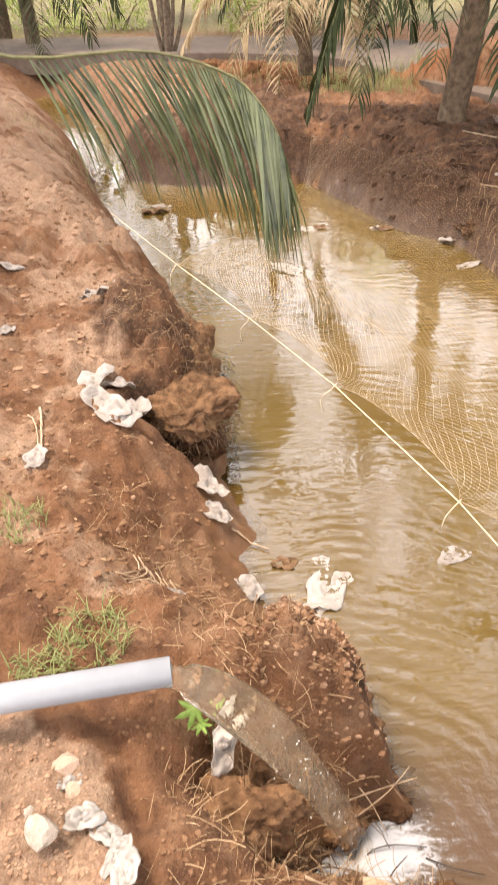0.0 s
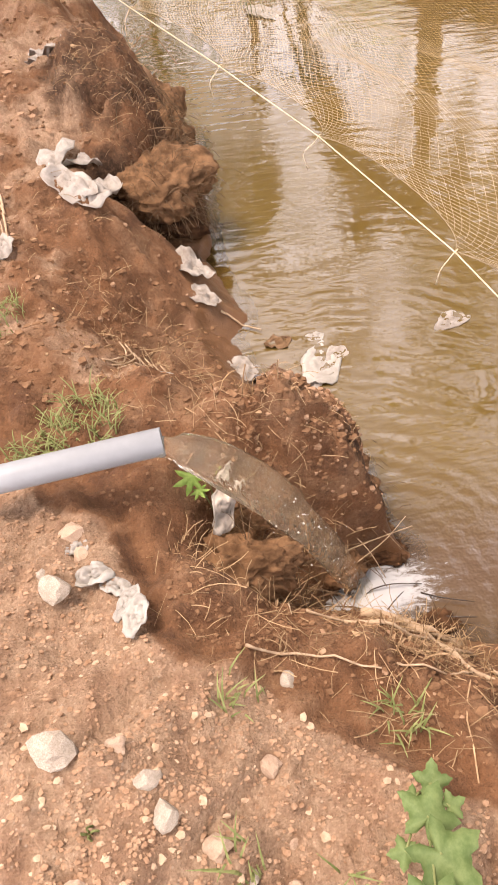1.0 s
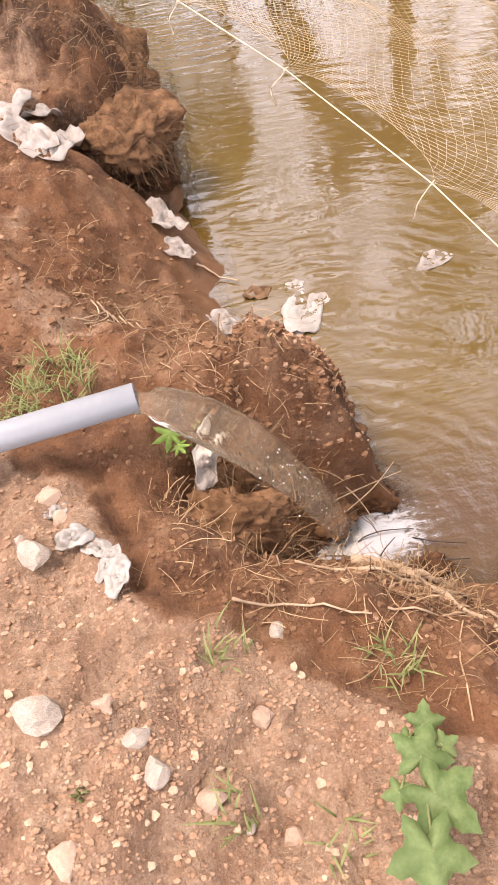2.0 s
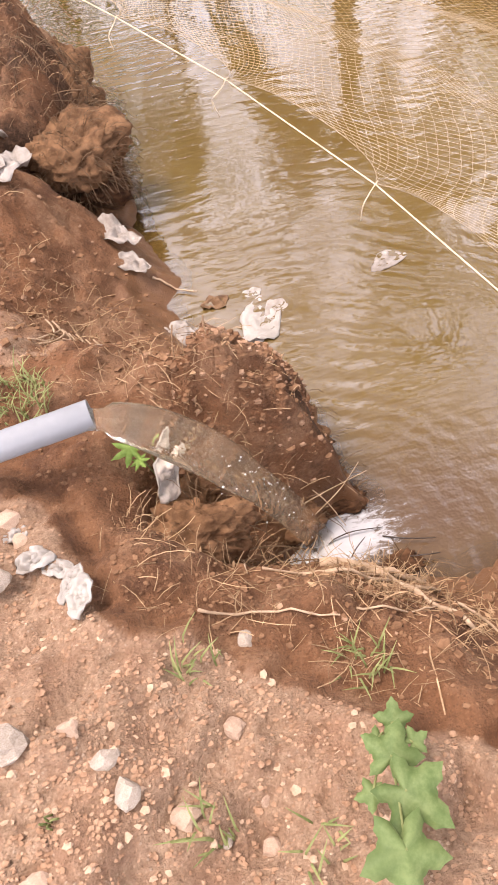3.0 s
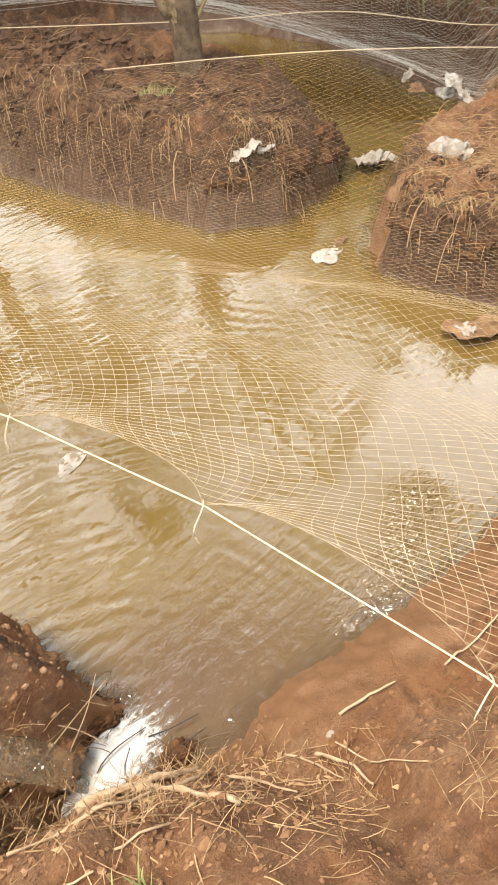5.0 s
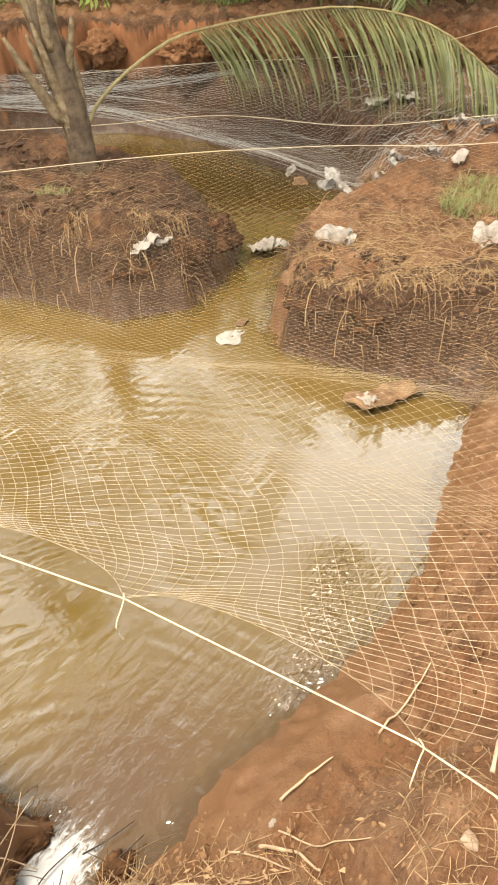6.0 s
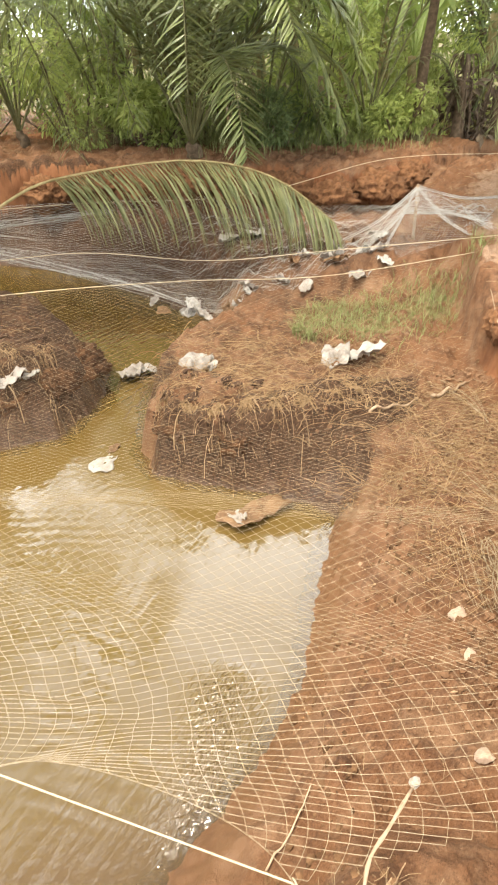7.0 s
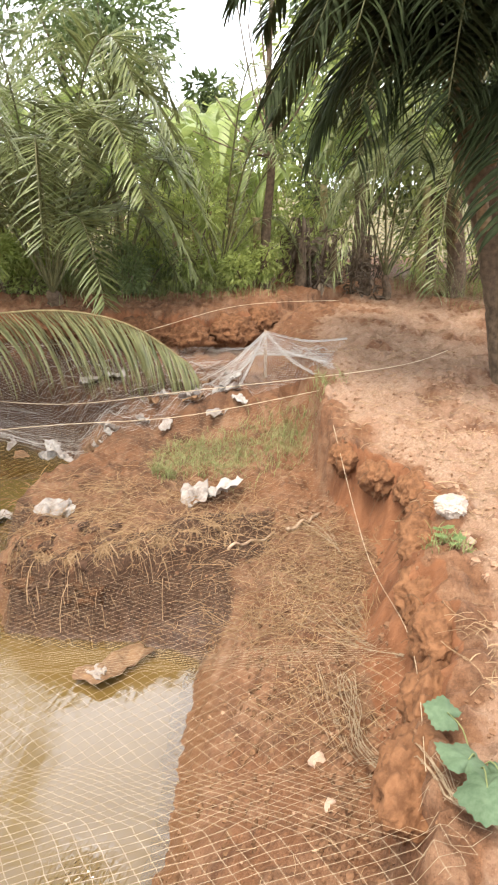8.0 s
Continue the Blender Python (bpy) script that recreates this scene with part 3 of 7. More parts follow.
    green = np.maximum(smooth(14, 19, np.hypot(x - 1, y - 1)) * 0.6, 0)
    for gx, gy, r in [(5.3, 1.75, 0.6), (1.8, 10.6, 1.2), (5.7, 1.2, 0.4)]:
        green = np.maximum(green, 0.5 * smooth(r, r * 0.4, np.hypot(x - gx, y - gy)))
    wet = smooth(0.30, 0.08, z + 0.08 * fbm(x * 6, y * 6, 55)) * smooth(0.7, 0.2, d)
    return z, dry, root_shade, green, wet, fresh, d


def height(x, y):
    return float(land(np.array([x]), np.array([y]))[0][0])


def spread(points):
    """The points, each let down on the ground."""
    a = np.array(points, float)
    z = land(a[:, 0], a[:, 1])[0]
    return [Vector((p[0], p[1], q)) for p, q in zip(a, z)]


def ladder(lo, hi, step, inner_lo, inner_hi, inner_step, far):
    a = list(np.arange(inner_lo, inner_hi, inner_step))
    b = list(np.arange(a[-1] + step, hi, step))
    c = list(np.arange(inner_lo - step, lo, -step))[::-1]
    up, down, s = [b[-1]], [c[0]], step
    while up[-1] < far:
        s *= 1.16
        up.append(up[-1] + s), down.append(down[-1] - s)
    return np.array(down[1:][::-1] + c + a + b + up[1:])


def build_ground():
    xs = ladder(-3.2, 10.6, 0.033, -1.6, 5.2, 0.016, 260)
    ys = ladder(-2.0, 9.6, 0.033, -0.7, 4.6, 0.016, 260)
    gx, gy = np.meshgrid(xs, ys)
    z, dry, root_shade, green, wet, fresh, _ = land(gx.ravel(), gy.ravel())
    nx, ny = len(xs), len(ys)
    me = bpy.data.meshes.new("ground")
    co = np.stack([gx.ravel(), gy.ravel(), z], 1)
    i = (np.arange(ny - 1)[:, None] * nx + np.arange(nx - 1)[None]).ravel()
    quads = np.stack([i, i + 1, i + nx + 1, i + nx], 1)
    me.vertices.add(len(co))
    me.vertices.foreach_set("co", co.ravel())
    me.loops.add(quads.size)
    me.loops.foreach_set("vertex_index", quads.ravel())
    me.polygons.add(len(quads))
    me.polygons.foreach_set("loop_start", np.arange(0, quads.size, 4))
    me.update(calc_edges=True)
    for name, values in (("dry", dry), ("root_shade", root_shade), ("green", green), ("wet", wet), ("fresh", fresh)):
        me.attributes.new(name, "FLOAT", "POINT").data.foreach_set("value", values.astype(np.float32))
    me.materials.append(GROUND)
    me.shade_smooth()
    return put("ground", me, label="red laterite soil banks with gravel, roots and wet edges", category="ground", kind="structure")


def build_water():
    xs, ys = np.arange(-5.0, 6.6, 0.04), np.arange(0.3, 15.2, 0.04)
    gx, gy = np.meshgrid(xs, ys)
    x, y = gx.ravel(), gy.ravel()
    z, d = land(x, y)[0::6]
    murk = 0.62 + 0.38 * smooth(-0.005, 0.06, -z)
    stir = np.exp(-(((x - 0.75) / 0.5) ** 2 + ((y - 0.9) / 0.35) ** 2)) + 0.4 * np.exp(-(((x - 1.45) / 0.35) ** 2 + ((y - 0.72) / 0.13) ** 2))
    nx, ny = len(xs), len(ys)
    i = (np.arange(ny - 1)[:, None] * nx + np.arange(nx - 1)[None]).ravel()
    quads = np.stack([i, i + 1, i + nx + 1, i + nx], 1)
    keep = d[quads].min(1) < 0.25
    me = mesh_of("water", np.stack([x, y, 0 * x], 1), quads[keep], WATER)
    me.attributes.new("murk", "FLOAT", "POINT").data.foreach_set("value", murk.astype(np.float32))
    me.attributes.new("stir", "FLOAT", "POINT").data.foreach_set("value", stir.astype(np.float32))
    calm = np.exp(-(((x - 2.35) / 0.75) ** 2 + ((y - 1.0) / 0.42) ** 2)) + 0.8 * np.exp(-(((x - 2.9) / 0.5) ** 2 + ((y - 1.25) / 0.3) ** 2))
    me.attributes.new("calm", "FLOAT", "POINT").data.foreach_set("value", np.clip(calm, 0, 1).astype(np.float32))
    along = np.clip(((x - 1.42) * 0.55 + (y - 0.62) * 0.26) / 0.370, 0, 1)
    brisk = np.exp(-(np.hypot(x - 1.42 - 0.55 * along, y - 0.62 - 0.26 * along) / 0.13) ** 2) * smooth(0.0, 0.03, -d)
    me.attributes.new("brisk", "FLOAT", "POINT").data.foreach_set("value", brisk.astype(np.float32))
    away = np.hypot((x - 0.33) / 0.22, (y - 0.86) / 0.12)
    foam = 0.95 * np.exp(-away ** 2) + 0.30 * np.exp(-(((x - 0.5) / 0.25) ** 2 + ((y - 0.92) / 0.15) ** 2))
    me.attributes.new("foam", "FLOAT", "POINT").data.foreach_set("value", foam.astype(np.float32))
    return put("water", me, label="still muddy yellow-brown pond water with small ripples", category="water", kind="structure")


build_ground()
build_water()


# ---- the pipe and its water ----
def build_pipe():
    rim, back = Vector((-0.222, 0.985, 0.90)), Vector((-3.4, 0.50, 0.93))
    way = (back - rim).normalized()
    side, R, inner = way.cross(Vector((0, 0, 1))).normalized(), 0.0375, 0.0335
    up = side.cross(way)
    rings = [(0.35, inner), (0.0, inner), (0.0, R - 0.0006), (0.001, R), (0.6, R), (1.2, R), (2.0, R), ((back - rim).length, R)]
    v, f, n = [], [], 40
    for s, r in rings:
        for k in range(n):
            a = 2 * math.pi * k / n
            v.append(rim + way * s + side * (r * math.cos(a)) + up * (r * math.sin(a)))
    for j in range(len(rings) - 1):
        for k in range(n):
            a, b = j * n + k, j * n + (k + 1) % n
            f.append((a, a + n, b + n, b))
    return put("water_pipe", mesh_of("water_pipe", v, f, PVC), label="grey plastic water pipe pouring into the channel", category="pipe")


def build_stream():
    start, count, n = Vector((-0.26, 0.98, 0.893)), 30, 14
    v, f = [], []
    for j in range(count):
        s = j / (count - 1)
        p = start + Vector((0.60 * s, -0.10 * s, -0.96 * s ** 2.0 + 0.015 * s))
        wide, thick = 0.030 + 0.075 * math.sin(min(1, 1.5 * s) * 1.5) * (1 - 0.45 * s), 0.030 + 0.012 * s
        if s < 0.12:
            wide, thick = 0.031, 0.024
        for k in range(n):
            a = 2 * math.pi * k / n
            wob = 1 + (0.30 * s + 0.05) * noise.noise((3 * math.cos(a), 3 * math.sin(a), 5 * s))
            v.append(p + Vector((0.10, 1.0, 0)).normalized() * (wide * wob * math.cos(a)) + Vector((0.75 * s + 0.1, 0, 1)).normalized() * (thick * wob * math.sin(a)))
    for j in range(count - 1):
        for k in range(n):
            a, b = j * n + k, j * n + (k + 1) % n
            f.append((a, b, b + n, a + n))
    jet = put("water_stream", mesh_of("water_stream", v, f, STREAM), label="clear water falling in an arc from the pipe", category="water jet")
    jet.visible_shadow = False
    rnd, drops = random.Random(61), Sheet()
    for _ in range(70):
        t = rnd.uniform(0.45, 1.0)
        q = start + Vector((0.60 * t, -0.10 * t, -0.96 * t ** 2.0)) + Vector((rnd.gauss(0, 0.02), rnd.gauss(0, 0.05), rnd.gauss(-0.01, 0.022)))
        w, base = rnd.uniform(0.0016, 0.0042), len(drops.v)
        drops.v += [q + Vector(o) * w for o in ((1, 0, 0), (0, 1, 0), (-1, 0, 0), (0, -1, 0), (0, 0, 1.2), (0, 0, -1.2))]
        drops.f += [(base + i, base + (i + 1) % 4, base + 4) for i in range(4)] + [(base + (i + 1) % 4, base + i, base + 5) for i in range(4)]
    put("spray", drops.mesh("spray", DROPS), jet, "bright drops flying off the stream", kind="stuff")
    return jet


build_pipe()
build_stream()


# ---- cords and nets ----
def build_cord(name, points, radius, label, sag=0.0, count=40, taut=False):
    pts = [Vector(p) for p in points] if taut else glide(points, count)
    if sag:
        pts = [p - Vector((0, 0, sag * 4 * (k / (count - 1)) * (1 - k / (count - 1)))) for k, p in enumerate(pts)]
    s = Sheet()
    s.tube(pts, radius, 6)
    return put(name, s.mesh(name, ROPE), label=label, category="rope")


NET_WEST = [(-0.39, 3.76, 0.85), (0.03, 3.03, 0.85), (0.38, 2.38, 0.85), (0.71, 1.63, 0.85), (0.945, 0.91, 0.85), (1.13, 0.10, 0.80)]
NET_EAST = [(0.9, 8.6, 0.30), (1.9, 6.9, 0.42), (2.85, 5.1, 0.66), (3.75, 3.75, 0.80), (4.55, 2.85, 0.80), (5.25, 1.95, 0.78), (6.0, 0.95, 0.92)]
NET_SOUTH = [(1.13, 0.10, 0.80), (1.5, -0.30, 0.85), (1.95, -0.55, 0.95), (2.4, -0.28, 0.66), (2.95, -0.21, 0.76), (3.3, 0.02, 0.60), (3.74, 0.11, 0.69), (4.3, 0.3, 0.62), (4.9, 0.65, 0.72), (6.0, 0.95, 0.92)]
NET_NORTH = [(-0.39, 3.76, 0.85), (0.0, 5.0, 0.70), (0.5, 7.0, 0.30), (0.9, 8.6, 0.30)]


def curve_at(points, s):
    p = np.array(points)
    k = np.linspace(0, 1, len(p))
    return np.stack([np.interp(s, k, p[:, a]) for a in range(3)], -1)


def net_place(u, v):
    """u from the near cord across to the far one, v from north to south."""
    u, v0 = np.asarray(u), np.asarray(v)
    v = v0 - 0.55 * np.sin(10 * math.pi * v0) / (10 * math.pi) * np.exp(-u / 0.07)
    w, e, n, s = curve_at(NET_WEST, v), curve_at(NET_EAST, v), curve_at(NET_NORTH, u), curve_at(NET_SOUTH, u)
    c00, c10, c01, c11 = (np.array(q) for q in (NET_NORTH[0], NET_NORTH[-1], NET_SOUTH[0], NET_SOUTH[-1]))
    U, V = u[:, None], v[:, None]
    p = (1 - U) * w + U * e + (1 - V) * n + V * s - ((1 - U) * (1 - V) * c00 + U * (1 - V) * c10 + (1 - U) * V * c01 + U * V * c11)
    # scallops between the ties of the near cord
    ties = np.abs(np.sin(math.pi * v0 * 5))
    pull = ties * 0.40 * np.exp(-u / 0.09)
    p[:, 0] += pull * 0.27
    p[:, 1] += pull * 0.11
    p[:, 2] -= (0.14 + 0.24 * (1 - v0)) * np.sin(math.pi * np.clip(u, 0, 1) ** 2) + 0.03 * ties * np.exp(-u / 0.12)
    p += 0.022 * smooth(0, 0.12, u)[:, None] * np.stack([fbm(u * 9, v * 11, k) for k in (41, 43, 47)], -1)
    p += (0.007 * smooth(0.02, 0.1, u) * smooth(0.45, 0.8, v0))[:, None] * np.stack([fbm(u * 60, v0 * 60, k, 2) for k in (81, 83, 87)], -1)
    ground = land(p[:, 0], p[:, 1])[0]
    p[:, 2] = np.maximum(p[:, 2], np.maximum(ground, 0) + 0.012)
    return p


def strands(A, B, r):
    """Thin three-sided threads from the places A to the places B."""
    way = B - A
    side = np.cross(way, (0.2, 0.1, 1.0))
    side /= np.linalg.norm(side, axis=1)[:, None] + 1e-9
    other = np.cross(side, way)
    other /= np.linalg.norm(other, axis=1)[:, None] + 1e-9
    ring = [r * (side * math.cos(2 * math.pi * k / 3) + other * math.sin(2 * math.pi * k / 3)) for k in range(3)]
    verts = np.stack([A + q for q in ring] + [B + q for q in ring], 1).reshape(-1, 3)
    base = np.arange(len(A)) * 6
    faces = np.concatenate([np.stack([base + k, base + (k + 1) % 3, base + 3 + (k + 1) % 3, base + 3 + k], 1) for k in range(3)])
    return verts, faces


def knit(P, r):
    """Slanting threads between the nodes of a grid of places, which leave diamond meshes; r: one thickness, or that at the first and the last column."""
    nv, nu = P.shape[0] - 1, P.shape[1] - 1
    j, i = np.meshgrid(np.arange(nv), np.arange(nu), indexing="ij")
    even = ((i + j) % 2 == 0).ravel()
    j, i = j.ravel(), i.ravel()
    A = np.where(even[:, None], P[j, i], P[j, i + 1])
    B = np.where(even[:, None], P[j + 1, i + 1], P[j + 1, i])
    if isinstance(r, tuple):
        r = (r[0] + (r[1] - r[0]) * np.minimum(1, 1.6 * i / nu))[:, None]
    return strands(A, B, r)


def build_net():
    nu, nv = 195, 215
    iu, iv = np.meshgrid(np.arange(nu + 1), np.arange(nv + 1))
    P = net_place(1 - (1 - (iu / nu).ravel()) ** 1.35, (iv / nv).ravel() ** 1.5).reshape(nv + 1, nu + 1, 3)
    net = put("cover_net", mesh_of("cover_net", *knit(P, (0.00078, 0.00038)), NET, False), label="yellowed nylon bird net stretched over the pond and banks", category="net")
    hem = Sheet()
    for row in range(1):
        hem.tube([Vector(p) + Vector((0.004 * row, 0, 0.003)) for p in P[:, row]], 0.0010, 4)
    put("hem", hem.mesh("hem", NET), net, "pale gathered edge of the net")
    gather = Sheet()
    rnd = random.Random(8)
    for k in range(9):
        off = Vector((rnd.uniform(-0.02, 0.02), rnd.uniform(-0.02, 0.02), 0.02 + rnd.uniform(0, 0.02)))
        pts = glide([(3.0, 0.05, 0.46), (2.8, -0.03, 0.45), (2.56, -0.12, 0.5), (2.2, -0.34, 0.75), (2.0, -0.52, 0.97), (1.85, -0.75, 0.96)], 40)
        gather.tube([p + off + Vector((0, 0.03 * math.sin(k * 2 + j * 0.4) * max(0, 1 - j / 25), 0)) for j, p in enumerate(pts)], 0.0016, 4)
    put("gathered_edge", gather.mesh("gathered_edge", NET), net, "net bunched into a cord over the bank edge")
    return net


near_rope = build_cord("net_rope", [(-0.95, 4.8, 0.84), (-0.39, 3.76, 0.85), (0.03, 3.03, 0.85), (0.38, 2.38, 0.85), (0.71, 1.63, 0.85), (0.945, 0.91, 0.85), (1.13, 0.11, 0.80), (1.157, -0.07, 0.76), (1.17, -0.19, 0.715), (1.185, -0.30, 0.67)], 0.0025, "taut pale cord that holds the net's edge over the water", taut=True)
def build_ties(rope):
    for k, p in enumerate(NET_WEST):
        p, s = Vector(p), Sheet()
        s.tube(glide([p + Vector((0.01, 0.01, 0.004)), p + Vector((-0.004, -0.01, 0.012)), p + Vector((-0.02, -0.012, -0.012)), p + Vector((-0.045 - 0.01 * (k % 3), -0.02, -0.05)), p + Vector((-0.05, -0.03 + 0.012 * (k % 2), -0.11))], 14), 0.0021, 5)
        put("tie", s.mesh("tie", ROPE), rope, "knotted cord end")


build_ties(near_rope)
build_cord("net_rope", [tuple(p) for p in NET_EAST], 0.003, "slack pale cord along the far edge of the net", 0.0)
build_cord("net_rope", [(2.1, -0.36, 0.97), (2.95, -0.22, 0.80), (3.74, 0.11, 0.72), (5.05, 0.62, 0.95)], 0.0013, "thin cord laid along the broken bank edge holding the net")
build_net()


# ---- palms ----
def add_frond(leaf, stalk, points, length, pairs, hang, spread_out=0.9, seed=0, bare=0.15, thick=0.016, width=0.018, forward=0.65, fall=0.0, wild=0.12, tip=3.5):
    """A feather leaf: a stalk along the points and pairs of leaflets that bend towards the ground. hang: 0 stiff, 1 limp."""
    rnd = random.Random(seed)
    pts = glide(points, 24)
    stalk.tube(pts, [thick * (1 - 0.85 * k / 23) + 0.002 for k in range(24)], 5)
    for k in range(pairs):
        s = bare + (1 - bare) * (k + 0.5) / pairs
        f = s * 23
        i = min(int(f), 22)
        p = pts[i].lerp(pts[i + 1], f - i)
        way = (pts[i + 1] - pts[i]).normalized()
        side = way.cross(Vector((0, 0, 1)))
        side = side.normalized() if side.length > 0.1 else Vector((1, 0, 0))
        up = side.cross(way)
        size = length * (0.55 + 0.45 * math.sin(math.pi * min(1, 0.12 + 0.95 * (s - bare) / (1 - bare)))) * (1 if s < 0.9 else 1 - tip * (s - 0.9))
        for sign in (-1, 1):
            lean = rnd.uniform(0.85, 1.15)
            go = (side * (sign * spread_out * lean) + way * forward + up * rnd.uniform(0.0, 0.25) * max(0, 1 - hang) - Vector((0, 0, fall)) + Vector((rnd.gauss(0, wild), rnd.gauss(0, wild), rnd.gauss(0, wild)))).normalized()
            n, q, line = 5, p.copy(), []
            own = hang * rnd.uniform(0.75, 1.25)
            L = size * rnd.uniform(0.85, 1.1)
            for m in range(n):
                line.append(q.copy())
                go = (go + Vector((0, 0, -1)) * (own * (0.25 + 0.35 * m))).normalized()
                q = q + go * (L / (n - 1))
            flat = (line[2] - line[0]).cross(Vector((0, 0, 1)))
            flat = flat.cross(line[2] - line[0]).cross(line[2] - line[0])
            flat = flat.normalized() if flat.length > 1e-6 else side
            flat = (flat + way * rnd.uniform(0.2, 1.2)).normalized()
            w = width * rnd.uniform(0.8, 1.15)
            leaf.strip(line, [w * 0.45, w, w * 0.85, w * 0.5, w * 0.06], flat, 0.35)


def frond_part(palm, points, length, pairs, hang, leaf_mat, seed, **more):
    leaf, stalk = Sheet(), Sheet()
    add_frond(leaf, stalk, points, length, pairs, hang, seed=seed, **more)
    frond = put("frond", stalk.mesh("frond", RACHIS if leaf_mat is FROND_SUN else GREEN_STALK), palm)
    put("frond_foliage", leaf.mesh("frond_foliage", leaf_mat, False), frond, kind="stuff")
    return frond


def palm_points(start, turn, rise, reach, droop):
    """A stalk's line: out along the compass turn, rising and then bending over."""
    c, s = math.cos(radians(turn)), math.sin(radians(turn))
    out = []
    for k in range(6):
        t = k / 5
        r = reach * (t - 0.10 * t * t)
        out.append(Vector(start) + Vector((c * r, s * r, rise * math.sin(t * math.pi * 0.62) * reach - droop * reach * t ** 2.4)))
    return out


def build_palm(foot, top, radius, fronds, label, seed, leaf_mat=None, length=0.75, pairs=46, hang=0.30, sheath=True, width=0.020):
    """fronds: compass turn, rise, reach and droop of each."""
    rnd = random.Random(seed)
    palm = holder("palm_tree", pose(0, 0, 0), label, "palm tree")
    foot, top = Vector(foot), Vector(top)
    line = glide([foot - Vector((0, 0, 0.1)), foot.lerp(top, 0.35) + Vector((0.02, -0.03, 0)), foot.lerp(top, 0.7), top], 26)
    trunk = Sheet()
    trunk.tube(line, [radius * (1.25 - 0.45 * k / 25) * (1 + 0.035 * (k % 2) + rnd.uniform(-0.025, 0.025)) for k in range(26)], 14)
    put("trunk", trunk.mesh("trunk", BARK), palm)
    if sheath:
        for k in range(7):
            a = k * 2.4 + rnd.random()
            base = foot.lerp(top, 0.45 + 0.07 * k)
            way = Vector((math.cos(a), math.sin(a), 0))
            s = Sheet()
            s.tube(glide([base + way * radius * 0.6, base + way * radius * 1.3 + Vector((0, 0, 0.16)), base + way * (radius * 1.9) + Vector((0, 0, 0.36))], 6), [radius * 0.42, radius * 0.4, radius * 0.36, radius * 0.3, radius * 0.22, radius * 0.12], 6)
            put("leaf_base", s.mesh("leaf_base", HUSK), palm, "cut brown leaf base")
    for k, (turn, rise, reach, droop) in enumerate(fronds):
        start = foot.lerp(top, 0.82 + 0.03 * (k % 6))
        frond_part(palm, palm_points(start, turn, rise, reach, droop), length * rnd.uniform(0.9, 1.1), pairs, hang, leaf_mat or FROND, seed * 50 + k, width=width)
    return palm


# the young palm on the mound, with the long leaf that arches over the second pool
mound_palm = build_palm((3.66, 4.66, height(3.66, 4.66)), (3.60, 4.72, 1.75), 0.095,
                        [(20, 1.5, 2.4, 0.5), (60, 1.6, 2.5, 0.4), (110, 1.6, 2.4, 0.4), (160, 1.8, 2.4, 0.4), (215, 2.0, 2.2, 0.3), (-10, 1.7, 2.4, 0.45), (285, 1.9, 2.2, 0.35), (12, 0.75, 2.6, 0.75), (38, 0.85, 2.8, 0.7), (-12, 0.95, 2.5, 0.85), (-25, 1.2, 2.6, 0.7), (25, 1.1, 2.8, 0.7)],
                        "young coconut palm with brown leaf bases on the dark mound", 3, None, 0.7, 60, 0.30, True, 0.014)
for k, (dx, dy, low, high) in enumerate([(0.05, -0.03, 0.72, 1.50), (-0.09, -0.03, 0.80, 1.62), (0.00, 0.08, 0.70, 1.55), (0.12, 0.02, 0.85, 1.35), (-0.05, 0.07, 0.90, 1.75), (-0.20, 0.03, 0.95, 1.55)]):
    husk = Sheet()
    husk.tube(glide([(3.66 + dx * 0.5, 4.66 + dy * 0.5, low), (3.65 + dx * 1.2, 4.68 + dy * 1.2, (low + high) / 2), (3.62 + dx * 1.7, 4.71 + dy * 1.7, high)], 8), [0.050, 0.052, 0.048, 0.040, 0.034, 0.028, 0.020, 0.010], 7)
    put("leaf_base", husk.mesh("leaf_base", HUSK if k % 2 else BARK), mound_palm, "split tan leaf base")
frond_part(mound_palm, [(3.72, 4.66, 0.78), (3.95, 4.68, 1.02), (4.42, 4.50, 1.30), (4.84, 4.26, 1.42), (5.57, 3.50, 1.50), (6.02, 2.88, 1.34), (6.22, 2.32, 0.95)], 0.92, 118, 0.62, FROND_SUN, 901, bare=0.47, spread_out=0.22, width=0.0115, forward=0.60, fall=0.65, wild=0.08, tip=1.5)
# the leaf that hangs over the channel, from a palm on the west bank
west_palm = build_palm((-3.6, 5.9, height(-3.6, 5.9)), (-3.3, 5.8, 3.4), 0.13, [(100, 0.9, 2.8, 0.5), (150, 0.8, 2.8, 0.6), (200, 0.8, 2.8, 0.6), (250, 0.9, 2.6, 0.6), (40, 1.3, 2.6, 0.4), (75, 1.2, 2.8, 0.45), (300, 1.3, 2.4, 0.4)],
                       "coconut palm on the west bank with a leaf over the channel", 5)
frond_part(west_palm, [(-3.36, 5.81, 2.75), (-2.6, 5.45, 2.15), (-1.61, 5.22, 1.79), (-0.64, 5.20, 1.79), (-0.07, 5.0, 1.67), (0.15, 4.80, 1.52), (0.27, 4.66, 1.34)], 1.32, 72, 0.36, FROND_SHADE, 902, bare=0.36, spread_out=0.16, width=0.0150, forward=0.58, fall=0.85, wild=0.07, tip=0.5)
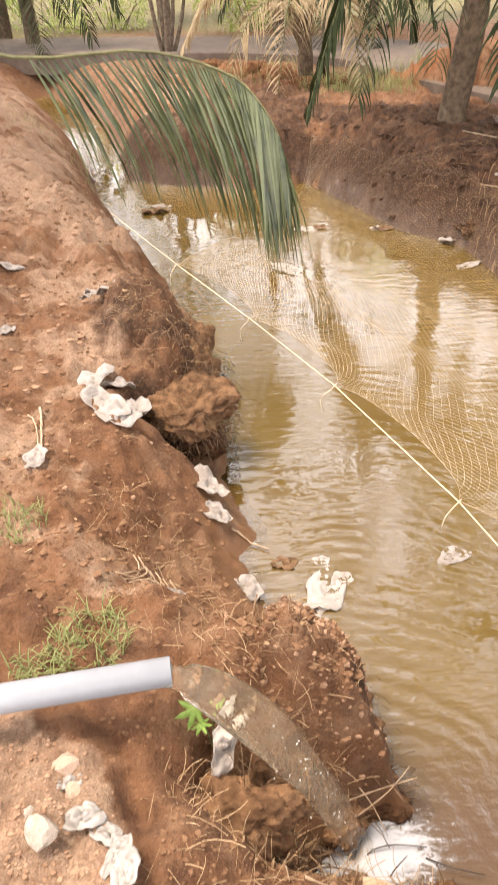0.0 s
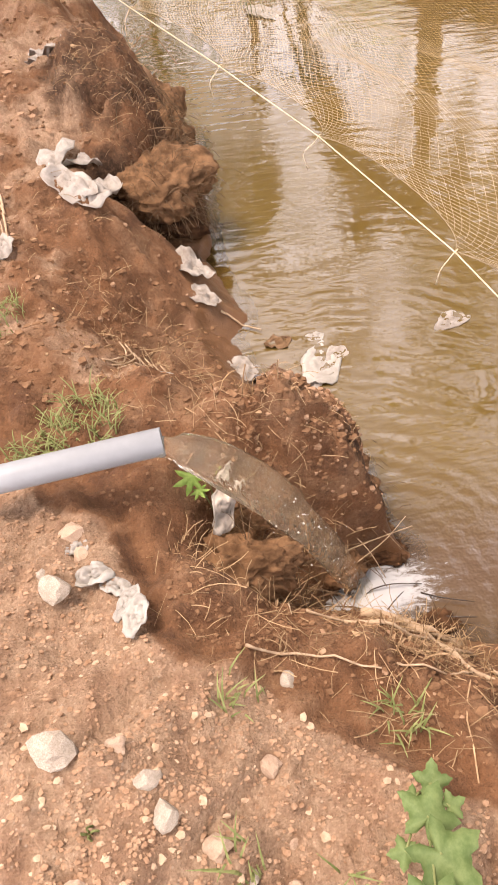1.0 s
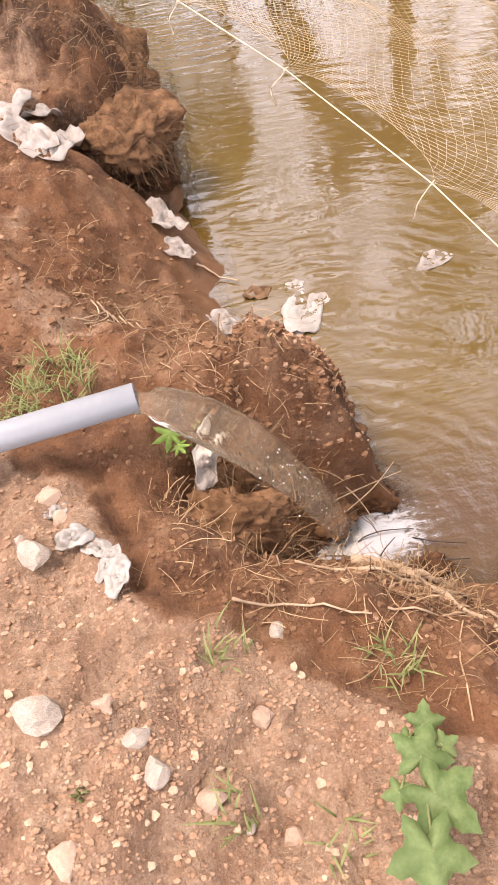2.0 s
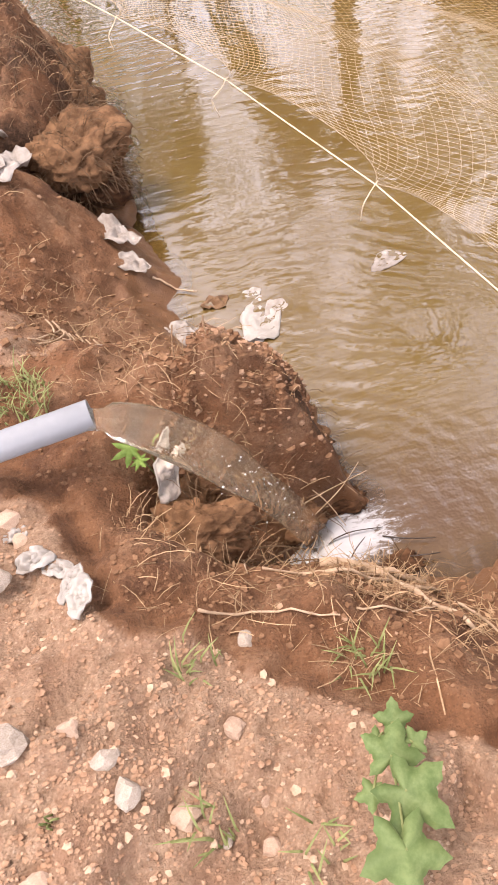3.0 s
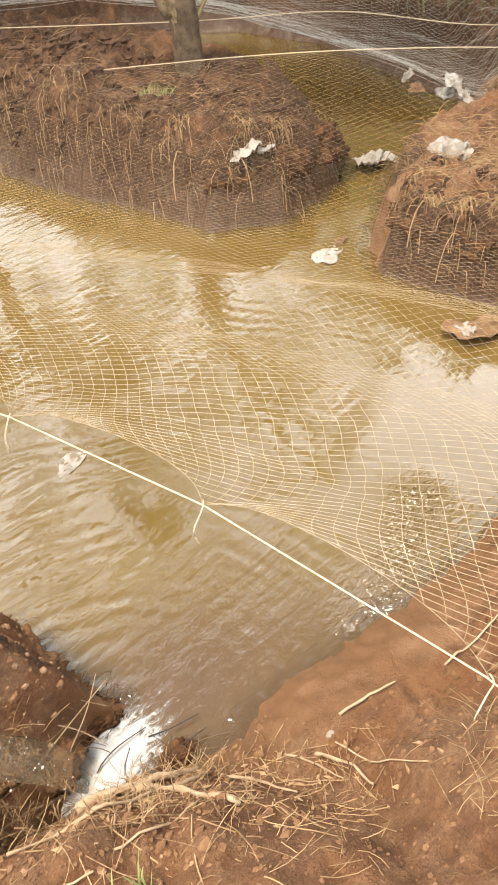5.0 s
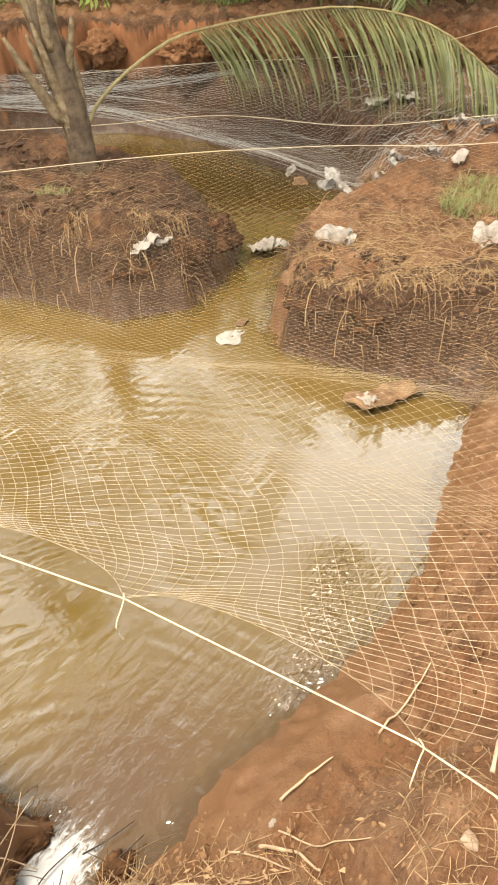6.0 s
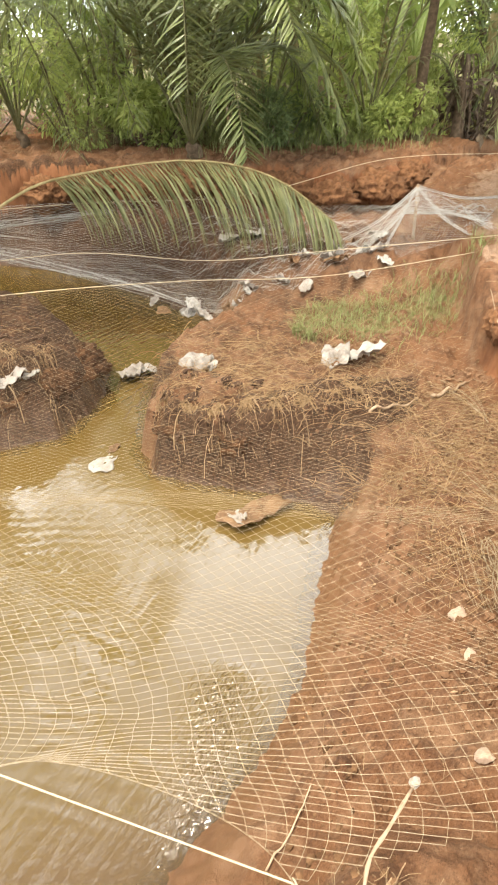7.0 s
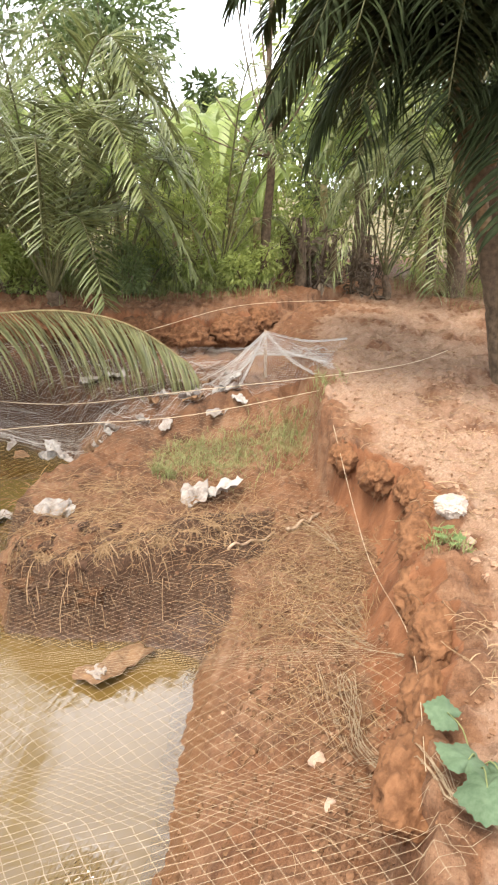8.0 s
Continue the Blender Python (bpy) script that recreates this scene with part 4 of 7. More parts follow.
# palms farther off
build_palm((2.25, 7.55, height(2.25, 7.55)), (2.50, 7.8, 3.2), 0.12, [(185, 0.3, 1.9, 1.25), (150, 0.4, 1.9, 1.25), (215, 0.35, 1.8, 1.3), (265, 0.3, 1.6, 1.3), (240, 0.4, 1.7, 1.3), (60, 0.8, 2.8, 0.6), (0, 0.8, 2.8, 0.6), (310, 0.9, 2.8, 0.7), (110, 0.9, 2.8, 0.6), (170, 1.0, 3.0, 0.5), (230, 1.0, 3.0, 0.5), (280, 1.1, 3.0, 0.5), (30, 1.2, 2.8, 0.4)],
           "coconut palm with drooping leaves on the east bank", 7, FROND_DEEP_SHADE, 0.7, 72, 0.5)
build_palm((1.05, 11.3, height(1.05, 11.3)), (1.0, 11.3, 1.5), 0.10, [(175, 0.45, 2.0, 0.55), (215, 0.4, 1.6, 0.9), (250, 0.5, 1.4, 1.0), (300, 0.5, 1.6, 0.9), (20, 0.7, 2.0, 0.6), (90, 0.8, 2.0, 0.6)],
           "low palm with dry brownish leaves beside the road", 9, FROND_DRY, 0.6, 36, 0.5)
build_palm((7.55, 4.85, height(7.55, 4.85)), (7.5, 4.8, 1.32), 0.085, [(245, 1.1, 2.2, 0.5), (300, 0.95, 2.3, 0.62), (215, 1.0, 2.3, 0.6), (180, 1.2, 1.92, 0.5), (120, 1.0, 2.4, 0.5), (270, 1.4, 1.92, 0.4), (330, 1.2, 2.00, 0.5), (150, 1.4, 1.92, 0.4), (40, 1.2, 1.92, 0.45), (285, 0.9, 2.0, 0.7), (255, 1.7, 1.76, 0.35), (310, 1.6, 1.84, 0.35), (200, 1.6, 1.84, 0.35), (95, 1.4, 1.92, 0.4), (320, 0.8, 1.9, 0.7), (235, 0.8, 1.8, 0.7), (290, 1.3, 1.84, 0.5), (345, 1.4, 1.84, 0.45), (230, 1.3, 1.84, 0.45)],
           "young coconut palm on the red bank behind the pool", 11, FROND_PALE, 0.66, 66, 0.16, False, 0.016)
build_palm((9.4, 7.6, height(9.4, 7.6)), (9.4, 7.5, 2.6), 0.13, [(200, 1.0, 2.6, 0.5), (245, 0.9, 2.6, 0.6), (290, 1.0, 2.6, 0.5), (160, 1.1, 2.6, 0.5), (230, 1.5, 2.7, 0.3), (320, 1.2, 2.6, 0.5), (90, 1.0, 2.4, 0.5)],
           "coconut palm among the bushes behind the pool", 13, None, 0.75, 64, 0.16, True, 0.014)
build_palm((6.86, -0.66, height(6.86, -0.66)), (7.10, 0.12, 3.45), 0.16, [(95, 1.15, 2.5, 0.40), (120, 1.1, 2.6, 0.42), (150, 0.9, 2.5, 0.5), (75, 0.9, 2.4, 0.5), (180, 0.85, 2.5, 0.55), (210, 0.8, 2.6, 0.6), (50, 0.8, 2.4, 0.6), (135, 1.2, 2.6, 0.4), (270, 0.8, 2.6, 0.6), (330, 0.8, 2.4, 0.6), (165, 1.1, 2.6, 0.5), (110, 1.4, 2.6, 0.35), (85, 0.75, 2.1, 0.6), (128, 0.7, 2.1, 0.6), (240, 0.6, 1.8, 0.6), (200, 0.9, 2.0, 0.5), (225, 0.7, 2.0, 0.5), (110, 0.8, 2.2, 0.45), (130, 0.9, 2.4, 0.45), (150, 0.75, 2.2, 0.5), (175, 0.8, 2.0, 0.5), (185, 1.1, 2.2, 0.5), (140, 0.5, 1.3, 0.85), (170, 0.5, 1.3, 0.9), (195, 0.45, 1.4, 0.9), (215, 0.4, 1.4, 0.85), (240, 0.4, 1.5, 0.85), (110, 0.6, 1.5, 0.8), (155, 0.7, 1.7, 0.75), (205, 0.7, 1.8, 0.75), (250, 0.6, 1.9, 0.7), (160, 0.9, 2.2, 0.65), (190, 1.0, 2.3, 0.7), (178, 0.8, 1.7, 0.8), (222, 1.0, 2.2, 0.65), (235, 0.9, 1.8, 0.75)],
           "tall coconut palm leaning over the dry bank", 15, FROND_DEEP_SHADE, 0.80, 74, 0.36, True, 0.020)
build_palm((11.6, 0.2, height(11.6, 0.2)), (11.6, 0.4, 2.6), 0.13, [(180, 0.6, 2.4, 0.95), (140, 0.6, 2.5, 0.95), (110, 0.6, 2.4, 1.0), (215, 0.6, 2.4, 0.95), (160, 1.0, 2.4, 0.6), (250, 0.8, 2.4, 0.6), (90, 0.9, 2.4, 0.6), (60, 0.8, 2.3, 0.7)],
           "coconut palm with leaves that hang to the ground", 17, FROND, 0.80, 76, 0.40, True, 0.014)
for k, (x, y) in enumerate([(8.9, 4.55), (9.9, 3.5), (8.6, 6.3), (11.0, 1.2), (12.2, -0.6), (7.9, 6.4), (7.3, 7.5), (8.2, 5.5)]):
    build_palm((x, y, height(x, y)), (x - 0.02, y + 0.03, 1.35), 0.06, [(200 + 37 * k, 1.5, 1.5, 0.4), (260 + 20 * k, 1.3, 1.6, 0.5), (320 - 13 * k, 1.7, 1.5, 0.35), (150 + 9 * k, 1.4, 1.5, 0.5), (90 + 17 * k, 1.2, 1.5, 0.6), (235 - 11 * k, 1.9, 1.5, 0.25), (290 + 7 * k, 0.9, 1.4, 0.75)],
               "stemless young palm in the undergrowth", 31 + k, FROND, 0.42, 44, 0.2, False, 0.011)
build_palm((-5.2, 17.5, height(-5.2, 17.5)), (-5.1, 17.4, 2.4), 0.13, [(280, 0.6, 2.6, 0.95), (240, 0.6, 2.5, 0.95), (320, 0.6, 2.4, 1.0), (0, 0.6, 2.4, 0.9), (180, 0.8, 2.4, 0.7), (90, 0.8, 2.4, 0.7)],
           "coconut palm beyond the road", 19, FROND_DEEP_SHADE, 0.75, 66, 0.5)
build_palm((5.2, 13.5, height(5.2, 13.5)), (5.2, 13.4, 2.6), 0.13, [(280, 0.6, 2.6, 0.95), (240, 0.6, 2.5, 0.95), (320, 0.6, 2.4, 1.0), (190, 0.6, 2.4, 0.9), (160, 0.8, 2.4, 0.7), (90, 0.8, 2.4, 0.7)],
           "coconut palm beyond the road", 21, FROND_DEEP_SHADE, 0.75, 66, 0.5)


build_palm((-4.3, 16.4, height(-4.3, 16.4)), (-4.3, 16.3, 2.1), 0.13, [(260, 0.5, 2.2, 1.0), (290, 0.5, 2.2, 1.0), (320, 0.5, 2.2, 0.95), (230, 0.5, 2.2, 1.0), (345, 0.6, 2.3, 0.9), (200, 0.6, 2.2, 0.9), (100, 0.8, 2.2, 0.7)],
           "coconut palm with low dark leaves beyond the road", 23, FROND_DEEP_SHADE, 0.75, 66, 0.5)
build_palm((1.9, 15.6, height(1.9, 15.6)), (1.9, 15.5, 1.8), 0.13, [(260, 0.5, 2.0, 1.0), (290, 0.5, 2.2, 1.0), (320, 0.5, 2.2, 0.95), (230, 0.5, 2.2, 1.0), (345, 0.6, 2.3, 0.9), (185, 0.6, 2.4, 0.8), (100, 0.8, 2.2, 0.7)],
           "coconut palm with low dark leaves beyond the road", 25, FROND_DEEP_SHADE, 0.75, 66, 0.5)


# ---- trees, bushes and banana plants behind ----
def leaf_cloud(rnd, blobs, count, size, out=None):
    """Many single leaves, thicker towards the outside of uneven clumps."""
    s = out or Sheet()
    weights = [b[3] ** 2 for b in blobs]
    for _ in range(count):
        x, y, z, r = rnd.choices(blobs, weights)[0]
        d = Vector((rnd.gauss(0, 1), rnd.gauss(0, 1), rnd.gauss(0, 1))).normalized()
        p = Vector((x, y, z)) + d * r * rnd.uniform(0.35, 1.08) ** 0.6
        L = size * rnd.uniform(0.6, 1.35)
        way = (d + Vector((rnd.uniform(-0.8, 0.8), rnd.uniform(-0.8, 0.8), rnd.uniform(-1.1, 0.2)))).normalized()
        side = way.cross(Vector((rnd.gauss(0, 1), rnd.gauss(0, 1), 1.5))).normalized()
        nrm = side.cross(way)
        base = len(s.v)
        s.v += [p, p + way * L * 0.5 + side * L * 0.16 + nrm * L * 0.06, p + way * L, p + way * L * 0.5 - side * L * 0.16 + nrm * L * 0.06]
        s.f += [(base, base + 1, base + 2), (base, base + 2, base + 3)]
    return s


def build_tree(foot, tall, spread_r, label, seed, mat, leaves=2600, size=0.2, trunk_r=0.12):
    rnd = random.Random(seed)
    tree = holder("tree", pose(*foot), label, "tree")
    trunk = Sheet()
    line = glide([(0, 0, -0.2), (rnd.uniform(-.1, .1), rnd.uniform(-.1, .1), tall * 0.3), (rnd.uniform(-.2, .2), rnd.uniform(-.2, .2), tall * 0.75)], 10)
    trunk.tube(line, [trunk_r * (1.2 - 0.8 * k / 9) for k in range(10)], 9)
    blobs = []
    for k in range(11):
        a, h = rnd.uniform(0, 6.28), rnd.uniform(0.42, 0.98)
        r = spread_r * rnd.uniform(0.3, 0.85) * (1.25 - 0.6 * h)
        tip = Vector((math.cos(a) * r, math.sin(a) * r, tall * h))
        trunk.tube(glide([line[3 + k % 6], line[3 + k % 6].lerp(tip, 0.5) + Vector((0, 0, 0.2)), tip], 6), [trunk_r * 0.35 * (1 - 0.8 * j / 5) for j in range(6)], 5)
        blobs.append((*tip, spread_r * rnd.uniform(0.28, 0.5)))
    put("trunk", trunk.mesh("trunk", BARK_DARK), tree)
    put("crown", leaf_cloud(rnd, blobs, leaves, size).mesh("crown", mat, False), tree, kind="stuff")
    return tree


def build_bush(foot, tall, wide, label, seed, mat, leaves=1500, size=0.13):
    rnd = random.Random(seed)
    bush = holder("bush", pose(*foot), label, "bush")
    blobs = [(rnd.uniform(-wide, wide) * 0.9, rnd.uniform(-wide, wide) * 0.9, tall * rnd.uniform(0.1, 1.1), wide * rnd.uniform(0.16, 0.5)) for _ in range(12)]
    stems = Sheet()
    for b in blobs:
        stems.tube(glide([(b[0] * 0.2, b[1] * 0.2, -0.1), (b[0] * 0.7, b[1] * 0.7, b[2] * 0.6), b[:3]], 5), 0.012, 4)
    put("branching", stems.mesh("branching", BARK_DARK), bush, kind="stuff")
    put("foliage", leaf_cloud(rnd, blobs, leaves, size).mesh("foliage", mat, False), bush, kind="stuff")
    return bush


def build_banana(foot, tall, count, seed, dead=False):
    rnd = random.Random(seed)
    plant = holder("banana_plant", pose(*foot), "withered banana plant with brown hanging leaves" if dead else "green banana plant with long torn leaves", "banana plant", "banana plants behind the pool")
    stem = Sheet()
    stem.tube(glide([(0, 0, -0.1), (0.03, 0, tall * 0.3), (0, 0.03, tall * 0.6)], 8), [0.10 - 0.006 * k for k in range(8)], 10)
    put("stem", stem.mesh("stem", RACHIS if not dead else BARK), plant)
    for k in range(count):
        a = k * 2.4 + rnd.uniform(-0.3, 0.3)
        c, s_ = math.cos(a), math.sin(a)
        reach, droop = tall * rnd.uniform(0.4, 0.6) * (0.5 if dead else 1), (1.7 if dead else rnd.uniform(0.35, 1.0))
        pts, shape = [], []
        w = tall * rnd.uniform(0.042, 0.066) * (0.2 if dead else 1)
        for j in range(17):
            t = j / 16
            pts.append(Vector((c * reach * t, s_ * reach * t, tall * 0.58 + tall * 0.62 * math.sin(t * 1.9) - droop * tall * 0.62 * t ** 2)))
            shape.append(0.012 if j < 3 else max(0.006, w * math.sin(math.pi * ((t - 0.12) / 0.88) ** 0.8) * (1 if j % 3 else rnd.uniform(0.45, 0.95))))
        blade = Sheet()
        blade.strip(pts, shape, (Vector((-s_, c, 0)) + Vector((0, 0, rnd.uniform(-0.5, 0.5)))).normalized(), 0.25 + 0.35 * rnd.random())
        put("leaf", blade.mesh("leaf", DEAD_LEAF if dead else BANANA), plant)
    return plant


def at_ground(x, y, dip=0.03):
    return (x, y, height(x, y) - dip)


for k, (x, y, tall) in enumerate([(10.3, 4.9, 2.1), (9.2, 6.2, 2.3), (11.3, 3.9, 2.4), (12.4, 2.6, 2.5), (10.9, 6.6, 2.6), (8.7, 7.9, 2.3), (13.0, 5.0, 2.8), (12.8, 0.9, 2.4), (8.9, 5.7, 1.6), (9.7, 5.1, 1.7), (10.3, 4.1, 1.6), (9.3, 7.0, 1.9), (10.9, 3.3, 1.6), (8.3, 6.7, 1.5)]):
    build_banana(at_ground(x, y), tall * 1.12, 9, 100 + k)
for k, (x, y, tall) in enumerate([(10.5, 2.45, 1.25), (10.95, 2.05, 1.0), (11.4, 1.6, 1.15)]):
    build_banana(at_ground(x, y), tall, 13, 140 + k, True)
BUSHES = [(9.3, 5.4, 0.9, 0.8), (10.2, 5.8, 1.8, 1.1), (11.6, 4.8, 2.0, 1.2), (12.3, 3.5, 2.2, 1.2), (13.2, 1.8, 2.0, 1.2), (13.4, 0.2, 1.8, 1.2),
          (8.2, 7.3, 1.4, 1.0), (7.2, 8.6, 1.5, 1.1), (9.6, 8.8, 2.2, 1.4), (12.4, 7.4, 2.6, 1.6), (14.0, 3.6, 3.0, 1.6), (12.9, -1.4, 1.6, 1.1), (13.8, -3.0, 2.0, 1.4), (6.6, 10.2, 1.5, 1.2), (15.5, 5.2, 2.4, 1.6), (15.8, 2.4, 2.8, 1.6), (16.0, -0.2, 2.8, 1.6), (15.0, 7.6, 2.6, 1.6), (13.6, 10.0, 2.8, 1.7), (11.2, 10.6, 2.6, 1.7), (15.0, -3.2, 2.8, 1.7), (-7.5, 18.6, 1.6, 1.4), (-3.0, 19.2, 1.5, 1.5), (0.6, 18.8, 1.7, 1.4), (3.2, 17.6, 1.6, 1.3), (5.8, 15.0, 1.6, 1.3), (-5.2, 21.0, 2.2, 1.7), (9.4, 4.0, 1.2, 0.7), (8.6, 4.3, 0.5, 0.5), (9.9, 3.1, 0.55, 0.5), (7.9, 5.8, 0.6, 0.6)]
for k, (x, y, tall, wide) in enumerate(BUSHES):
    build_bush(at_ground(x, y), tall, wide, "dense leafy green bush behind the red bank", 200 + k, LEAVES if k % 4 else LEAVES_DARK, 3400, 0.070 + 0.022 * (k % 4))
for k, (x, y, tall, wide) in enumerate([(10.7, 2.3, 0.8, 0.4), (11.2, 1.8, 0.7, 0.45)]):
    build_bush(at_ground(x, y), tall, wide, "withered clump of brown hanging leaves on the bank", 250 + k, DEAD_LEAF, 420, 0.16)
TREES = [(15.5, 9.8, 6.8, 3.0, 1), (14.6, 8.0, 5.4, 2.0, 1), (16.2, 6.5, 4.3, 0.9, 1), (1.0, 17.0, 10.5, 3.4, 1), (12.7, 2.0, 5.4, 1.7, 0), (13.4, 0.8, 5.8, 1.9, 1), (16.5, 6.9, 3.0, 1.6, 0), (15.2, 1.2, 5.0, 2.0, 1), (14.0, -0.9, 5.8, 2.4, 1), (18.0, 4.2, 4.2, 2.0, 1), (12.0, 11.5, 6.0, 2.6, 1), (8.5, 13.5, 6.0, 2.8, 0), (17.0, -4.0, 6.0, 2.8, 1), (3.5, 19.5, 5.5, 2.6, 0),
         (-2.0, 22.0, 5.5, 2.6, 1), (-9.0, 20.0, 5.5, 2.6, 0), (0.5, 27.0, 7.0, 3.4, 0), (-6.5, 9.6, 8.0, 3.0, 1), (5.6, 12.0, 9.0, 3.2, 1), (-1.5, 17.5, 9.5, 3.4, 1)]
for k, (x, y, tall, wide, dark) in enumerate(TREES):
    build_tree(at_ground(x, y, 0.1), tall, wide, "leafy tree at the edge of the plantation", 300 + k, LEAVES_DARK if dark else LEAVES, 4200, 0.21)


def build_bare_tree():
    """The thin pale trunk with a few bare branches at the end of the red bank."""
    rnd = random.Random(31)
    x, y = 10.05, 2.85
    tree = holder("tree", pose(*at_ground(x, y, 0.05)), "slender pale tree with bare branches and few leaves", "tree")
    trunk = Sheet()
    line = glide([(0, 0, -0.1), (0.02, 0.03, 0.9), (-0.02, -0.04, 1.8), (-0.05, 0.02, 2.7), (-0.10, -0.02, 4.2)], 18)
    trunk.tube(line, [0.085 - 0.0035 * k for k in range(18)], 10)
    put("trunk", trunk.mesh("trunk", BARK), tree)
    for k, (h, dx, dy, up) in enumerate([(9, 0.1, 0.9, 0.8), (10, 0.0, -0.8, 1.2), (10, -0.2, 0.5, 1.9), (11, 0.2, 0.45, 1.5), (9, 0.0, 1.2, 0.35), (12, -0.1, -0.7, 1.0), (13, 0.1, 0.2, 1.2)]):
        p = line[h]
        s = Sheet()
        s.tube(glide([p, p + Vector((dx * 0.5, dy * 0.5, up * 0.35)), p + Vector((dx, dy, up))], 8), [0.022 - 0.0022 * j for j in range(8)], 5)
        put("branch", s.mesh("branch", BARK), tree)
    blobs = [(rnd.uniform(-.3, .3), rnd.uniform(-0.9, 0.5), rnd.uniform(1.9, 4.0), 0.3) for _ in range(9)]
    put("foliage", leaf_cloud(rnd, blobs, 420, 0.16).mesh("foliage", LEAVES_DARK, False), tree, kind="stuff")


build_bare_tree()


def build_stems():
    x, y = -1.29, 14.3
    shrub = holder("shrub", pose(*at_ground(x, y)), "leafless shrub of several thin stems beside the road", "shrub")
    for k, (dx, dy) in enumerate([(-0.35, 0.1), (-0.1, 0.2), (0.08, -0.1), (0.3, 0.1), (0.6, 0.3)]):
        s = Sheet()
        s.tube(glide([(dx * 0.1, dy * 0.1, -0.1), (dx * 0.6, dy, 0.8), (dx, dy, 2.4)], 8), [0.05 - 0.004 * j for j in range(8)], 6)
        put("stem", s.mesh("stem", BARK_DARK), shrub)


build_stems()


def build_road():
    inner = [(3.5, 8.6), (3.27, 9.07), (2.29, 11.06), (1.70, 12.7), (0.34, 13.6), (-1.2, 14.0), (-4.5, 14.65), (-9.0, 14.9), (-16, 15.0)]
    pts = glide([(x, y, 0) for x, y in inner], 60)
    v, f = [], []
    for k, p in enumerate(pts):
        way = (pts[min(k + 1, 59)] - pts[max(k - 1, 0)]).normalized()
        out = Vector((way.y, -way.x, 0))
        for off, z in ((0.0, 0.35), (0.0, 0.70), (0.10, 0.71), (0.11, 0.685), (2.6, 0.69), (2.6, 0.35)):
            v.append(p + out * off + Vector((0, 0, z)))
    for k in range(59):
        for j in range(5):
            a = k * 6 + j
            f.append((a, a + 1, a + 7, a + 6))
    return put("road", mesh_of("road", v, f, CONCRETE, False), label="pale concrete village road with a raised edge", category="road", kind="structure")


build_road()


# ---- litter, leaves and stones ----
def crumpled(name, place, size, mat, label, category, seed, turn=0.0, tilt=12.0, ratio=0.6, fold=0.24, group=""):
    """A creased, torn-edged sheet with thickness that lies on its support."""
    rnd = random.Random(seed)
    n, m = 26, 14
    v, f = [], []
    lobes = [(rnd.uniform(0, 6.28), rnd.uniform(0.04, 0.13), rnd.randint(1, 5)) for _ in range(4)]
    for j in range(m):
        r = j / (m - 1)
        for i in range(n):
            a = 2 * math.pi * i / n
            edge = 1 + sum(w * math.sin(q * a + ph) for ph, w, q in lobes) + rnd.uniform(-0.08, 0.05) * (j >= m - 2)
            x, y = math.cos(a) * r * edge * 0.5, math.sin(a) * r * edge * 0.5 * ratio
            z = fold * (1.1 * abs(noise.noise((x * 3 + seed, y * 3, 0.3))) + 0.45 * noise.noise((x * 11, y * 11 + seed, 1.7)) + 0.16 * noise.noise((x * 29 + seed, y * 29, 2.7)) + 0.22 * max(0, abs(y) * 2 / ratio - 0.35))
            v.append(Vector((x, y, z)) * size)
    for j in range(m - 1):
        for i in range(n):
            a, b = j * n + i, j * n + (i + 1) % n
            f.append((a, b, b + n, a + n))
    me = mesh_of(name, v, f, mat)
    ob = put(name, me, label=label, category=category, group=group, at=Matrix.Translation(place) @ pose(0, 0, 0, tilt * math.sin(seed), tilt * math.cos(seed), turn))
    ob.modifiers.new("thickness", "SOLIDIFY").thickness = 0.003
    return ob


def lay(name, x, y, size, mat, label, category, seed, up=0.005, **more):
    z = max(height(x, y), 0.0) + up
    return crumpled(name, (x, y, z), size, mat, label, category, seed, **more)


PALE = "bleached crumpled dry leaf lying on the red soil"
FLOATS = "pale dry leaf floating on the muddy water"
for k, (x, y, size, turn, ratio) in enumerate([(-0.80, 2.88, 0.24, 60, 0.7), (-0.70, 2.92, 0.24, 10, 0.5), (-0.61, 2.78, 0.24, 40, 0.8), (-0.68, 2.62, 0.26, -40, 0.65), (-0.60, 2.56, 0.18, -20, 0.8), (-0.91, 2.19, 0.13, 70, 0.7), (-0.80, 3.60, 0.28, 0, 0.4),
                                             (-0.92, 3.72, 0.16, 30, 0.6), (-1.5, 4.05, 0.2, 20, 0.5), (-0.29, 1.60, 0.09, -10, 0.5), (-1.35, 3.3, 0.14, 30, 0.6)]):
    lay("dry_leaf", x, y, size, PALE_LEAF, PALE, "leaf", 400 + k, turn=turn, ratio=ratio, group="dry leaves on the west bank")
for k, (x, y, size, turn, ratio) in enumerate([(-0.22, 2.50, 0.24, -50, 0.5), (-0.17, 2.34, 0.17, -40, 0.6), (-0.05, 1.95, 0.19, 20, 0.7)]):
    lay("dry_leaf", x, y, size, PALE_LEAF, "curled pale dry leaf on the wet mud beside the water", "leaf", 420 + k, turn=turn, ratio=ratio, group="dry leaves on the wet shore")
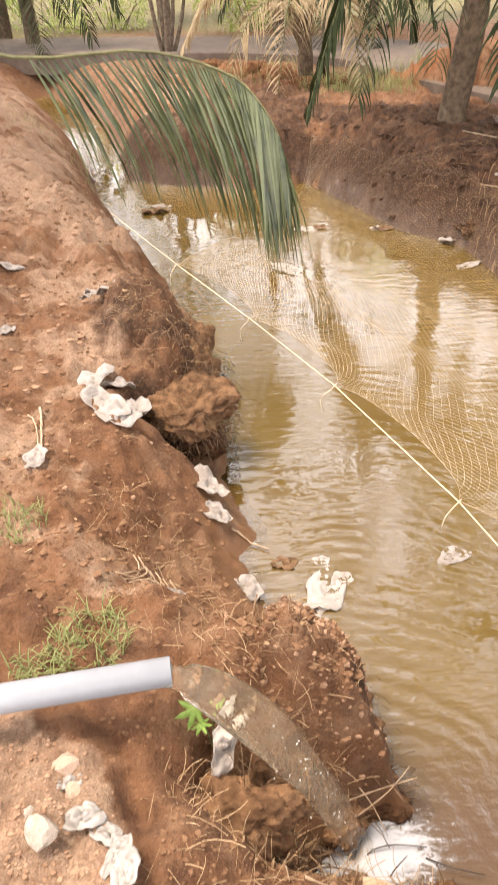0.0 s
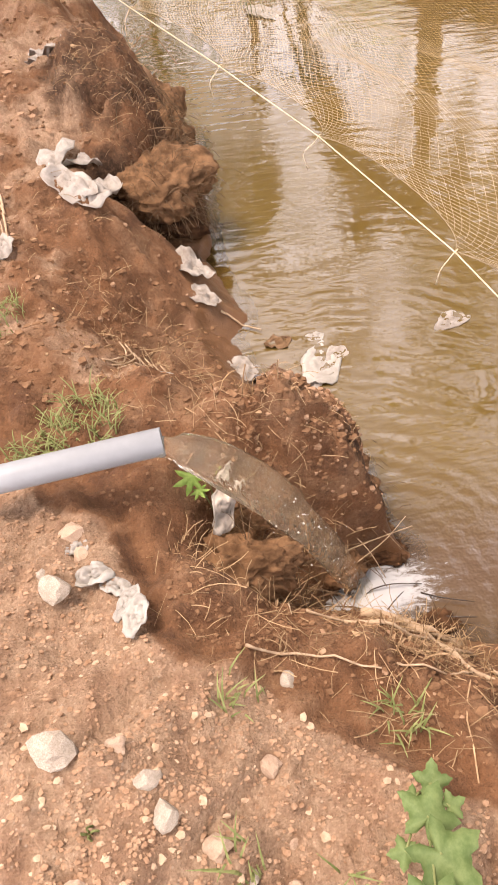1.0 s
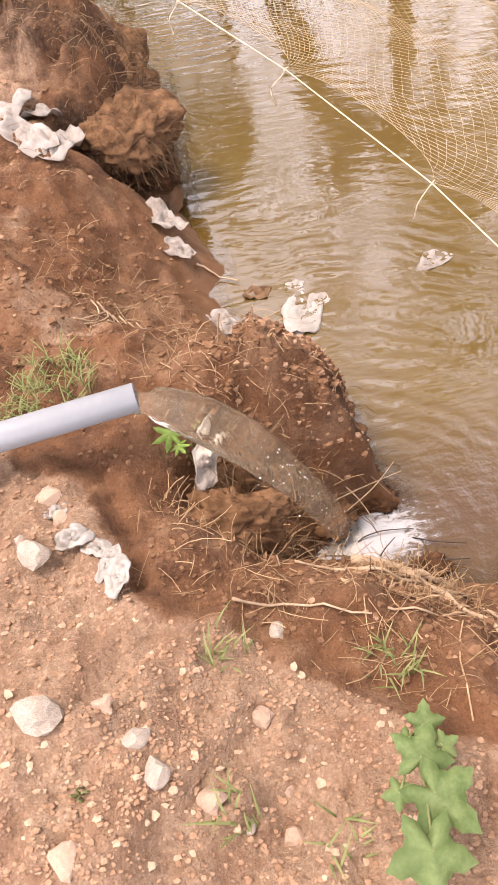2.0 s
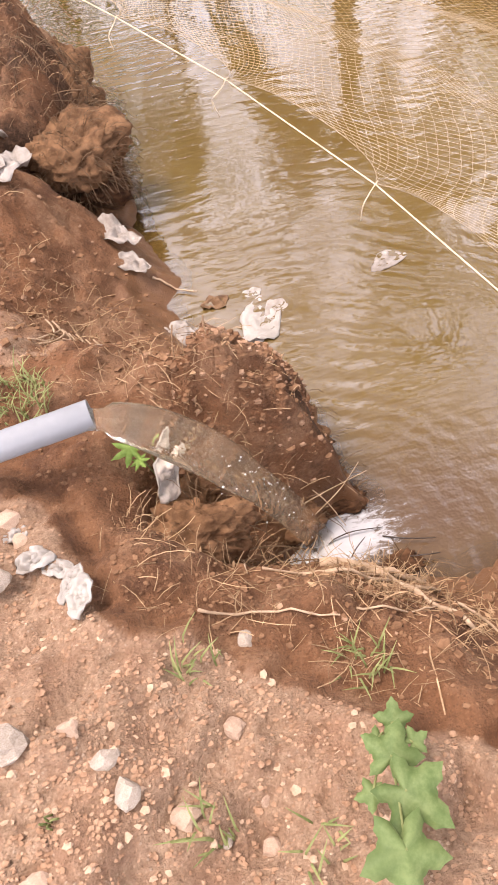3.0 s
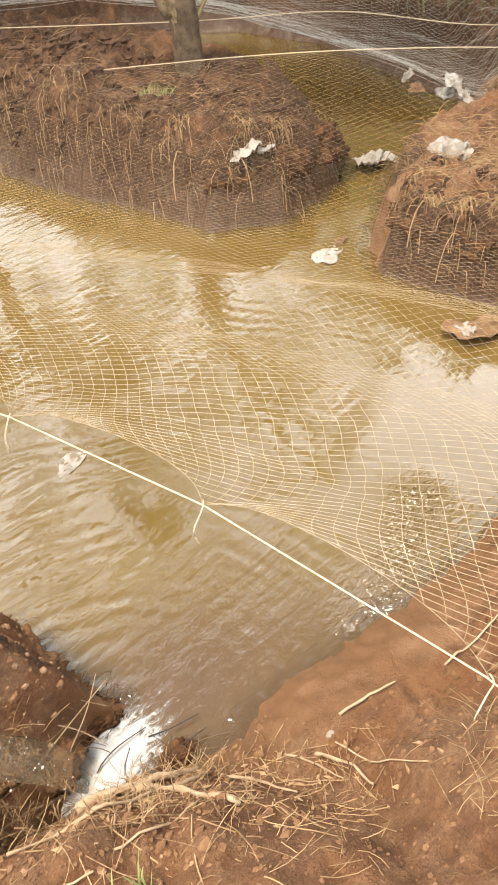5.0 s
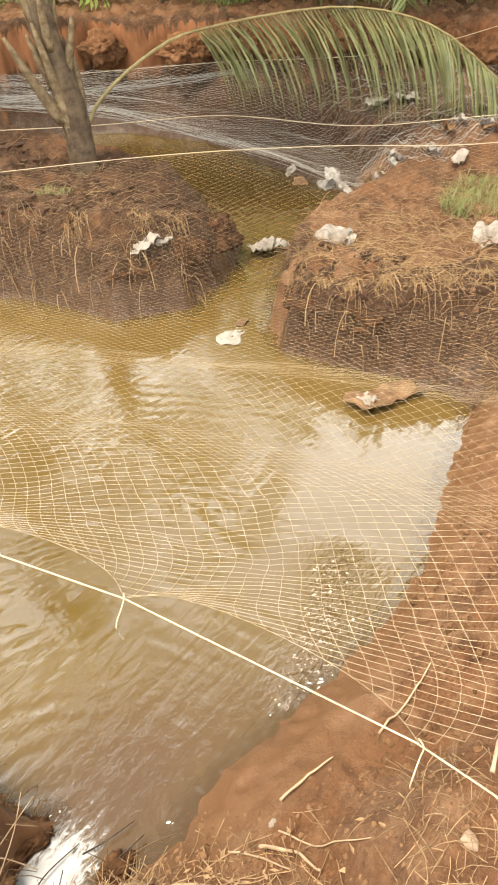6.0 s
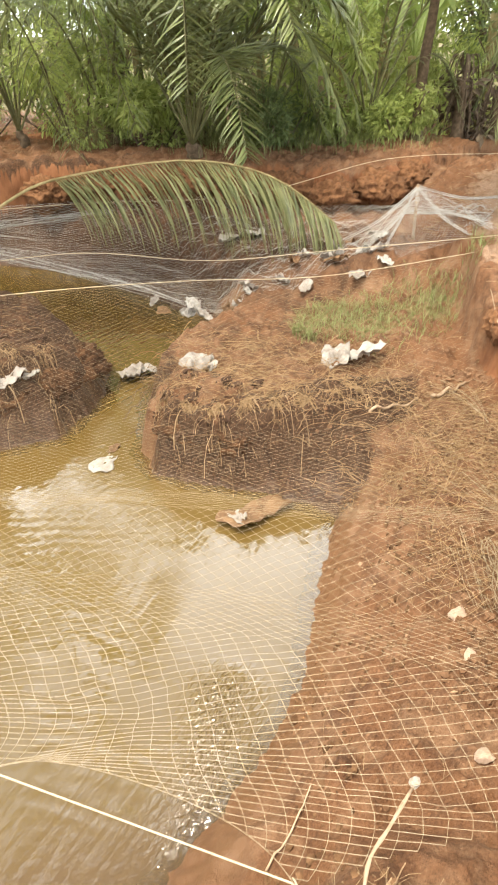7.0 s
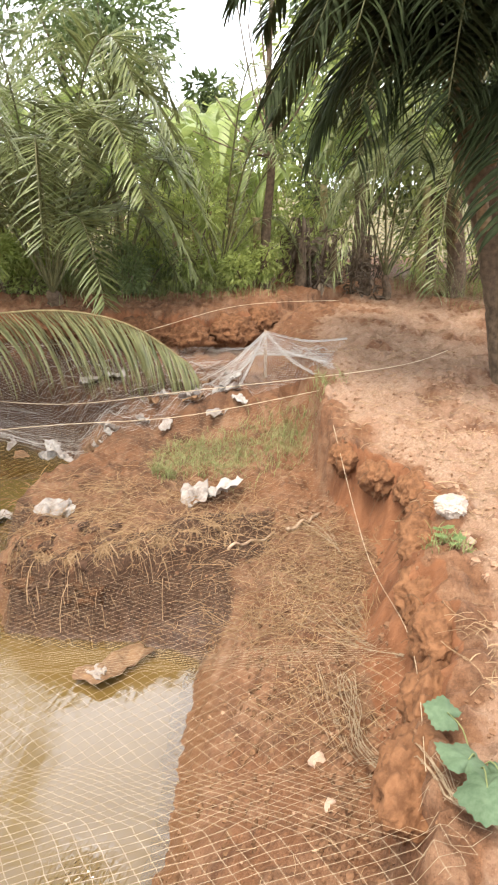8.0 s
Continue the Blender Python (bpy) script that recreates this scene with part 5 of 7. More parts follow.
for k, (x, y, size, turn, ratio) in enumerate([(0.33, 1.97, 0.26, 70, 0.75), (0.41, 2.02, 0.13, 40, 0.8), (0.24, 1.85, 0.15, 0, 0.6), (0.33, 2.15, 0.09, 0, 0.6), (0.35, 1.93, 0.06, 0, 0.8), (0.97, 2.15, 0.18, 20, 0.6), (0.41, 5.62, 0.36, -40, 0.5), (0.66, 6.62, 0.26, 0, 0.5), (1.38, 6.58, 0.18, 0, 0.7),
                                             (2.0, 6.13, 0.20, 0, 0.7), (2.02, 5.58, 0.26, 20, 0.4), (2.40, 6.17, 0.16, 0, 0.6), (3.11, 2.57, 0.26, 30, 0.7), (-0.9, 7.5, 0.22, 0, 0.5)]):
    lay("floating_leaf", x, y, size, PALE_LEAF if k % 3 else WHITE_BAG, FLOATS, "leaf", 440 + k, up=-0.004, turn=turn, ratio=ratio, tilt=3, fold=0.085, group="dry leaves on the water")
for k, (x, y, size) in enumerate([(0.14, 2.14, 0.13), (0.80, 6.64, 0.16), (1.45, 6.55, 0.2), (3.28, 2.62, 0.12), (-0.95, 7.3, 0.3)]):
    lay("floating_leaf", x, y, size, BROWN_LEAF, "dark sodden leaf floating on the muddy water", "leaf", 460 + k, up=-0.004, tilt=5, group="dark leaves on the water")
lay("floating_leaf", 3.13, 1.38, 0.50, BROWN_LEAF, "large curled brown leaf half sunk in the shallow water", "leaf", 470, up=0.02, turn=-28, ratio=0.42, fold=0.15, tilt=4)
lay("floating_leaf", 3.03, 1.44, 0.17, PALE_LEAF, "pale leaf stuck to a curled brown leaf in the water", "leaf", 471, up=0.03, turn=35, ratio=0.7)
for k, (x, y, size, turn) in enumerate([(-0.40, 0.66, 0.10, 10), (-0.345, 0.625, 0.09, -30), (-0.31, 0.575, 0.09, 60), (-0.285, 0.53, 0.105, 80), (-0.46, 0.76, 0.07, 20)]):
    lay("dry_leaf", x, y, size, WHITE_BAG, "white bleached leaf scrap on the gravelly soil", "leaf", 480 + k, turn=turn, ratio=0.55, group="white scraps by the hollow")
for k, (x, y, size, turn) in enumerate([(3.14, 3.36, 0.26, 10), (3.25, 3.30, 0.14, 0), (4.22, 3.22, 0.34, 30), (4.34, 3.14, 0.24, 60), (3.93, 2.36, 0.32, 0), (4.03, 2.30, 0.2, 20), (4.50, 1.50, 0.34, 30), (4.68, 1.33, 0.30, -20), (6.25, 3.5, 0.34, 0), (6.45, 3.3, 0.30, 40), (5.85, 1.9, 0.26, 0), (6.05, 1.75, 0.22, 40), (5.6, 2.3, 0.2, 10)]):
    lay("dry_leaf", x, y, size, WHITE_BAG if k % 2 else PALE_LEAF, "crumpled white leaf litter on the mound under the net", "leaf", 500 + k, turn=turn, ratio=0.6, fold=0.26, up=0.03, group="white litter on the mounds")
crumpled("dry_leaf", (-0.100, 0.945, 0.625), 0.19, PALE_LEAF, "pale dry leaf hanging below the falling water", "leaf", 530, turn=70, tilt=50, ratio=0.45)


def build_clod(place, radii, seed, mat, label, hairs=60, rough=0.26, overhang=0.0):
    """A lump of bank earth, bulging over its foot, with roots that stick out of it."""
    bm = bmesh.new()
    bmesh.ops.create_icosphere(bm, subdivisions=5, radius=1.0)
    off = Vector((seed * 2.7, -seed * 1.3, seed * 0.7))
    for v in bm.verts:
        q = v.co.copy()
        n = noise.noise(q * 1.3 + off) + 0.55 * noise.noise(q * 3.1 + off) + 0.48 * noise.noise(q * 7.3 + off) + 0.32 * noise.noise(q * 16 + off)
        q *= 1 + rough * n * 1.4
        if q.z > 0:
            q.z *= 0.75
        squeeze = 1 - overhang * max(0, -q.z)
        v.co = Vector((q.x * radii[0] * squeeze, q.y * radii[1] * squeeze, q.z * radii[2]))
    rnd = random.Random(seed)
    picks = rnd.sample(range(len(bm.verts)), hairs)
    bm.verts.ensure_lookup_table()
    s = Sheet()
    for k in picks:
        p, nrm = bm.verts[k].co.copy(), bm.verts[k].normal.copy()
        L = rnd.uniform(0.03, 0.15)
        way = (nrm * 0.8 + Vector((rnd.uniform(-.8, .8), rnd.uniform(-.8, .8), rnd.uniform(-0.9, 0.3)))).normalized() * L
        s.tube(glide([p - nrm * 0.01, p + way * 0.5 + Vector((0, 0, 0.1 * L)), p + way + Vector((0, 0, -rnd.uniform(0, 0.6) * L))], 4), 0.0015 * rnd.uniform(0.5, 1.3), 3, False)
    me = bpy.data.meshes.new("earth_clod")
    bm.to_mesh(me)
    bm.free()
    me.materials.append(mat)
    me.shade_smooth()
    ob = put("earth_clod", me, label=label, category="earth mound", at=Matrix.Translation(place))
    if s.v:
        put("root_fringe", s.mesh("root_fringe", ROOTS, False), ob, "thin dry roots", kind="stuff")
    return ob


BROWN_EARTH = make_plain("brown bank earth", (0.082, 0.041, 0.019), (0.235, 0.126, 0.064), 16, 0.95, 0.2, 1.0, 0.02)
ROOTY = make_plain("dark rooty earth", (0.034, 0.015, 0.007), (0.125, 0.060, 0.028), 22, 0.95, 0.2, 0.7, 0.012)
RED_EARTH = make_plain("red bank earth", (0.105, 0.046, 0.020), (0.225, 0.107, 0.050), 16, 0.95, 0.2, 1.0, 0.02)
# the low dark clod in the west lump has its undercut's shade in the colour
for k, (x, y, z, rx, ry, rz, dark, hairs, hang) in enumerate([
        (-0.37, 2.97, 0.33, 0.27, 0.24, 0.19, 2, 460, 0.75), (-0.36, 3.00, 0.14, 0.22, 0.17, 0.16, 1, 160, 0.2), (-0.46, 3.42, 0.26, 0.29, 0.38, 0.28, 2, 260, 0.4), (-0.50, 3.75, 0.25, 0.26, 0.4, 0.28, 2, 120, 0.4),
        (0.20, 1.36, 0.05, 0.19, 0.22, 0.20, 0, 50, 0.2), (0.29, 1.24, 0.15, 0.14, 0.19, 0.17, 2, 70, 0.1), (0.28, 1.12, 0.02, 0.17, 0.13, 0.14, 2, 70, 0.2), (0.42, 1.02, 0.0, 0.10, 0.06, 0.07, 1, 30, 0.2), (-0.02, 1.12, 0.16, 0.16, 0.16, 0.18, 2, 60, 0.3),
        (3.52, 1.76, 0.24, 0.22, 0.26, 0.24, 1, 120, 0.75), (3.46, 2.04, 0.24, 0.22, 0.26, 0.24, 1, 130, 0.75), (3.66, 2.22, 0.22, 0.25, 0.22, 0.24, 1, 120, 0.6), (4.0, 2.42, 0.16, 0.28, 0.24, 0.24, 1, 160, 0.3), (3.71, 1.51, 0.23, 0.24, 0.22, 0.24, 1, 100, 0.75), (3.98, 1.30, 0.23, 0.28, 0.20, 0.24, 1, 90, 0.75), (0.57, 0.735, 0.0, 0.07, 0.04, 0.035, 1, 12, 0.2),
        (0.10, 1.03, 0.14, 0.17, 0.12, 0.16, 2, 70, 0.2), (-0.13, 0.97, 0.38, 0.15, 0.12, 0.18, 2, 60, 0.2), (0.20, 0.96, 0.06, 0.13, 0.08, 0.10, 2, 50, 0.2), (-0.08, 0.78, 0.50, 0.17, 0.10, 0.14, 2, 40, 0.2),
        (3.85, 3.48, 0.17, 0.30, 0.24, 0.26, 1, 110, 0.6), (3.42, 3.42, 0.20, 0.34, 0.26, 0.28, 1, 150, 0.7), (3.10, 3.66, 0.18, 0.28, 0.30, 0.26, 1, 150, 0.7), (2.92, 4.18, 0.10, 0.26, 0.36, 0.26, 1, 200, 0.3), (2.78, 4.78, 0.10, 0.24, 0.4, 0.26, 1, 200, 0.3), (2.58, 5.52, 0.10, 0.24, 0.45, 0.26, 1, 180, 0.3), (2.32, 6.32, 0.10, 0.24, 0.4, 0.24, 1, 160, 0.3)]):
    build_clod((x, y, z), (rx, ry, rz), 600 + k, (RED_EARTH, ROOTY, BROWN_EARTH)[dark], "bulging lump of dark rooty earth at the water's edge" if dark == 1 else "crumbling lump of brown earth on the bank with straw" if dark else "bulging lump of red earth on the bank with straw", hairs, 0.26, hang)
for k, (x, y, z, w) in enumerate([(2.20, -0.33, 0.82, 0.15), (2.62, -0.37, 0.78, 0.17), (2.95, -0.34, 0.84, 0.13), (3.30, -0.25, 0.80, 0.16), (3.72, -0.18, 0.84, 0.14), (4.10, -0.19, 0.80, 0.16), (4.42, -0.08, 0.82, 0.15), (4.62, 0.18, 0.80, 0.15), (4.85, 0.46, 0.80, 0.14)]):
    build_clod((x, y, z), (1.5 * w, 0.13, 0.16), 660 + k, RED_EARTH, "crumbling lump of red earth at the broken bank edge", 14, 0.20, 0.3)
for k, (x, y, z) in enumerate([(6.45, 6.3, 0.80), (6.75, 5.75, 0.92), (7.0, 5.2, 0.82), (7.2, 4.6, 0.95), (7.38, 4.05, 0.80), (7.45, 3.5, 0.92), (7.6, 3.0, 0.84), (7.95, 2.6, 0.92), (8.5, 2.45, 0.95), (6.0, 7.2, 0.85)]):
    build_clod((x, y, z), (0.26, 0.30, 0.24), 680 + k, RED_EARTH, "lump of red earth slipping from the scarp behind the pool", 14, 0.30, 0.3)
for k, (x, y) in enumerate([(-0.5, 12.6), (0.2, 12.2), (0.75, 11.6), (1.25, 10.9), (2.7, 8.7), (3.0, 8.1)]):
    build_clod((x, y, 0.45), (0.55, 0.35, 0.36), 640 + k, RED_EARTH, "broken red earth bank below the road", 30, 0.3, 0.3)


def stone_mesh(name, seed, mat, rough=0.28):
    bm = bmesh.new()
    bmesh.ops.create_icosphere(bm, subdivisions=2, radius=0.5)
    for v in bm.verts:
        n = noise.noise(v.co * 2.3 + Vector((seed * 3.1, 0, 0))) + 0.5 * noise.noise(v.co * 5.1 + Vector((0, seed, 0)))
        v.co *= 1 + rough * n * 1.6
        for k in range(5):
            cut = Vector((math.sin(seed * 2.1 + k * 2.4), math.cos(seed * 1.3 + k * 1.9), math.sin(seed + k * 1.1))).normalized()
            over = v.co.dot(cut) - 0.36
            if over > 0:
                v.co -= cut * over * 0.9
        v.co.z *= 0.62
    me = bpy.data.meshes.new(name)
    bm.to_mesh(me)
    bm.free()
    me.materials.append(mat)
    return me


WHITE_STONE = make_plain("chalky white stone", (0.29, 0.225, 0.17), (0.46, 0.395, 0.33), 30, 0.9, 0.25, 0.6, 0.005, 0.1)
for k, (x, y, size, white) in enumerate([(-0.41, 0.25, 0.090, 1), (-0.24, 0.19, 0.050, 1), (-0.21, 0.13, 0.055, 1), (-0.49, 0.63, 0.085, 1), (-0.48, 0.80, 0.07, 0), (0.03, 0.39, 0.045, 1), (-0.02, 0.21, 0.05, 0), (0.01, 0.0, 0.05, 0), (-0.13, 0.08, 0.06, 0),
                                        (-0.07, 0.03, 0.03, 1), (-0.45, 0.73, 0.055, 0), (-0.30, 0.25, 0.045, 0), (0.01, 0.08, 0.03, 0), (-0.53, 0.67, 0.035, 1), (-0.36, 0.02, 0.06, 0), (2.5, 0.05, 0.08, 0), (2.3, -0.05, 0.06, 0), (3.6, -0.42, 0.06, 0), (1.9, -0.2, 0.07, 0), (0.93, 0.39, 0.03, 1), (1.1, -0.07, 0.05, 0)]):
    z = height(x, y)
    ob = put("stone", stone_mesh("stone", k, WHITE_STONE if white else STONE), label="chalky white stone on the gravelly soil" if white else "pale brown stone half sunk in the soil", category="stone", group="stones on the bank", at=pose(x, y, z + size * 0.12, 8 * math.sin(k), 8 * math.cos(k), 47 * k))
    ob.scale = (size, size * 0.85, size)
build_clod((3.8, -0.30, height(3.8, -0.30) + 0.01), (0.095, 0.085, 0.07), 677, WHITE_STONE, "pale crumbling lump of limestone on the bank edge", 0, 0.20, 0.1)


def scatter(name, mat, label, category, count, seed, where, build, dry_only=0.0):
    """One joined mesh of many small things, let down on the ground inside the given areas: x, y, radius, share."""
    rnd = random.Random(seed)
    places = []
    for _ in range(count):
        x, y, r, w = rnd.choices(where, [q[3] for q in where])[0]
        a, d = rnd.uniform(0, 6.28), r * math.sqrt(rnd.random())
        places.append((x + d * math.cos(a), y + d * math.sin(a)))
    s = Sheet()
    a = np.array(places)
    z, dry = land(a[:, 0], a[:, 1])[:2]
    for (x, y), h, d in zip(places, z, dry):
        if h > 0.004 and d >= dry_only:
            build(s, Vector((x, y, h)), rnd)
    return put(name, s.mesh(name, mat, False), label=label, category=category, kind="stuff")


def straw_bit(lo, hi, radius, lift):
    def build(s, p, rnd):
        L, a = rnd.uniform(lo, hi), rnd.uniform(0, 6.28)
        way = Vector((math.cos(a), math.sin(a), 0)) * L
        bend = Vector((-way.y, way.x, 0)) * rnd.uniform(-0.14, 0.14)
        end = p + way
        end.z = p.z + rnd.uniform(0.0, lift)
        mid = (p + end) / 2 + bend + Vector((0, 0, rnd.uniform(0, lift)))
        up = Vector((0, 0, 0.006))
        s.tube(glide([p + up, mid + up, end + up], 4), radius * rnd.uniform(0.5, 1.3), 3, False)
    return build


def lying_stalk(lo, hi, radius):
    def build(s, p, rnd):
        L, a = rnd.uniform(lo, hi), rnd.uniform(0, 6.28)
        way, turn = Vector((math.cos(a), math.sin(a), 0)) * L / 4, rnd.uniform(-0.12, 0.12)
        pts = [p + way * k + Vector((-way.y, way.x, 0)) * (turn * k * k) for k in range(5)]
        pts = [q + Vector((0, 0, 0.004)) for q in spread([(q.x, q.y) for q in pts])]
        if max(q.z for q in pts) - min(q.z for q in pts) < 0.7 * L and min(q.z for q in pts) > 0.03:
            s.tube(pts, radius * rnd.uniform(0.5, 1.3), 3, False)
    return build


def root_bit(lo, hi, radius):
    def build(s, p, rnd):
        L, a = rnd.uniform(lo, hi), rnd.uniform(0, 6.28)
        way = Vector((math.cos(a), math.sin(a), 0)) * L
        s.tube(glide([p - Vector((0, 0, 0.01)), p + way * 0.5 + Vector((0, 0, rnd.uniform(0.0, 0.5) * L)), p + way + Vector((0, 0, rnd.uniform(-0.9, 0.2) * L))], 4), radius * rnd.uniform(0.5, 1.4), 3, False)
    return build


def fall_bit(lo, hi, radius):
    def build(s, p, rnd):
        L, a = rnd.uniform(lo, hi), rnd.gauss(4.2, 0.7)
        way = Vector((math.cos(a), math.sin(a), 0)) * L * rnd.uniform(0.35, 0.8)
        s.tube(glide([p, p + way * 0.5 + Vector((0, 0, 0.16 * L)), p + way * 0.9 + Vector((0, 0, -0.30 * L)), p + way + Vector((0, 0, -0.9 * L))], 5), radius * rnd.uniform(0.5, 1.2), 3, False)
    return build


def pebble_bit(lo, hi):
    def build(s, p, rnd):
        r = lo + (hi - lo) * rnd.random() ** 2.6
        base = len(s.v)
        turn = rnd.uniform(0, 1)
        long, spin = rnd.uniform(0.55, 1.0), rnd.uniform(0, 3.14)
        for ring, (h, q) in enumerate(((-0.5, 0.95), (0.25, 0.85))):
            for k in range(5):
                a = 2 * math.pi * (k / 5 + 0.1 * ring + turn)
                w = r * q * rnd.uniform(0.75, 1.2)
                s.v.append(p + Vector((math.cos(a + spin) * w, math.sin(a + spin) * w * long, h * r * rnd.uniform(0.7, 1.3))))
        s.v.append(p + Vector((rnd.uniform(-.2, .2) * r, rnd.uniform(-.2, .2) * r, r * rnd.uniform(0.28, 0.5))))
        for k in range(5):
            m = (k + 1) % 5
            s.f += [(base + k, base + m, base + 5 + m, base + 5 + k), (base + 5 + k, base + 5 + m, base + 10)]
    return build


def grass_bit(lo, hi):
    def build(s, p, rnd):
        a, L = rnd.uniform(0, 6.28), rnd.uniform(lo, hi)
        way = Vector((math.cos(a), math.sin(a), 0))
        side = Vector((-way.y, way.x, 0))
        pts = [p + way * (L * 0.55 * t * t) + Vector((0, 0, L * (t - 0.35 * t * t) - 0.01)) for t in (0, 0.4, 0.75, 1.0)]
        s.strip(pts, [0.0018, 0.0024, 0.0017, 0.0004], side, 0.2)
    return build


NEAR_SLOPE = [(0.45, 0.58, 0.16, 2.2), (1.15, -0.12, 0.2, 2.2), (0.08, 1.0, 0.22, 1.5), (-0.1, 0.82, 0.18, 1.0), (-0.42, 3.4, 0.32, 1.5), (-1.6, 5.2, 0.9, 0.8), (0.35, 0.55, 0.35, 3), (0.70, 0.26, 0.22, 2), (0.0, 0.65, 0.25, 1.5), (1.15, -0.08, 0.22, 1.2), (0.1, 1.15, 0.25, 1), (-0.15, 1.4, 0.3, 1), (-0.35, 1.75, 0.3, 1), (-0.45, 3.35, 0.35, 1.8), (-0.8, 2.4, 0.5, 1.2), (-0.45, 1.95, 0.25, 0.9), (-1.1, 3.6, 0.6, 1.0), (2.2, 0.2, 0.5, 1.0), (2.9, 0.3, 0.5, 1.0)]
MOUND_TOPS = [(3.7, 1.9, 0.5, 2), (4.3, 1.5, 0.7, 3), (4.2, 2.3, 0.45, 1.2), (3.9, 0.9, 0.6, 2), (3.5, 0.35, 0.4, 2.8), (4.1, 0.45, 0.4, 2.6), (2.9, 0.1, 0.25, 0.9), (3.4, 3.9, 0.7, 0.7), (3.0, 4.8, 0.8, 0.5), (5.2, 1.6, 0.7, 1.5), (2.6, 6.2, 0.9, 1.0)]
MOUND_FACES = [(3.22, 1.75, 0.22, 0.6), (3.22, 2.1, 0.25, 0.6), (3.5, 2.5, 0.25, 1.3), (3.9, 2.75, 0.22, 1), (3.2, 3.25, 0.35, 2), (2.75, 3.9, 0.4, 2), (2.6, 4.6, 0.4, 1.6), (2.35, 5.6, 0.45, 1.2), (3.9, 3.4, 0.3, 1.2), (-0.3, 3.15, 0.25, 1.8), (-0.25, 3.6, 0.3, 1.2), (0.05, 0.9, 0.2, 0.5), (6.2, 3.6, 0.6, 1), (6.3, 4.8, 0.7, 1), (1.6, 7.0, 0.6, 0.8)]
scatter("dry_straw", STRAW, "dry straw and grass stalks strewn over the near slope", "straw", 2100, 1, NEAR_SLOPE, straw_bit(0.02, 0.115, 0.0010, 0.02))
def standing_stalk(lo, hi, radius):
    def build(s, p, rnd):
        L, a = rnd.uniform(lo, hi), rnd.uniform(0, 6.28)
        lean = Vector((math.cos(a), math.sin(a), 0)) * L * rnd.uniform(0.1, 0.6)
        s.tube(glide([p - Vector((0, 0, 0.015)), p + lean * 0.4 + Vector((0, 0, L * 0.55)), p + lean + Vector((0, 0, L * rnd.uniform(0.7, 1.0)))], 4), radius * rnd.uniform(0.6, 1.3), 4)
    return build


def chip_bit(lo, hi):
    def build(s, p, rnd):
        L, a = rnd.uniform(lo, hi), rnd.uniform(0, 6.28)
        way, side = Vector((math.cos(a), math.sin(a), rnd.uniform(-0.2, 0.3))) * L, Vector((-math.sin(a), math.cos(a), rnd.uniform(-0.3, 0.3))) * L * rnd.uniform(0.2, 0.45)
        base, up = len(s.v), Vector((0, 0, 0.007))
        s.v += [p + up - way, p + up * 1.5 + side, p + up + way, p + up - side, p - way * 0.7 - up * 0.4, p + side * 0.7 - up * 0.4, p + way * 0.7 - up * 0.4, p - side * 0.7 - up * 0.4]
        s.f += [(base, base + 3, base + 2, base + 1)] + [(base + k, base + (k + 1) % 4, base + 4 + (k + 1) % 4, base + 4 + k) for k in range(4)]
    return build


SPLASH_BANK = [(0.45, 0.55, 0.15, 3), (0.70, 0.40, 0.18, 2.2), (0.28, 0.60, 0.14, 1.6), (0.92, 0.20, 0.16, 0.7), (0.0, 0.78, 0.16, 0.9), (-0.05, 1.25, 0.2, 0.8), (1.2, -0.05, 0.18, 0.4)]
scatter("dry_straw", PALE_STALK, "broken pale stalks standing out of the wet slope", "straw", 130, 61, SPLASH_BANK, standing_stalk(0.03, 0.12, 0.0019))
scatter("leaf_bits", PALE_STALK, "torn bits of pale dead leaves and bark", "leaf litter", 280, 62, SPLASH_BANK + [(-0.5, 1.6, 0.3, 1), (-0.9, 2.3, 0.4, 1.2), (-1.2, 3.4, 0.6, 1.2), (2.6, 0.1, 0.5, 1), (3.6, 0.4, 0.4, 1), (0.15, 1.35, 0.2, 1.4), (5.6, 0.0, 0.9, 1.6), (7.2, 0.6, 1.0, 1.6)], chip_bit(0.004, 0.019))
scatter("dry_straw", PALE_STALK, "long pale dead stalks lying above the splash", "straw", 330, 41, [(0.42, 0.56, 0.14, 3), (0.62, 0.42, 0.16, 2.5), (0.25, 0.62, 0.14, 1.5), (0.0, 0.78, 0.16, 1.3), (0.9, 0.2, 0.2, 1), (-0.05, 1.25, 0.2, 0.8), (-0.35, 1.75, 0.25, 0.6)], lying_stalk(0.05, 0.24, 0.0016))
scatter("dry_straw", MATTED, "brown straw matted on the mounds", "straw", 3300, 2, MOUND_TOPS, straw_bit(0.05, 0.26, 0.0017, 0.04))
MOUND_RIM = [(3.42, 2.25, 0.05, 1), (3.40, 2.05, 0.05, 1), (3.42, 1.85, 0.05, 1), (3.52, 1.68, 0.05, 1), (3.62, 1.52, 0.05, 1), (3.78, 1.40, 0.05, 1), (3.95, 1.30, 0.05, 1), (4.12, 1.22, 0.05, 0.8), (4.3, 1.12, 0.05, 0.6), (3.25, 3.55, 0.09, 0.8), (3.5, 3.45, 0.08, 0.8), (2.98, 3.9, 0.09, 0.8)]
scatter("dry_straw", MATTED, "straw hanging over the broken edge of the mounds", "straw", 900, 71, MOUND_RIM, fall_bit(0.05, 0.15, 0.0019))
scatter("hanging_roots", STRAW, "a few thick pale roots bared in the mound faces", "roots", 60, 72, MOUND_RIM + [(3.05, 3.45, 0.1, 2), (2.9, 3.8, 0.1, 1.5)], fall_bit(0.12, 0.28, 0.0034))
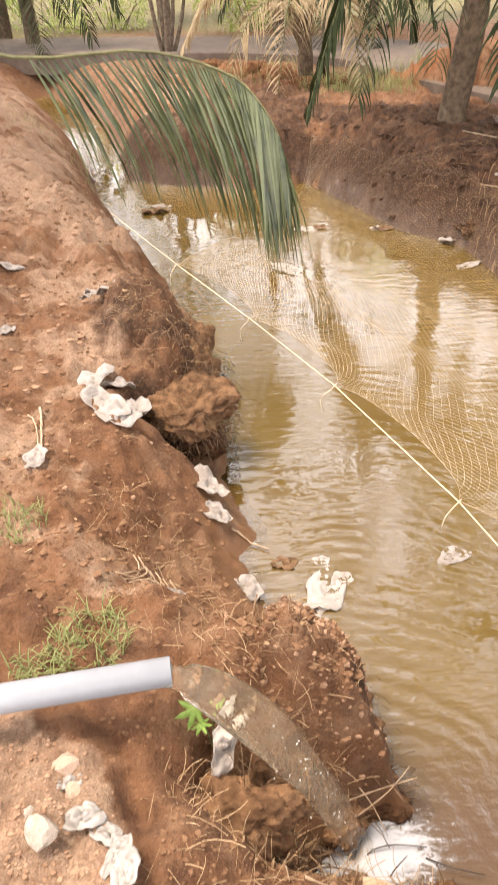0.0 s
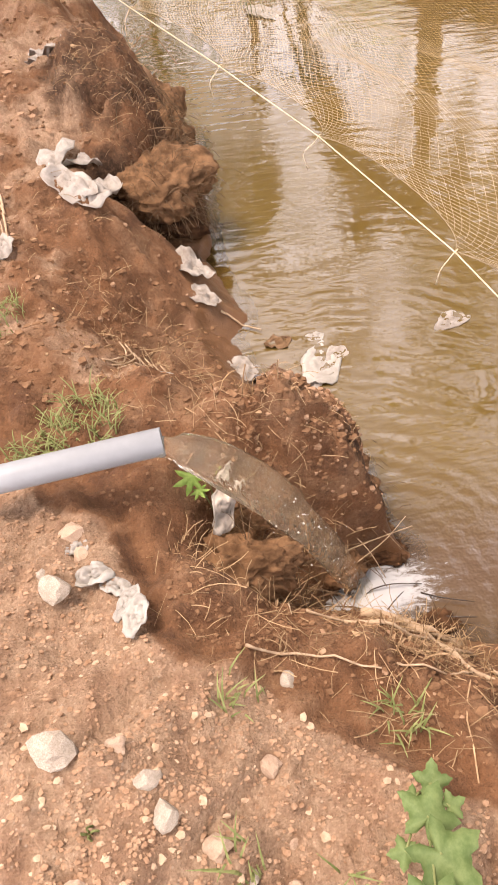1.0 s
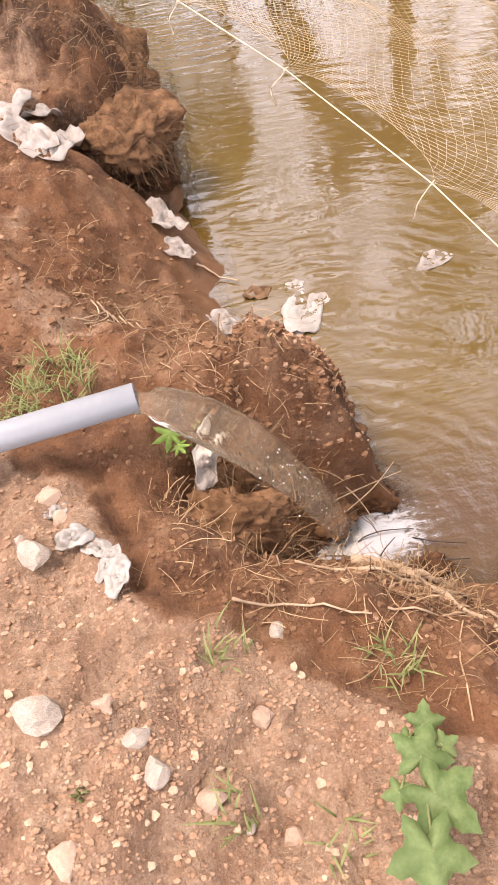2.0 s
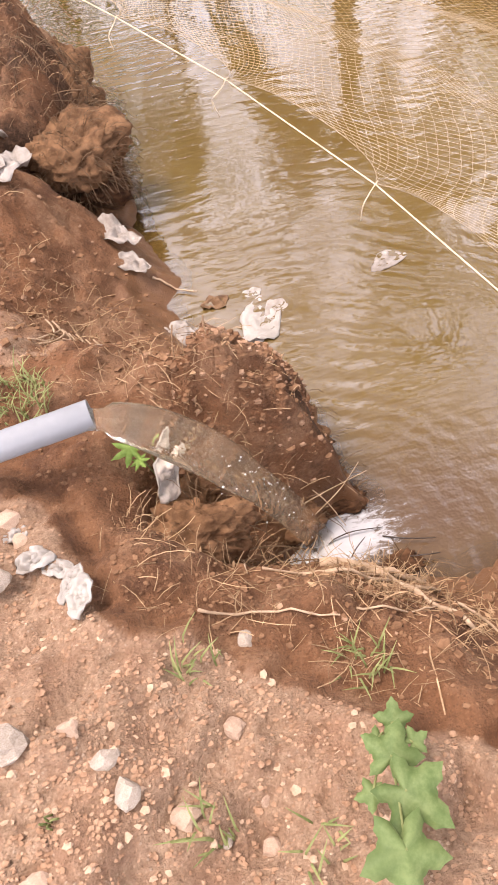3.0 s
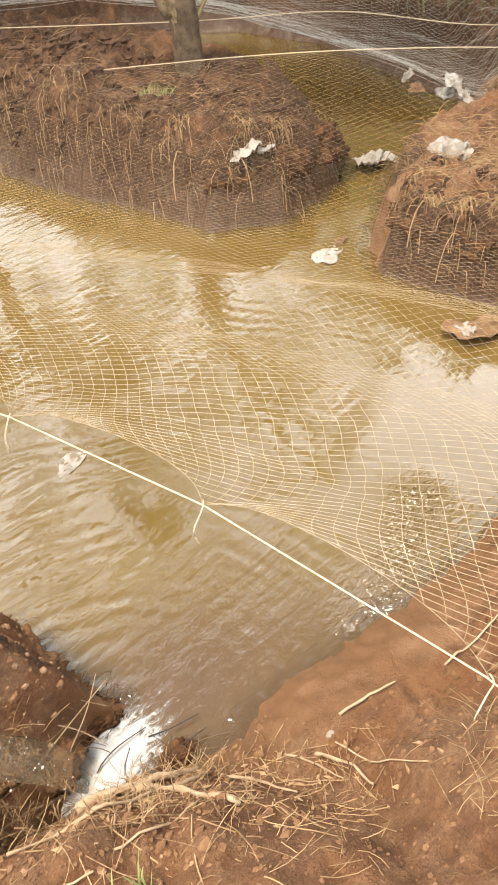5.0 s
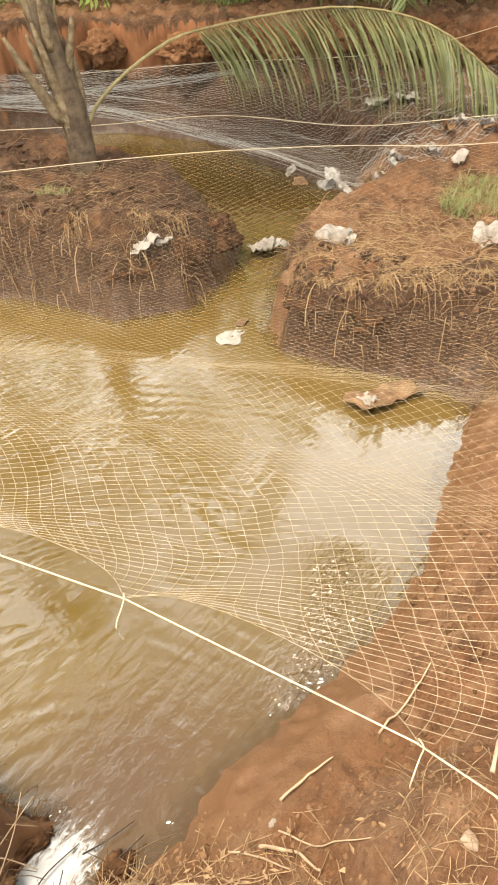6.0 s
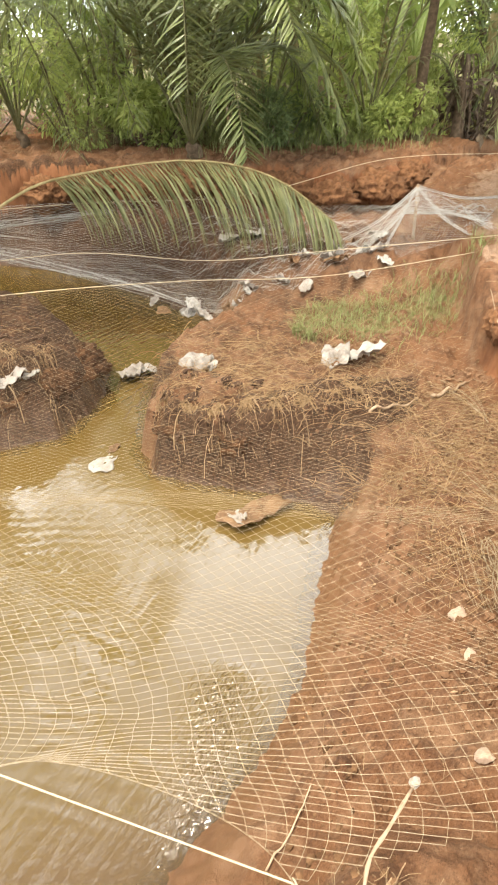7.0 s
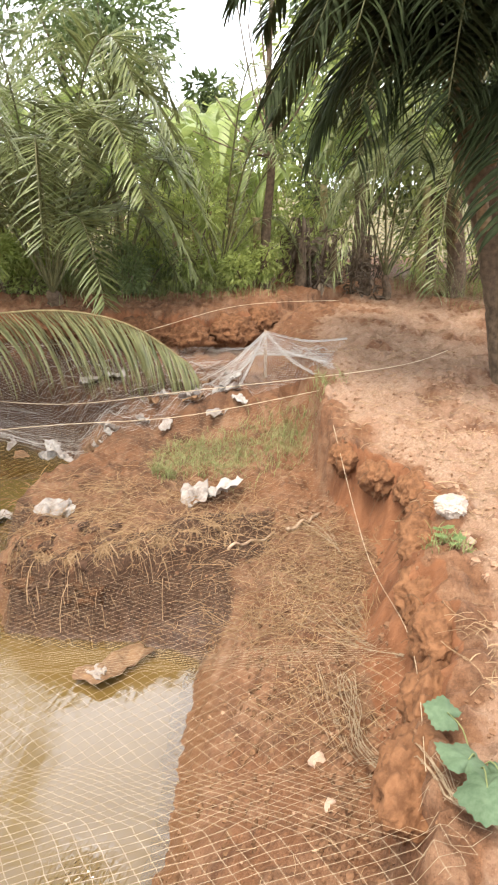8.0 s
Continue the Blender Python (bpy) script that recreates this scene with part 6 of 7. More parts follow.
scatter("hanging_roots", ROOTS, "fibrous roots sticking out of the mound faces", "roots", 1500, 3, MOUND_FACES, root_bit(0.05, 0.24, 0.0020))
scatter("hanging_roots", STRAW, "long pale roots hanging down the channel side of the mounds", "roots", 330, 17, [(2.85, 3.75, 0.25, 0.5), (2.7, 4.3, 0.25, 1.2), (2.55, 4.9, 0.28, 1.5), (2.4, 5.5, 0.28, 1.2), (2.25, 6.1, 0.28, 1), (3.25, 3.3, 0.25, 0.4), (3.35, 1.75, 0.15, 0.4), (3.35, 2.1, 0.15, 0.4), (3.7, 1.4, 0.18, 0.4), (4.05, 1.15, 0.15, 0.4)], fall_bit(0.10, 0.26, 0.0020))
scatter("gravel", CLOD, "small gravel and soil crumbs on the dry bank", "gravel", 13000, 4, [(0.0, 0.0, 0.42, 4), (-0.45, 0.35, 0.35, 1.8), (-0.6, 0.75, 0.25, 0.7), (0.55, -0.3, 0.45, 1.5), (2.6, -0.7, 0.7, 1)], pebble_bit(0.0016, 0.0085), 0.45)
scatter("clods", SOIL_CLOD, "loose clods of earth on the banks", "clods", 4200, 5, [(0.2, 1.35, 0.25, 1.0), (0.0, 1.2, 0.25, 0.6), (-0.8, 2.0, 0.7, 2), (-0.9, 3.4, 0.7, 1.5), (-1.4, 5.0, 0.9, 1), (2.4, 0.2, 0.8, 2), (3.6, 0.5, 0.8, 1.5), (0.6, 0.5, 0.3, 0.8), (4.6, 0.2, 0.6, 1), (6.3, 0.6, 1.0, 1), (5.8, 2.2, 0.8, 1)], pebble_bit(0.003, 0.020))
scatter("clods", SOIL_CLOD, "broken lumps of red soil on the west bank", "clods", 700, 26, [(-0.9, 2.2, 0.5, 1), (-1.1, 3.2, 0.6, 1.2), (-1.4, 4.4, 0.7, 1.2), (-1.9, 5.8, 0.8, 1), (-0.5, 1.6, 0.3, 0.6)], pebble_bit(0.005, 0.024))
scatter("clods", SOIL_CLOD, "crumbs of red soil on the dug slope", "clods", 4200, 25, [(0.25, 0.55, 0.3, 2), (0.0, 0.68, 0.25, 1.4), (0.6, 0.4, 0.35, 1.5), (-0.2, 1.15, 0.3, 1.2), (-0.5, 1.7, 0.45, 1.2), (-0.7, 2.4, 0.5, 1), (0.95, 0.15, 0.3, 1)], pebble_bit(0.002, 0.011))
DARK_CLOD = make_plain("dark earth clods", (0.030, 0.015, 0.009), (0.100, 0.055, 0.032), 40, 0.95, 0.2, 0.7, 0.006, 0.3, 0, True)
scatter("clods", DARK_CLOD, "dark lumps of earth on the mounds along the channel", "clods", 900, 53, [(3.2, 4.4, 0.6, 1), (2.9, 5.2, 0.6, 1.2), (2.6, 6.2, 0.7, 1.2), (2.1, 7.1, 0.7, 1), (1.3, 8.4, 0.8, 0.6), (3.5, 3.7, 0.4, 0.6), (3.6, 2.0, 0.35, 0.6)], pebble_bit(0.012, 0.075))
scatter("clods", BROWN_EARTH, "damp brown crumbs on the slope above the shore", "clods", 750, 73, [(2.1, 0.42, 0.16, 0.7), (2.45, 0.38, 0.18, 1), (2.95, 0.36, 0.22, 1.2), (3.3, 0.45, 0.25, 1), (2.3, 0.05, 0.25, 1), (2.8, 0.08, 0.25, 1), (1.7, 0.2, 0.2, 0.6), (1.35, 0.1, 0.2, 0.6)], pebble_bit(0.003, 0.026))
scatter("gravel", PALE_GRIT, "pale angular grit bedded in the dry bank", "gravel", 480, 42, [(0.0, 0.0, 0.40, 4), (-0.4, 0.3, 0.3, 1.5), (0.45, -0.2, 0.35, 1.2)], pebble_bit(0.0035, 0.013), 0.35)
scatter("clods", SOIL_CLOD, "coarse crumbs of earth on the lump by the splash", "clods", 420, 43, [(0.2, 1.3, 0.2, 2), (0.05, 1.15, 0.2, 1.5), (0.3, 1.12, 0.12, 1)], pebble_bit(0.004, 0.017))
scatter("gravel", CLOD, "pale pebbles on the earth lumps", "gravel", 560, 15, [(0.2, 1.4, 0.2, 3.5), (0.05, 1.25, 0.2, 1), (0.3, 1.15, 0.14, 0.7), (0.35, 0.5, 0.25, 0.3), (2.5, 0.1, 0.6, 0.4), (-0.8, 2.2, 0.6, 0.4)], pebble_bit(0.005, 0.016))
scatter("gravel", CLOD, "pale lumps of dry soil strewn on the upper bank", "gravel", 2600, 16, [(3.4, -0.7, 0.6, 1), (4.6, -0.5, 0.8, 1.5), (6.0, 0.1, 1.0, 1.5), (7.6, 0.7, 1.2, 1.2), (-1.5, 3.2, 0.7, 0.8), (-1.9, 4.8, 0.8, 0.6)], pebble_bit(0.006, 0.035), 0.3)
scatter("dry_straw", STRAW, "short dead stalks and leaf bits on the upper bank", "straw", 1500, 51, [(4.2, -0.6, 0.6, 1), (5.4, -0.3, 0.9, 1.5), (6.8, 0.3, 1.0, 1.4), (8.2, 0.9, 1.2, 1), (2.8, -0.8, 0.4, 0.8), (7.4, 1.4, 0.6, 0.8)], straw_bit(0.03, 0.16, 0.0022, 0.02))
scatter("clods", SOIL_CLOD, "crumbled red soil along the foot of the bank edge", "clods", 1100, 52, [(2.6, -0.1, 0.2, 1), (3.1, 0.1, 0.22, 1), (3.6, 0.28, 0.22, 1), (4.1, 0.28, 0.22, 1), (4.7, 0.6, 0.25, 1), (2.2, -0.15, 0.2, 1)], pebble_bit(0.006, 0.032))
scatter("grass", GRASS, "sparse green grass growing in tufts on the banks", "grass", 2300, 6, [(-0.51, 1.22, 0.13, 1.2), (-0.62, 1.15, 0.10, 0.7), (-0.07, 0.35, 0.05, 0.15), (0.27, 0.30, 0.06, 0.22), (-0.92, 1.8, 0.14, 1), (-2.1, 8.3, 0.5, 1.2), (5.3, 1.75, 0.45, 6), (5.7, 1.25, 0.4, 4), (3.5, -0.32, 0.12, 0.8), (3.15, 4.4, 0.15, 0.8), (-0.08, 0.05, 0.04, 0.12), (-0.62, 0.42, 0.06, 0.2), (0.10, -0.02, 0.05, 0.12)], grass_bit(0.04, 0.12))
scatter("grass", GRASS, "fresh green and yellowish grass between the mound and the cliff", "grass", 750, 28, [(5.25, 1.8, 0.4, 2), (5.75, 1.25, 0.4, 2), (6.1, 1.05, 0.3, 1), (4.75, 1.88, 0.10, 1.3), (5.0, 1.35, 0.3, 0.6)], grass_bit(0.08, 0.22))
scatter("grass", GRASS, "rough grass beside the road and on the far ground", "grass", 4000, 7, [(1.8, 10.6, 0.9, 3), (0.3, 12.0, 1.0, 1), (-6, 20, 4, 2), (2, 18, 3, 2), (8.6, 4.9, 1.2, 2), (9.6, 3.6, 1.2, 2), (11.5, -1.0, 1.5, 1)], grass_bit(0.12, 0.4))
scatter("grass", GRASS, "tall rank grass and weeds along the top of the red bank", "grass", 2600, 18, [(8.3, 5.6, 0.5, 1), (8.7, 4.9, 0.5, 1), (9.1, 4.2, 0.5, 1), (9.5, 3.6, 0.4, 0.7), (7.9, 6.6, 0.6, 1), (11.9, 0.4, 0.8, 0.8), (11.9, -0.8, 0.8, 0.8)], grass_bit(0.25, 0.8))


def build_stick(points, radius, label="bleached dry stick lying on the slope", lift=0.012):
    pts = glide(points, 12)
    ground = spread([(p.x, p.y) for p in pts])
    s = Sheet()
    rnd = random.Random(int(points[0][0] * 1000))
    s.tube([Vector((g.x, g.y, max(g.z, 0.0) + lift + radius + 0.25 * radius * rnd.uniform(-1, 1))) for g in ground], [radius * (1.1 - 0.5 * k / 11) * rnd.uniform(0.85, 1.15) for k in range(12)], 6)
    return put("stick", s.mesh("stick", DRY_WOOD), label=label, category="stick", group="sticks on the slope")


DRY_WOOD = make_plain("bleached wood", (0.27, 0.178, 0.110), (0.46, 0.335, 0.225), 30, 0.85, 0.2, 0.6, 0.003, 0.3)
for a, b, c, r in [((0.26, 0.655), (0.42, 0.630), (0.58, 0.605), 0.0135), ((0.40, 0.62), (0.49, 0.53), (0.58, 0.36), 0.0105), ((0.20, 0.60), (0.34, 0.57), (0.47, 0.565), 0.006), ((0.44, 0.585), (0.52, 0.56), (0.61, 0.56), 0.007), ((0.62, 0.50), (0.68, 0.44), (0.74, 0.33), 0.005), ((0.86, 0.38), (0.90, 0.30), (0.90, 0.20), 0.006), ((0.10, 0.62), (0.28, 0.60), (0.46, 0.60), 0.0035), ((0.04, 0.80), (0.05, 0.7), (0.06, 0.60), 0.003), ((-0.05, 0.46), (0.10, 0.45), (0.25, 0.41), 0.0035),
                   ((0.30, 0.44), (0.42, 0.42), (0.52, 0.44), 0.003), ((0.50, 0.52), (0.56, 0.44), (0.60, 0.35), 0.003), ((0.80, 0.45), (0.84, 0.36), (0.86, 0.27), 0.004), ((0.92, 0.36), (0.95, 0.24), (1.0, 0.12), 0.003), ((4.2, 0.7), (4.4, 0.64), (4.62, 0.58), 0.013), ((3.9, 1.0), (4.1, 0.9), (4.25, 0.80), 0.010), ((1.0, 0.42), (1.1, 0.40), (1.2, 0.37), 0.005),
                   ((-1.0, 2.62), (-0.95, 2.45), (-0.92, 2.28), 0.006), ((-1.06, 2.6), (-0.98, 2.46), (-0.94, 2.32), 0.004), ((-0.10, 2.30), (0.0, 2.26), (0.08, 2.22), 0.005), ((1.35, 0.30), (1.5, 0.28), (1.62, 0.28), 0.004)]:
    build_stick([(*a, 0), (*b, 0), (*c, 0)], r)


def build_twig(points, radius, mat, label):
    s = Sheet()
    s.tube(glide(points, 10), [radius * (1.1 - 0.06 * k) for k in range(10)], 5)
    return put("twig", s.mesh("twig", mat), label=label, category="twig", group="twigs round the splash")


for pts, r in [([(0.24, 0.96, 0.15), (0.38, 1.0, 0.155), (0.52, 1.03, 0.17)], 0.0030), ([(0.29, 1.03, 0.20), (0.36, 0.97, 0.13), (0.41, 0.90, 0.05)], 0.0026), ([(0.28, 0.93, 0.09), (0.41, 0.99, 0.15), (0.50, 1.06, 0.19)], 0.0024), ([(0.30, 1.09, 0.22), (0.38, 1.06, 0.19), (0.48, 0.98, 0.10)], 0.0020)]:
    build_twig(pts, r, DRY_WOOD, "pale thin twig caught on the lump by the splash")
WET_WOOD = make_plain("dark wet wood", (0.020, 0.013, 0.009), (0.060, 0.040, 0.028), 30, 0.4, 0.4, 0.5, 0.002)
for pts, r in [([(0.33, 0.87, 0.005), (0.42, 0.885, 0.02), (0.54, 0.88, 0.008)], 0.0028), ([(0.40, 0.80, -0.01), (0.42, 0.81, 0.045), (0.46, 0.84, 0.055)], 0.0026), ([(0.53, 0.85, 0.0), (0.60, 0.81, 0.03), (0.70, 0.79, 0.02)], 0.0030), ([(0.56, 0.76, 0.0), (0.63, 0.735, 0.04), (0.69, 0.73, 0.035)], 0.0034)]:
    build_twig(pts, r, WET_WOOD, "dark wet twig sticking out of the foam")


# ---- small green plants ----
def lobed_leaf(size, lobes, depth, seed, mat, cup=0.12):
    s = Sheet()
    rings, n = 4, lobes * 8
    s.v.append(Vector((0, 0, 0)))
    for j in range(1, rings + 1):
        for i in range(n):
            a = 2 * math.pi * i / n
            gap = 1 - depth * abs(math.sin(a * lobes / 2)) ** 1.7
            notch = 1 - 0.55 * math.exp(-((a - math.pi) / 0.28) ** 2)
            teeth = 1 + 0.05 * math.cos(i * math.pi) * (j == rings)
            r = size * 0.5 * (j / rings) * (1 - (1 - gap) * (j / rings)) * notch * teeth * (1 + 0.18 * math.cos(a))
            s.v.append(Vector((math.cos(a) * r, math.sin(a) * r, -cup * size * (j / rings) ** 2 + 0.018 * size * math.cos(a * lobes) * (j / rings))))
    for i in range(n):
        s.f.append((0, 1 + i, 1 + (i + 1) % n))
        for j in range(rings - 1):
            a, b = 1 + j * n + i, 1 + j * n + (i + 1) % n
            s.f.append((a, a + n, b + n, b))
    return s.mesh("leaf", mat)


def build_plant(name, foot, leaves, label, lobes=5, depth=0.5, seed=0, mat=GREEN_LEAF):
    """leaves: place, size and turn of each blade; each has a stalk from the foot."""
    rnd = random.Random(seed)
    plant = holder(name, pose(0, 0, 0), label, "plant")
    foot = Vector(foot)
    for k, (x, y, z, size, turn) in enumerate(leaves):
        tip = Vector((x, y, z))
        stalk = Sheet()
        stalk.tube(glide([foot - Vector((0, 0, 0.02)), foot.lerp(tip, 0.5) + Vector((0, 0, 0.04)), tip], 7), 0.0022, 5)
        st = put("stalk", stalk.mesh("stalk", GRASS), plant)
        put("leaf", lobed_leaf(size, lobes, depth, seed + k, mat), st, at=Matrix.Translation(tip) @ pose(0, 0, 0, rnd.uniform(-16, 16), rnd.uniform(-16, 16), turn))
    return plant


gz = height(0.26, 0.12)
build_plant("castor_plant", (0.26, 0.14, gz), [(0.222, -0.045, 1.03, 0.14, -95), (0.250, 0.03, 1.00, 0.135, -50), (0.245, 0.085, 0.97, 0.105, 60), (0.20, 0.04, 0.95, 0.055, 180), (0.27, 0.14, 0.93, 0.07, 80), (0.235, 0.12, 0.92, 0.05, 150), (0.29, 0.10, 0.95, 0.05, 20)], "young castor plant with lobed green leaves on the slope", 5, 0.42, 1)
build_plant("pumpkin_plant", (2.15, -0.5, height(2.15, -0.5)), [(2.09, -0.47, 1.07, 0.19, 0), (2.30, -0.40, 1.03, 0.13, 90), (1.98, -0.52, 1.10, 0.17, 180), (2.08, -0.56, 1.06, 0.14, 250)], "creeping plant with broad soft green leaves at the bank edge", 5, 0.18, 2, SOFT_LEAF)
build_plant("seedling", (-0.13, 0.97, height(-0.13, 0.97)), [(-0.175, 0.985, 0.715, 0.10, 200), (-0.13, 1.0, 0.70, 0.07, 40), (-0.16, 0.95, 0.70, 0.06, -60)], "bright green seedling below the pipe mouth", 7, 0.6, 3, BRIGHT_LEAF)
build_plant("seedling", (-0.34, 0.11, height(-0.34, 0.11)), [(-0.335, 0.125, 0.935, 0.036, 60), (-0.355, 0.11, 0.93, 0.034, 180), (-0.33, 0.095, 0.93, 0.036, 300), (-0.315, 0.115, 0.925, 0.022, 0)], "small clover-like seedling among the gravel", 3, 0.1, 4)
build_plant("weed", (3.5, -0.30, height(3.5, -0.30)), [(3.46, -0.28, 1.05, 0.07, 0), (3.53, -0.31, 1.07, 0.07, 90), (3.50, -0.36, 1.04, 0.07, 200), (3.44, -0.34, 1.03, 0.06, 300), (3.56, -0.26, 1.03, 0.06, 40)], "low green weed on the bank edge", 5, 0.3, 5)


# ---- the second net over the far pool ----
def build_far_net():
    """A whitish net that sags between cords over the far pool and lies in folds on the bank."""
    near = [(3.75, 6.3, 0.82), (4.39, 5.12, 0.76), (4.79, 3.6, 0.55), (5.25, 3.0, 0.27), (5.59, 2.42, 0.46), (6.1, 2.05, 0.68), (6.7, 1.73, 1.16), (6.5, 0.95, 1.0)]
    far = [(4.4, 7.6, 0.80), (5.6, 6.4, 0.80), (6.4, 5.2, 0.85), (6.9, 4.2, 0.9), (7.2, 3.4, 0.75), (7.35, 2.7, 0.85), (7.3, 2.1, 0.95), (7.2, 1.2, 1.02)]
    nu, nv = 90, 170
    iu, iv = np.meshgrid(np.arange(nu + 1), np.arange(nv + 1))
    u, v = (iu / nu).ravel(), (iv / nv).ravel()
    a, b = curve_at(near, v), curve_at(far, v)
    p = a * (1 - u[:, None]) + b * u[:, None]
    p[:, 2] -= 0.30 * np.sin(math.pi * u) * np.sin(math.pi * v)
    p += 0.05 * np.stack([fbm(u * 9, v * 14, k) for k in (61, 63, 67)], -1)
    p[:, 2] = np.maximum(p[:, 2], np.maximum(land(p[:, 0], p[:, 1])[0], 0) + 0.02)
    P = p.reshape(nv + 1, nu + 1, 3)
    net = put("cover_net", mesh_of("cover_net", *knit(P, 0.0009), NET_WHITE, False), label="whitish nylon net sagging in folds over the far pool", category="net")
    rnd = random.Random(12)
    for name, line, count, loose in (("gathered_edge", near, 7, 0.025), ("gathered_edge", [(2.6, 7.2, 0.86), (3.9, 6.25, 0.84), (4.9, 5.4, 0.86), (5.7, 4.6, 0.92)], 18, 0.03)):
        s = Sheet()
        for k in range(count):
            off = Vector((rnd.gauss(0, loose), rnd.gauss(0, loose), rnd.gauss(0, loose * 0.5)))
            s.tube([q + off + Vector((0, 0, 0.02 * math.sin(k + j * 0.5))) for j, q in enumerate(glide(line, 34))], 0.0013, 3)
        put(name, s.mesh(name, NET_WHITE), net, "white net bunched into a thick fold")
    # the corner that is propped up like a tent
    peak, corners = np.array((6.78, 1.75, 1.22)), [np.array(q) for q in ((6.50, 2.35, 0.70), (6.20, 1.90, 0.62), (6.42, 1.12, 0.92), (7.45, 1.05, 1.06))]
    for a, b in zip(corners, corners[1:]):
        n = 34
        k, m = np.meshgrid(np.arange(n + 1) / n, np.arange(n + 1) / n)
        k, m = k.ravel()[:, None], m.ravel()[:, None]
        q = peak + (a * (1 - m) + b * m - peak) * k
        q[:, 2] -= 0.10 * (np.sin(math.pi * k) * (0.5 + np.sin(math.pi * m)))[:, 0] * 0.8
        q[:, 2] = np.maximum(q[:, 2], land(q[:, 0], q[:, 1])[0] + 0.015)
        put("raised_corner", mesh_of("raised_corner", *knit(q.reshape(n + 1, n + 1, 3), 0.0007), NET_WHITE, False), net, "net drawn up to a peak over a stake")
    for q in corners:
        s = Sheet()
        for k in range(5):
            off = Vector((rnd.gauss(0, 0.008), rnd.gauss(0, 0.008), rnd.gauss(0, 0.006)))
            s.tube([p + off for p in glide([tuple(peak), tuple((peak + q) / 2 - np.array((0, 0, 0.05))), tuple(q + np.array((0, 0, 0.02)))], 12)], 0.0022, 4)
        put("gathered_edge", s.mesh("gathered_edge", NET_WHITE), net, "white net bunched along the tent's ridge")


build_far_net()
build_cord("net_rope", [(2.2, 6.9, 0.82), (3.70, 4.8, 0.86), (4.75, 4.1, 0.80), (5.25, 3.1, 0.74), (5.8, 2.25, 0.80), (6.6, 0.5, 1.02), (7.6, 0.0, 1.02)], 0.0032, "taut pale cord over the far pool")
build_cord("net_rope", [(4.3, 6.3, 0.95), (5.6, 5.0, 0.97), (6.6, 3.5, 1.02), (8.2, 2.6, 1.2), (9.5, 1.6, 1.15)], 0.003, "pale cord along the red bank")
fold = glide([(4.95, 3.35, 0.42), (5.2, 3.0, 0.30), (5.6, 2.65, 0.38), (6.1, 2.25, 0.62), (6.45, 1.95, 0.85)], 26)
for k, p in enumerate(fold):
    x, y = p.x + 0.16 * math.sin(k * 2.4), p.y + 0.16 * math.cos(k * 3.7)
    crumpled("dry_leaf", (x, y, max(p.z - 0.03, max(height(x, y), 0) + 0.03)), 0.12 + 0.08 * abs(math.sin(k * 1.7)), (PALE_LEAF, WHITE_BAG, BROWN_LEAF, PALE_LEAF)[k % 4], "pale dry leaf caught in the sagging fold of the net", "leaf", 700 + k, turn=67 * k, tilt=25, ratio=0.55, fold=0.35, group="leaves caught in the far net")
# the post under the far net's peak
peg = Sheet()
peg.tube([(6.80, 1.74, height(6.80, 1.74) - 0.1), (6.78, 1.75, 1.24)], [0.018, 0.014], 7)
put("net_post", peg.mesh("net_post", DRY_WOOD), label="short wooden stake that props up the net", category="stake")


def build_stalk():
    """The pale dry stalk with a knobbly head that lies tangled in the net's corner."""
    s = Sheet()
    line = glide([(1.18, -0.05, 0.80), (1.27, -0.03, 0.80), (1.36, -0.045, 0.81), (1.49, -0.06, 0.80)], 12)
    s.tube(line, [0.0045 + 0.0015 * (k % 3 == 0) for k in range(12)], 7)
    stalk = put("dry_stalk", s.mesh("dry_stalk", DRY_WOOD), label="pale dry stalk with a knobbly head caught in the net", category="stalk")
    head = put("head", stone_mesh("head", 91, WHITE_STONE, 0.25), stalk, "chalky knob", at=pose(1.505, -0.06, 0.805))
    head.scale = (0.036, 0.032, 0.045)


build_stalk()


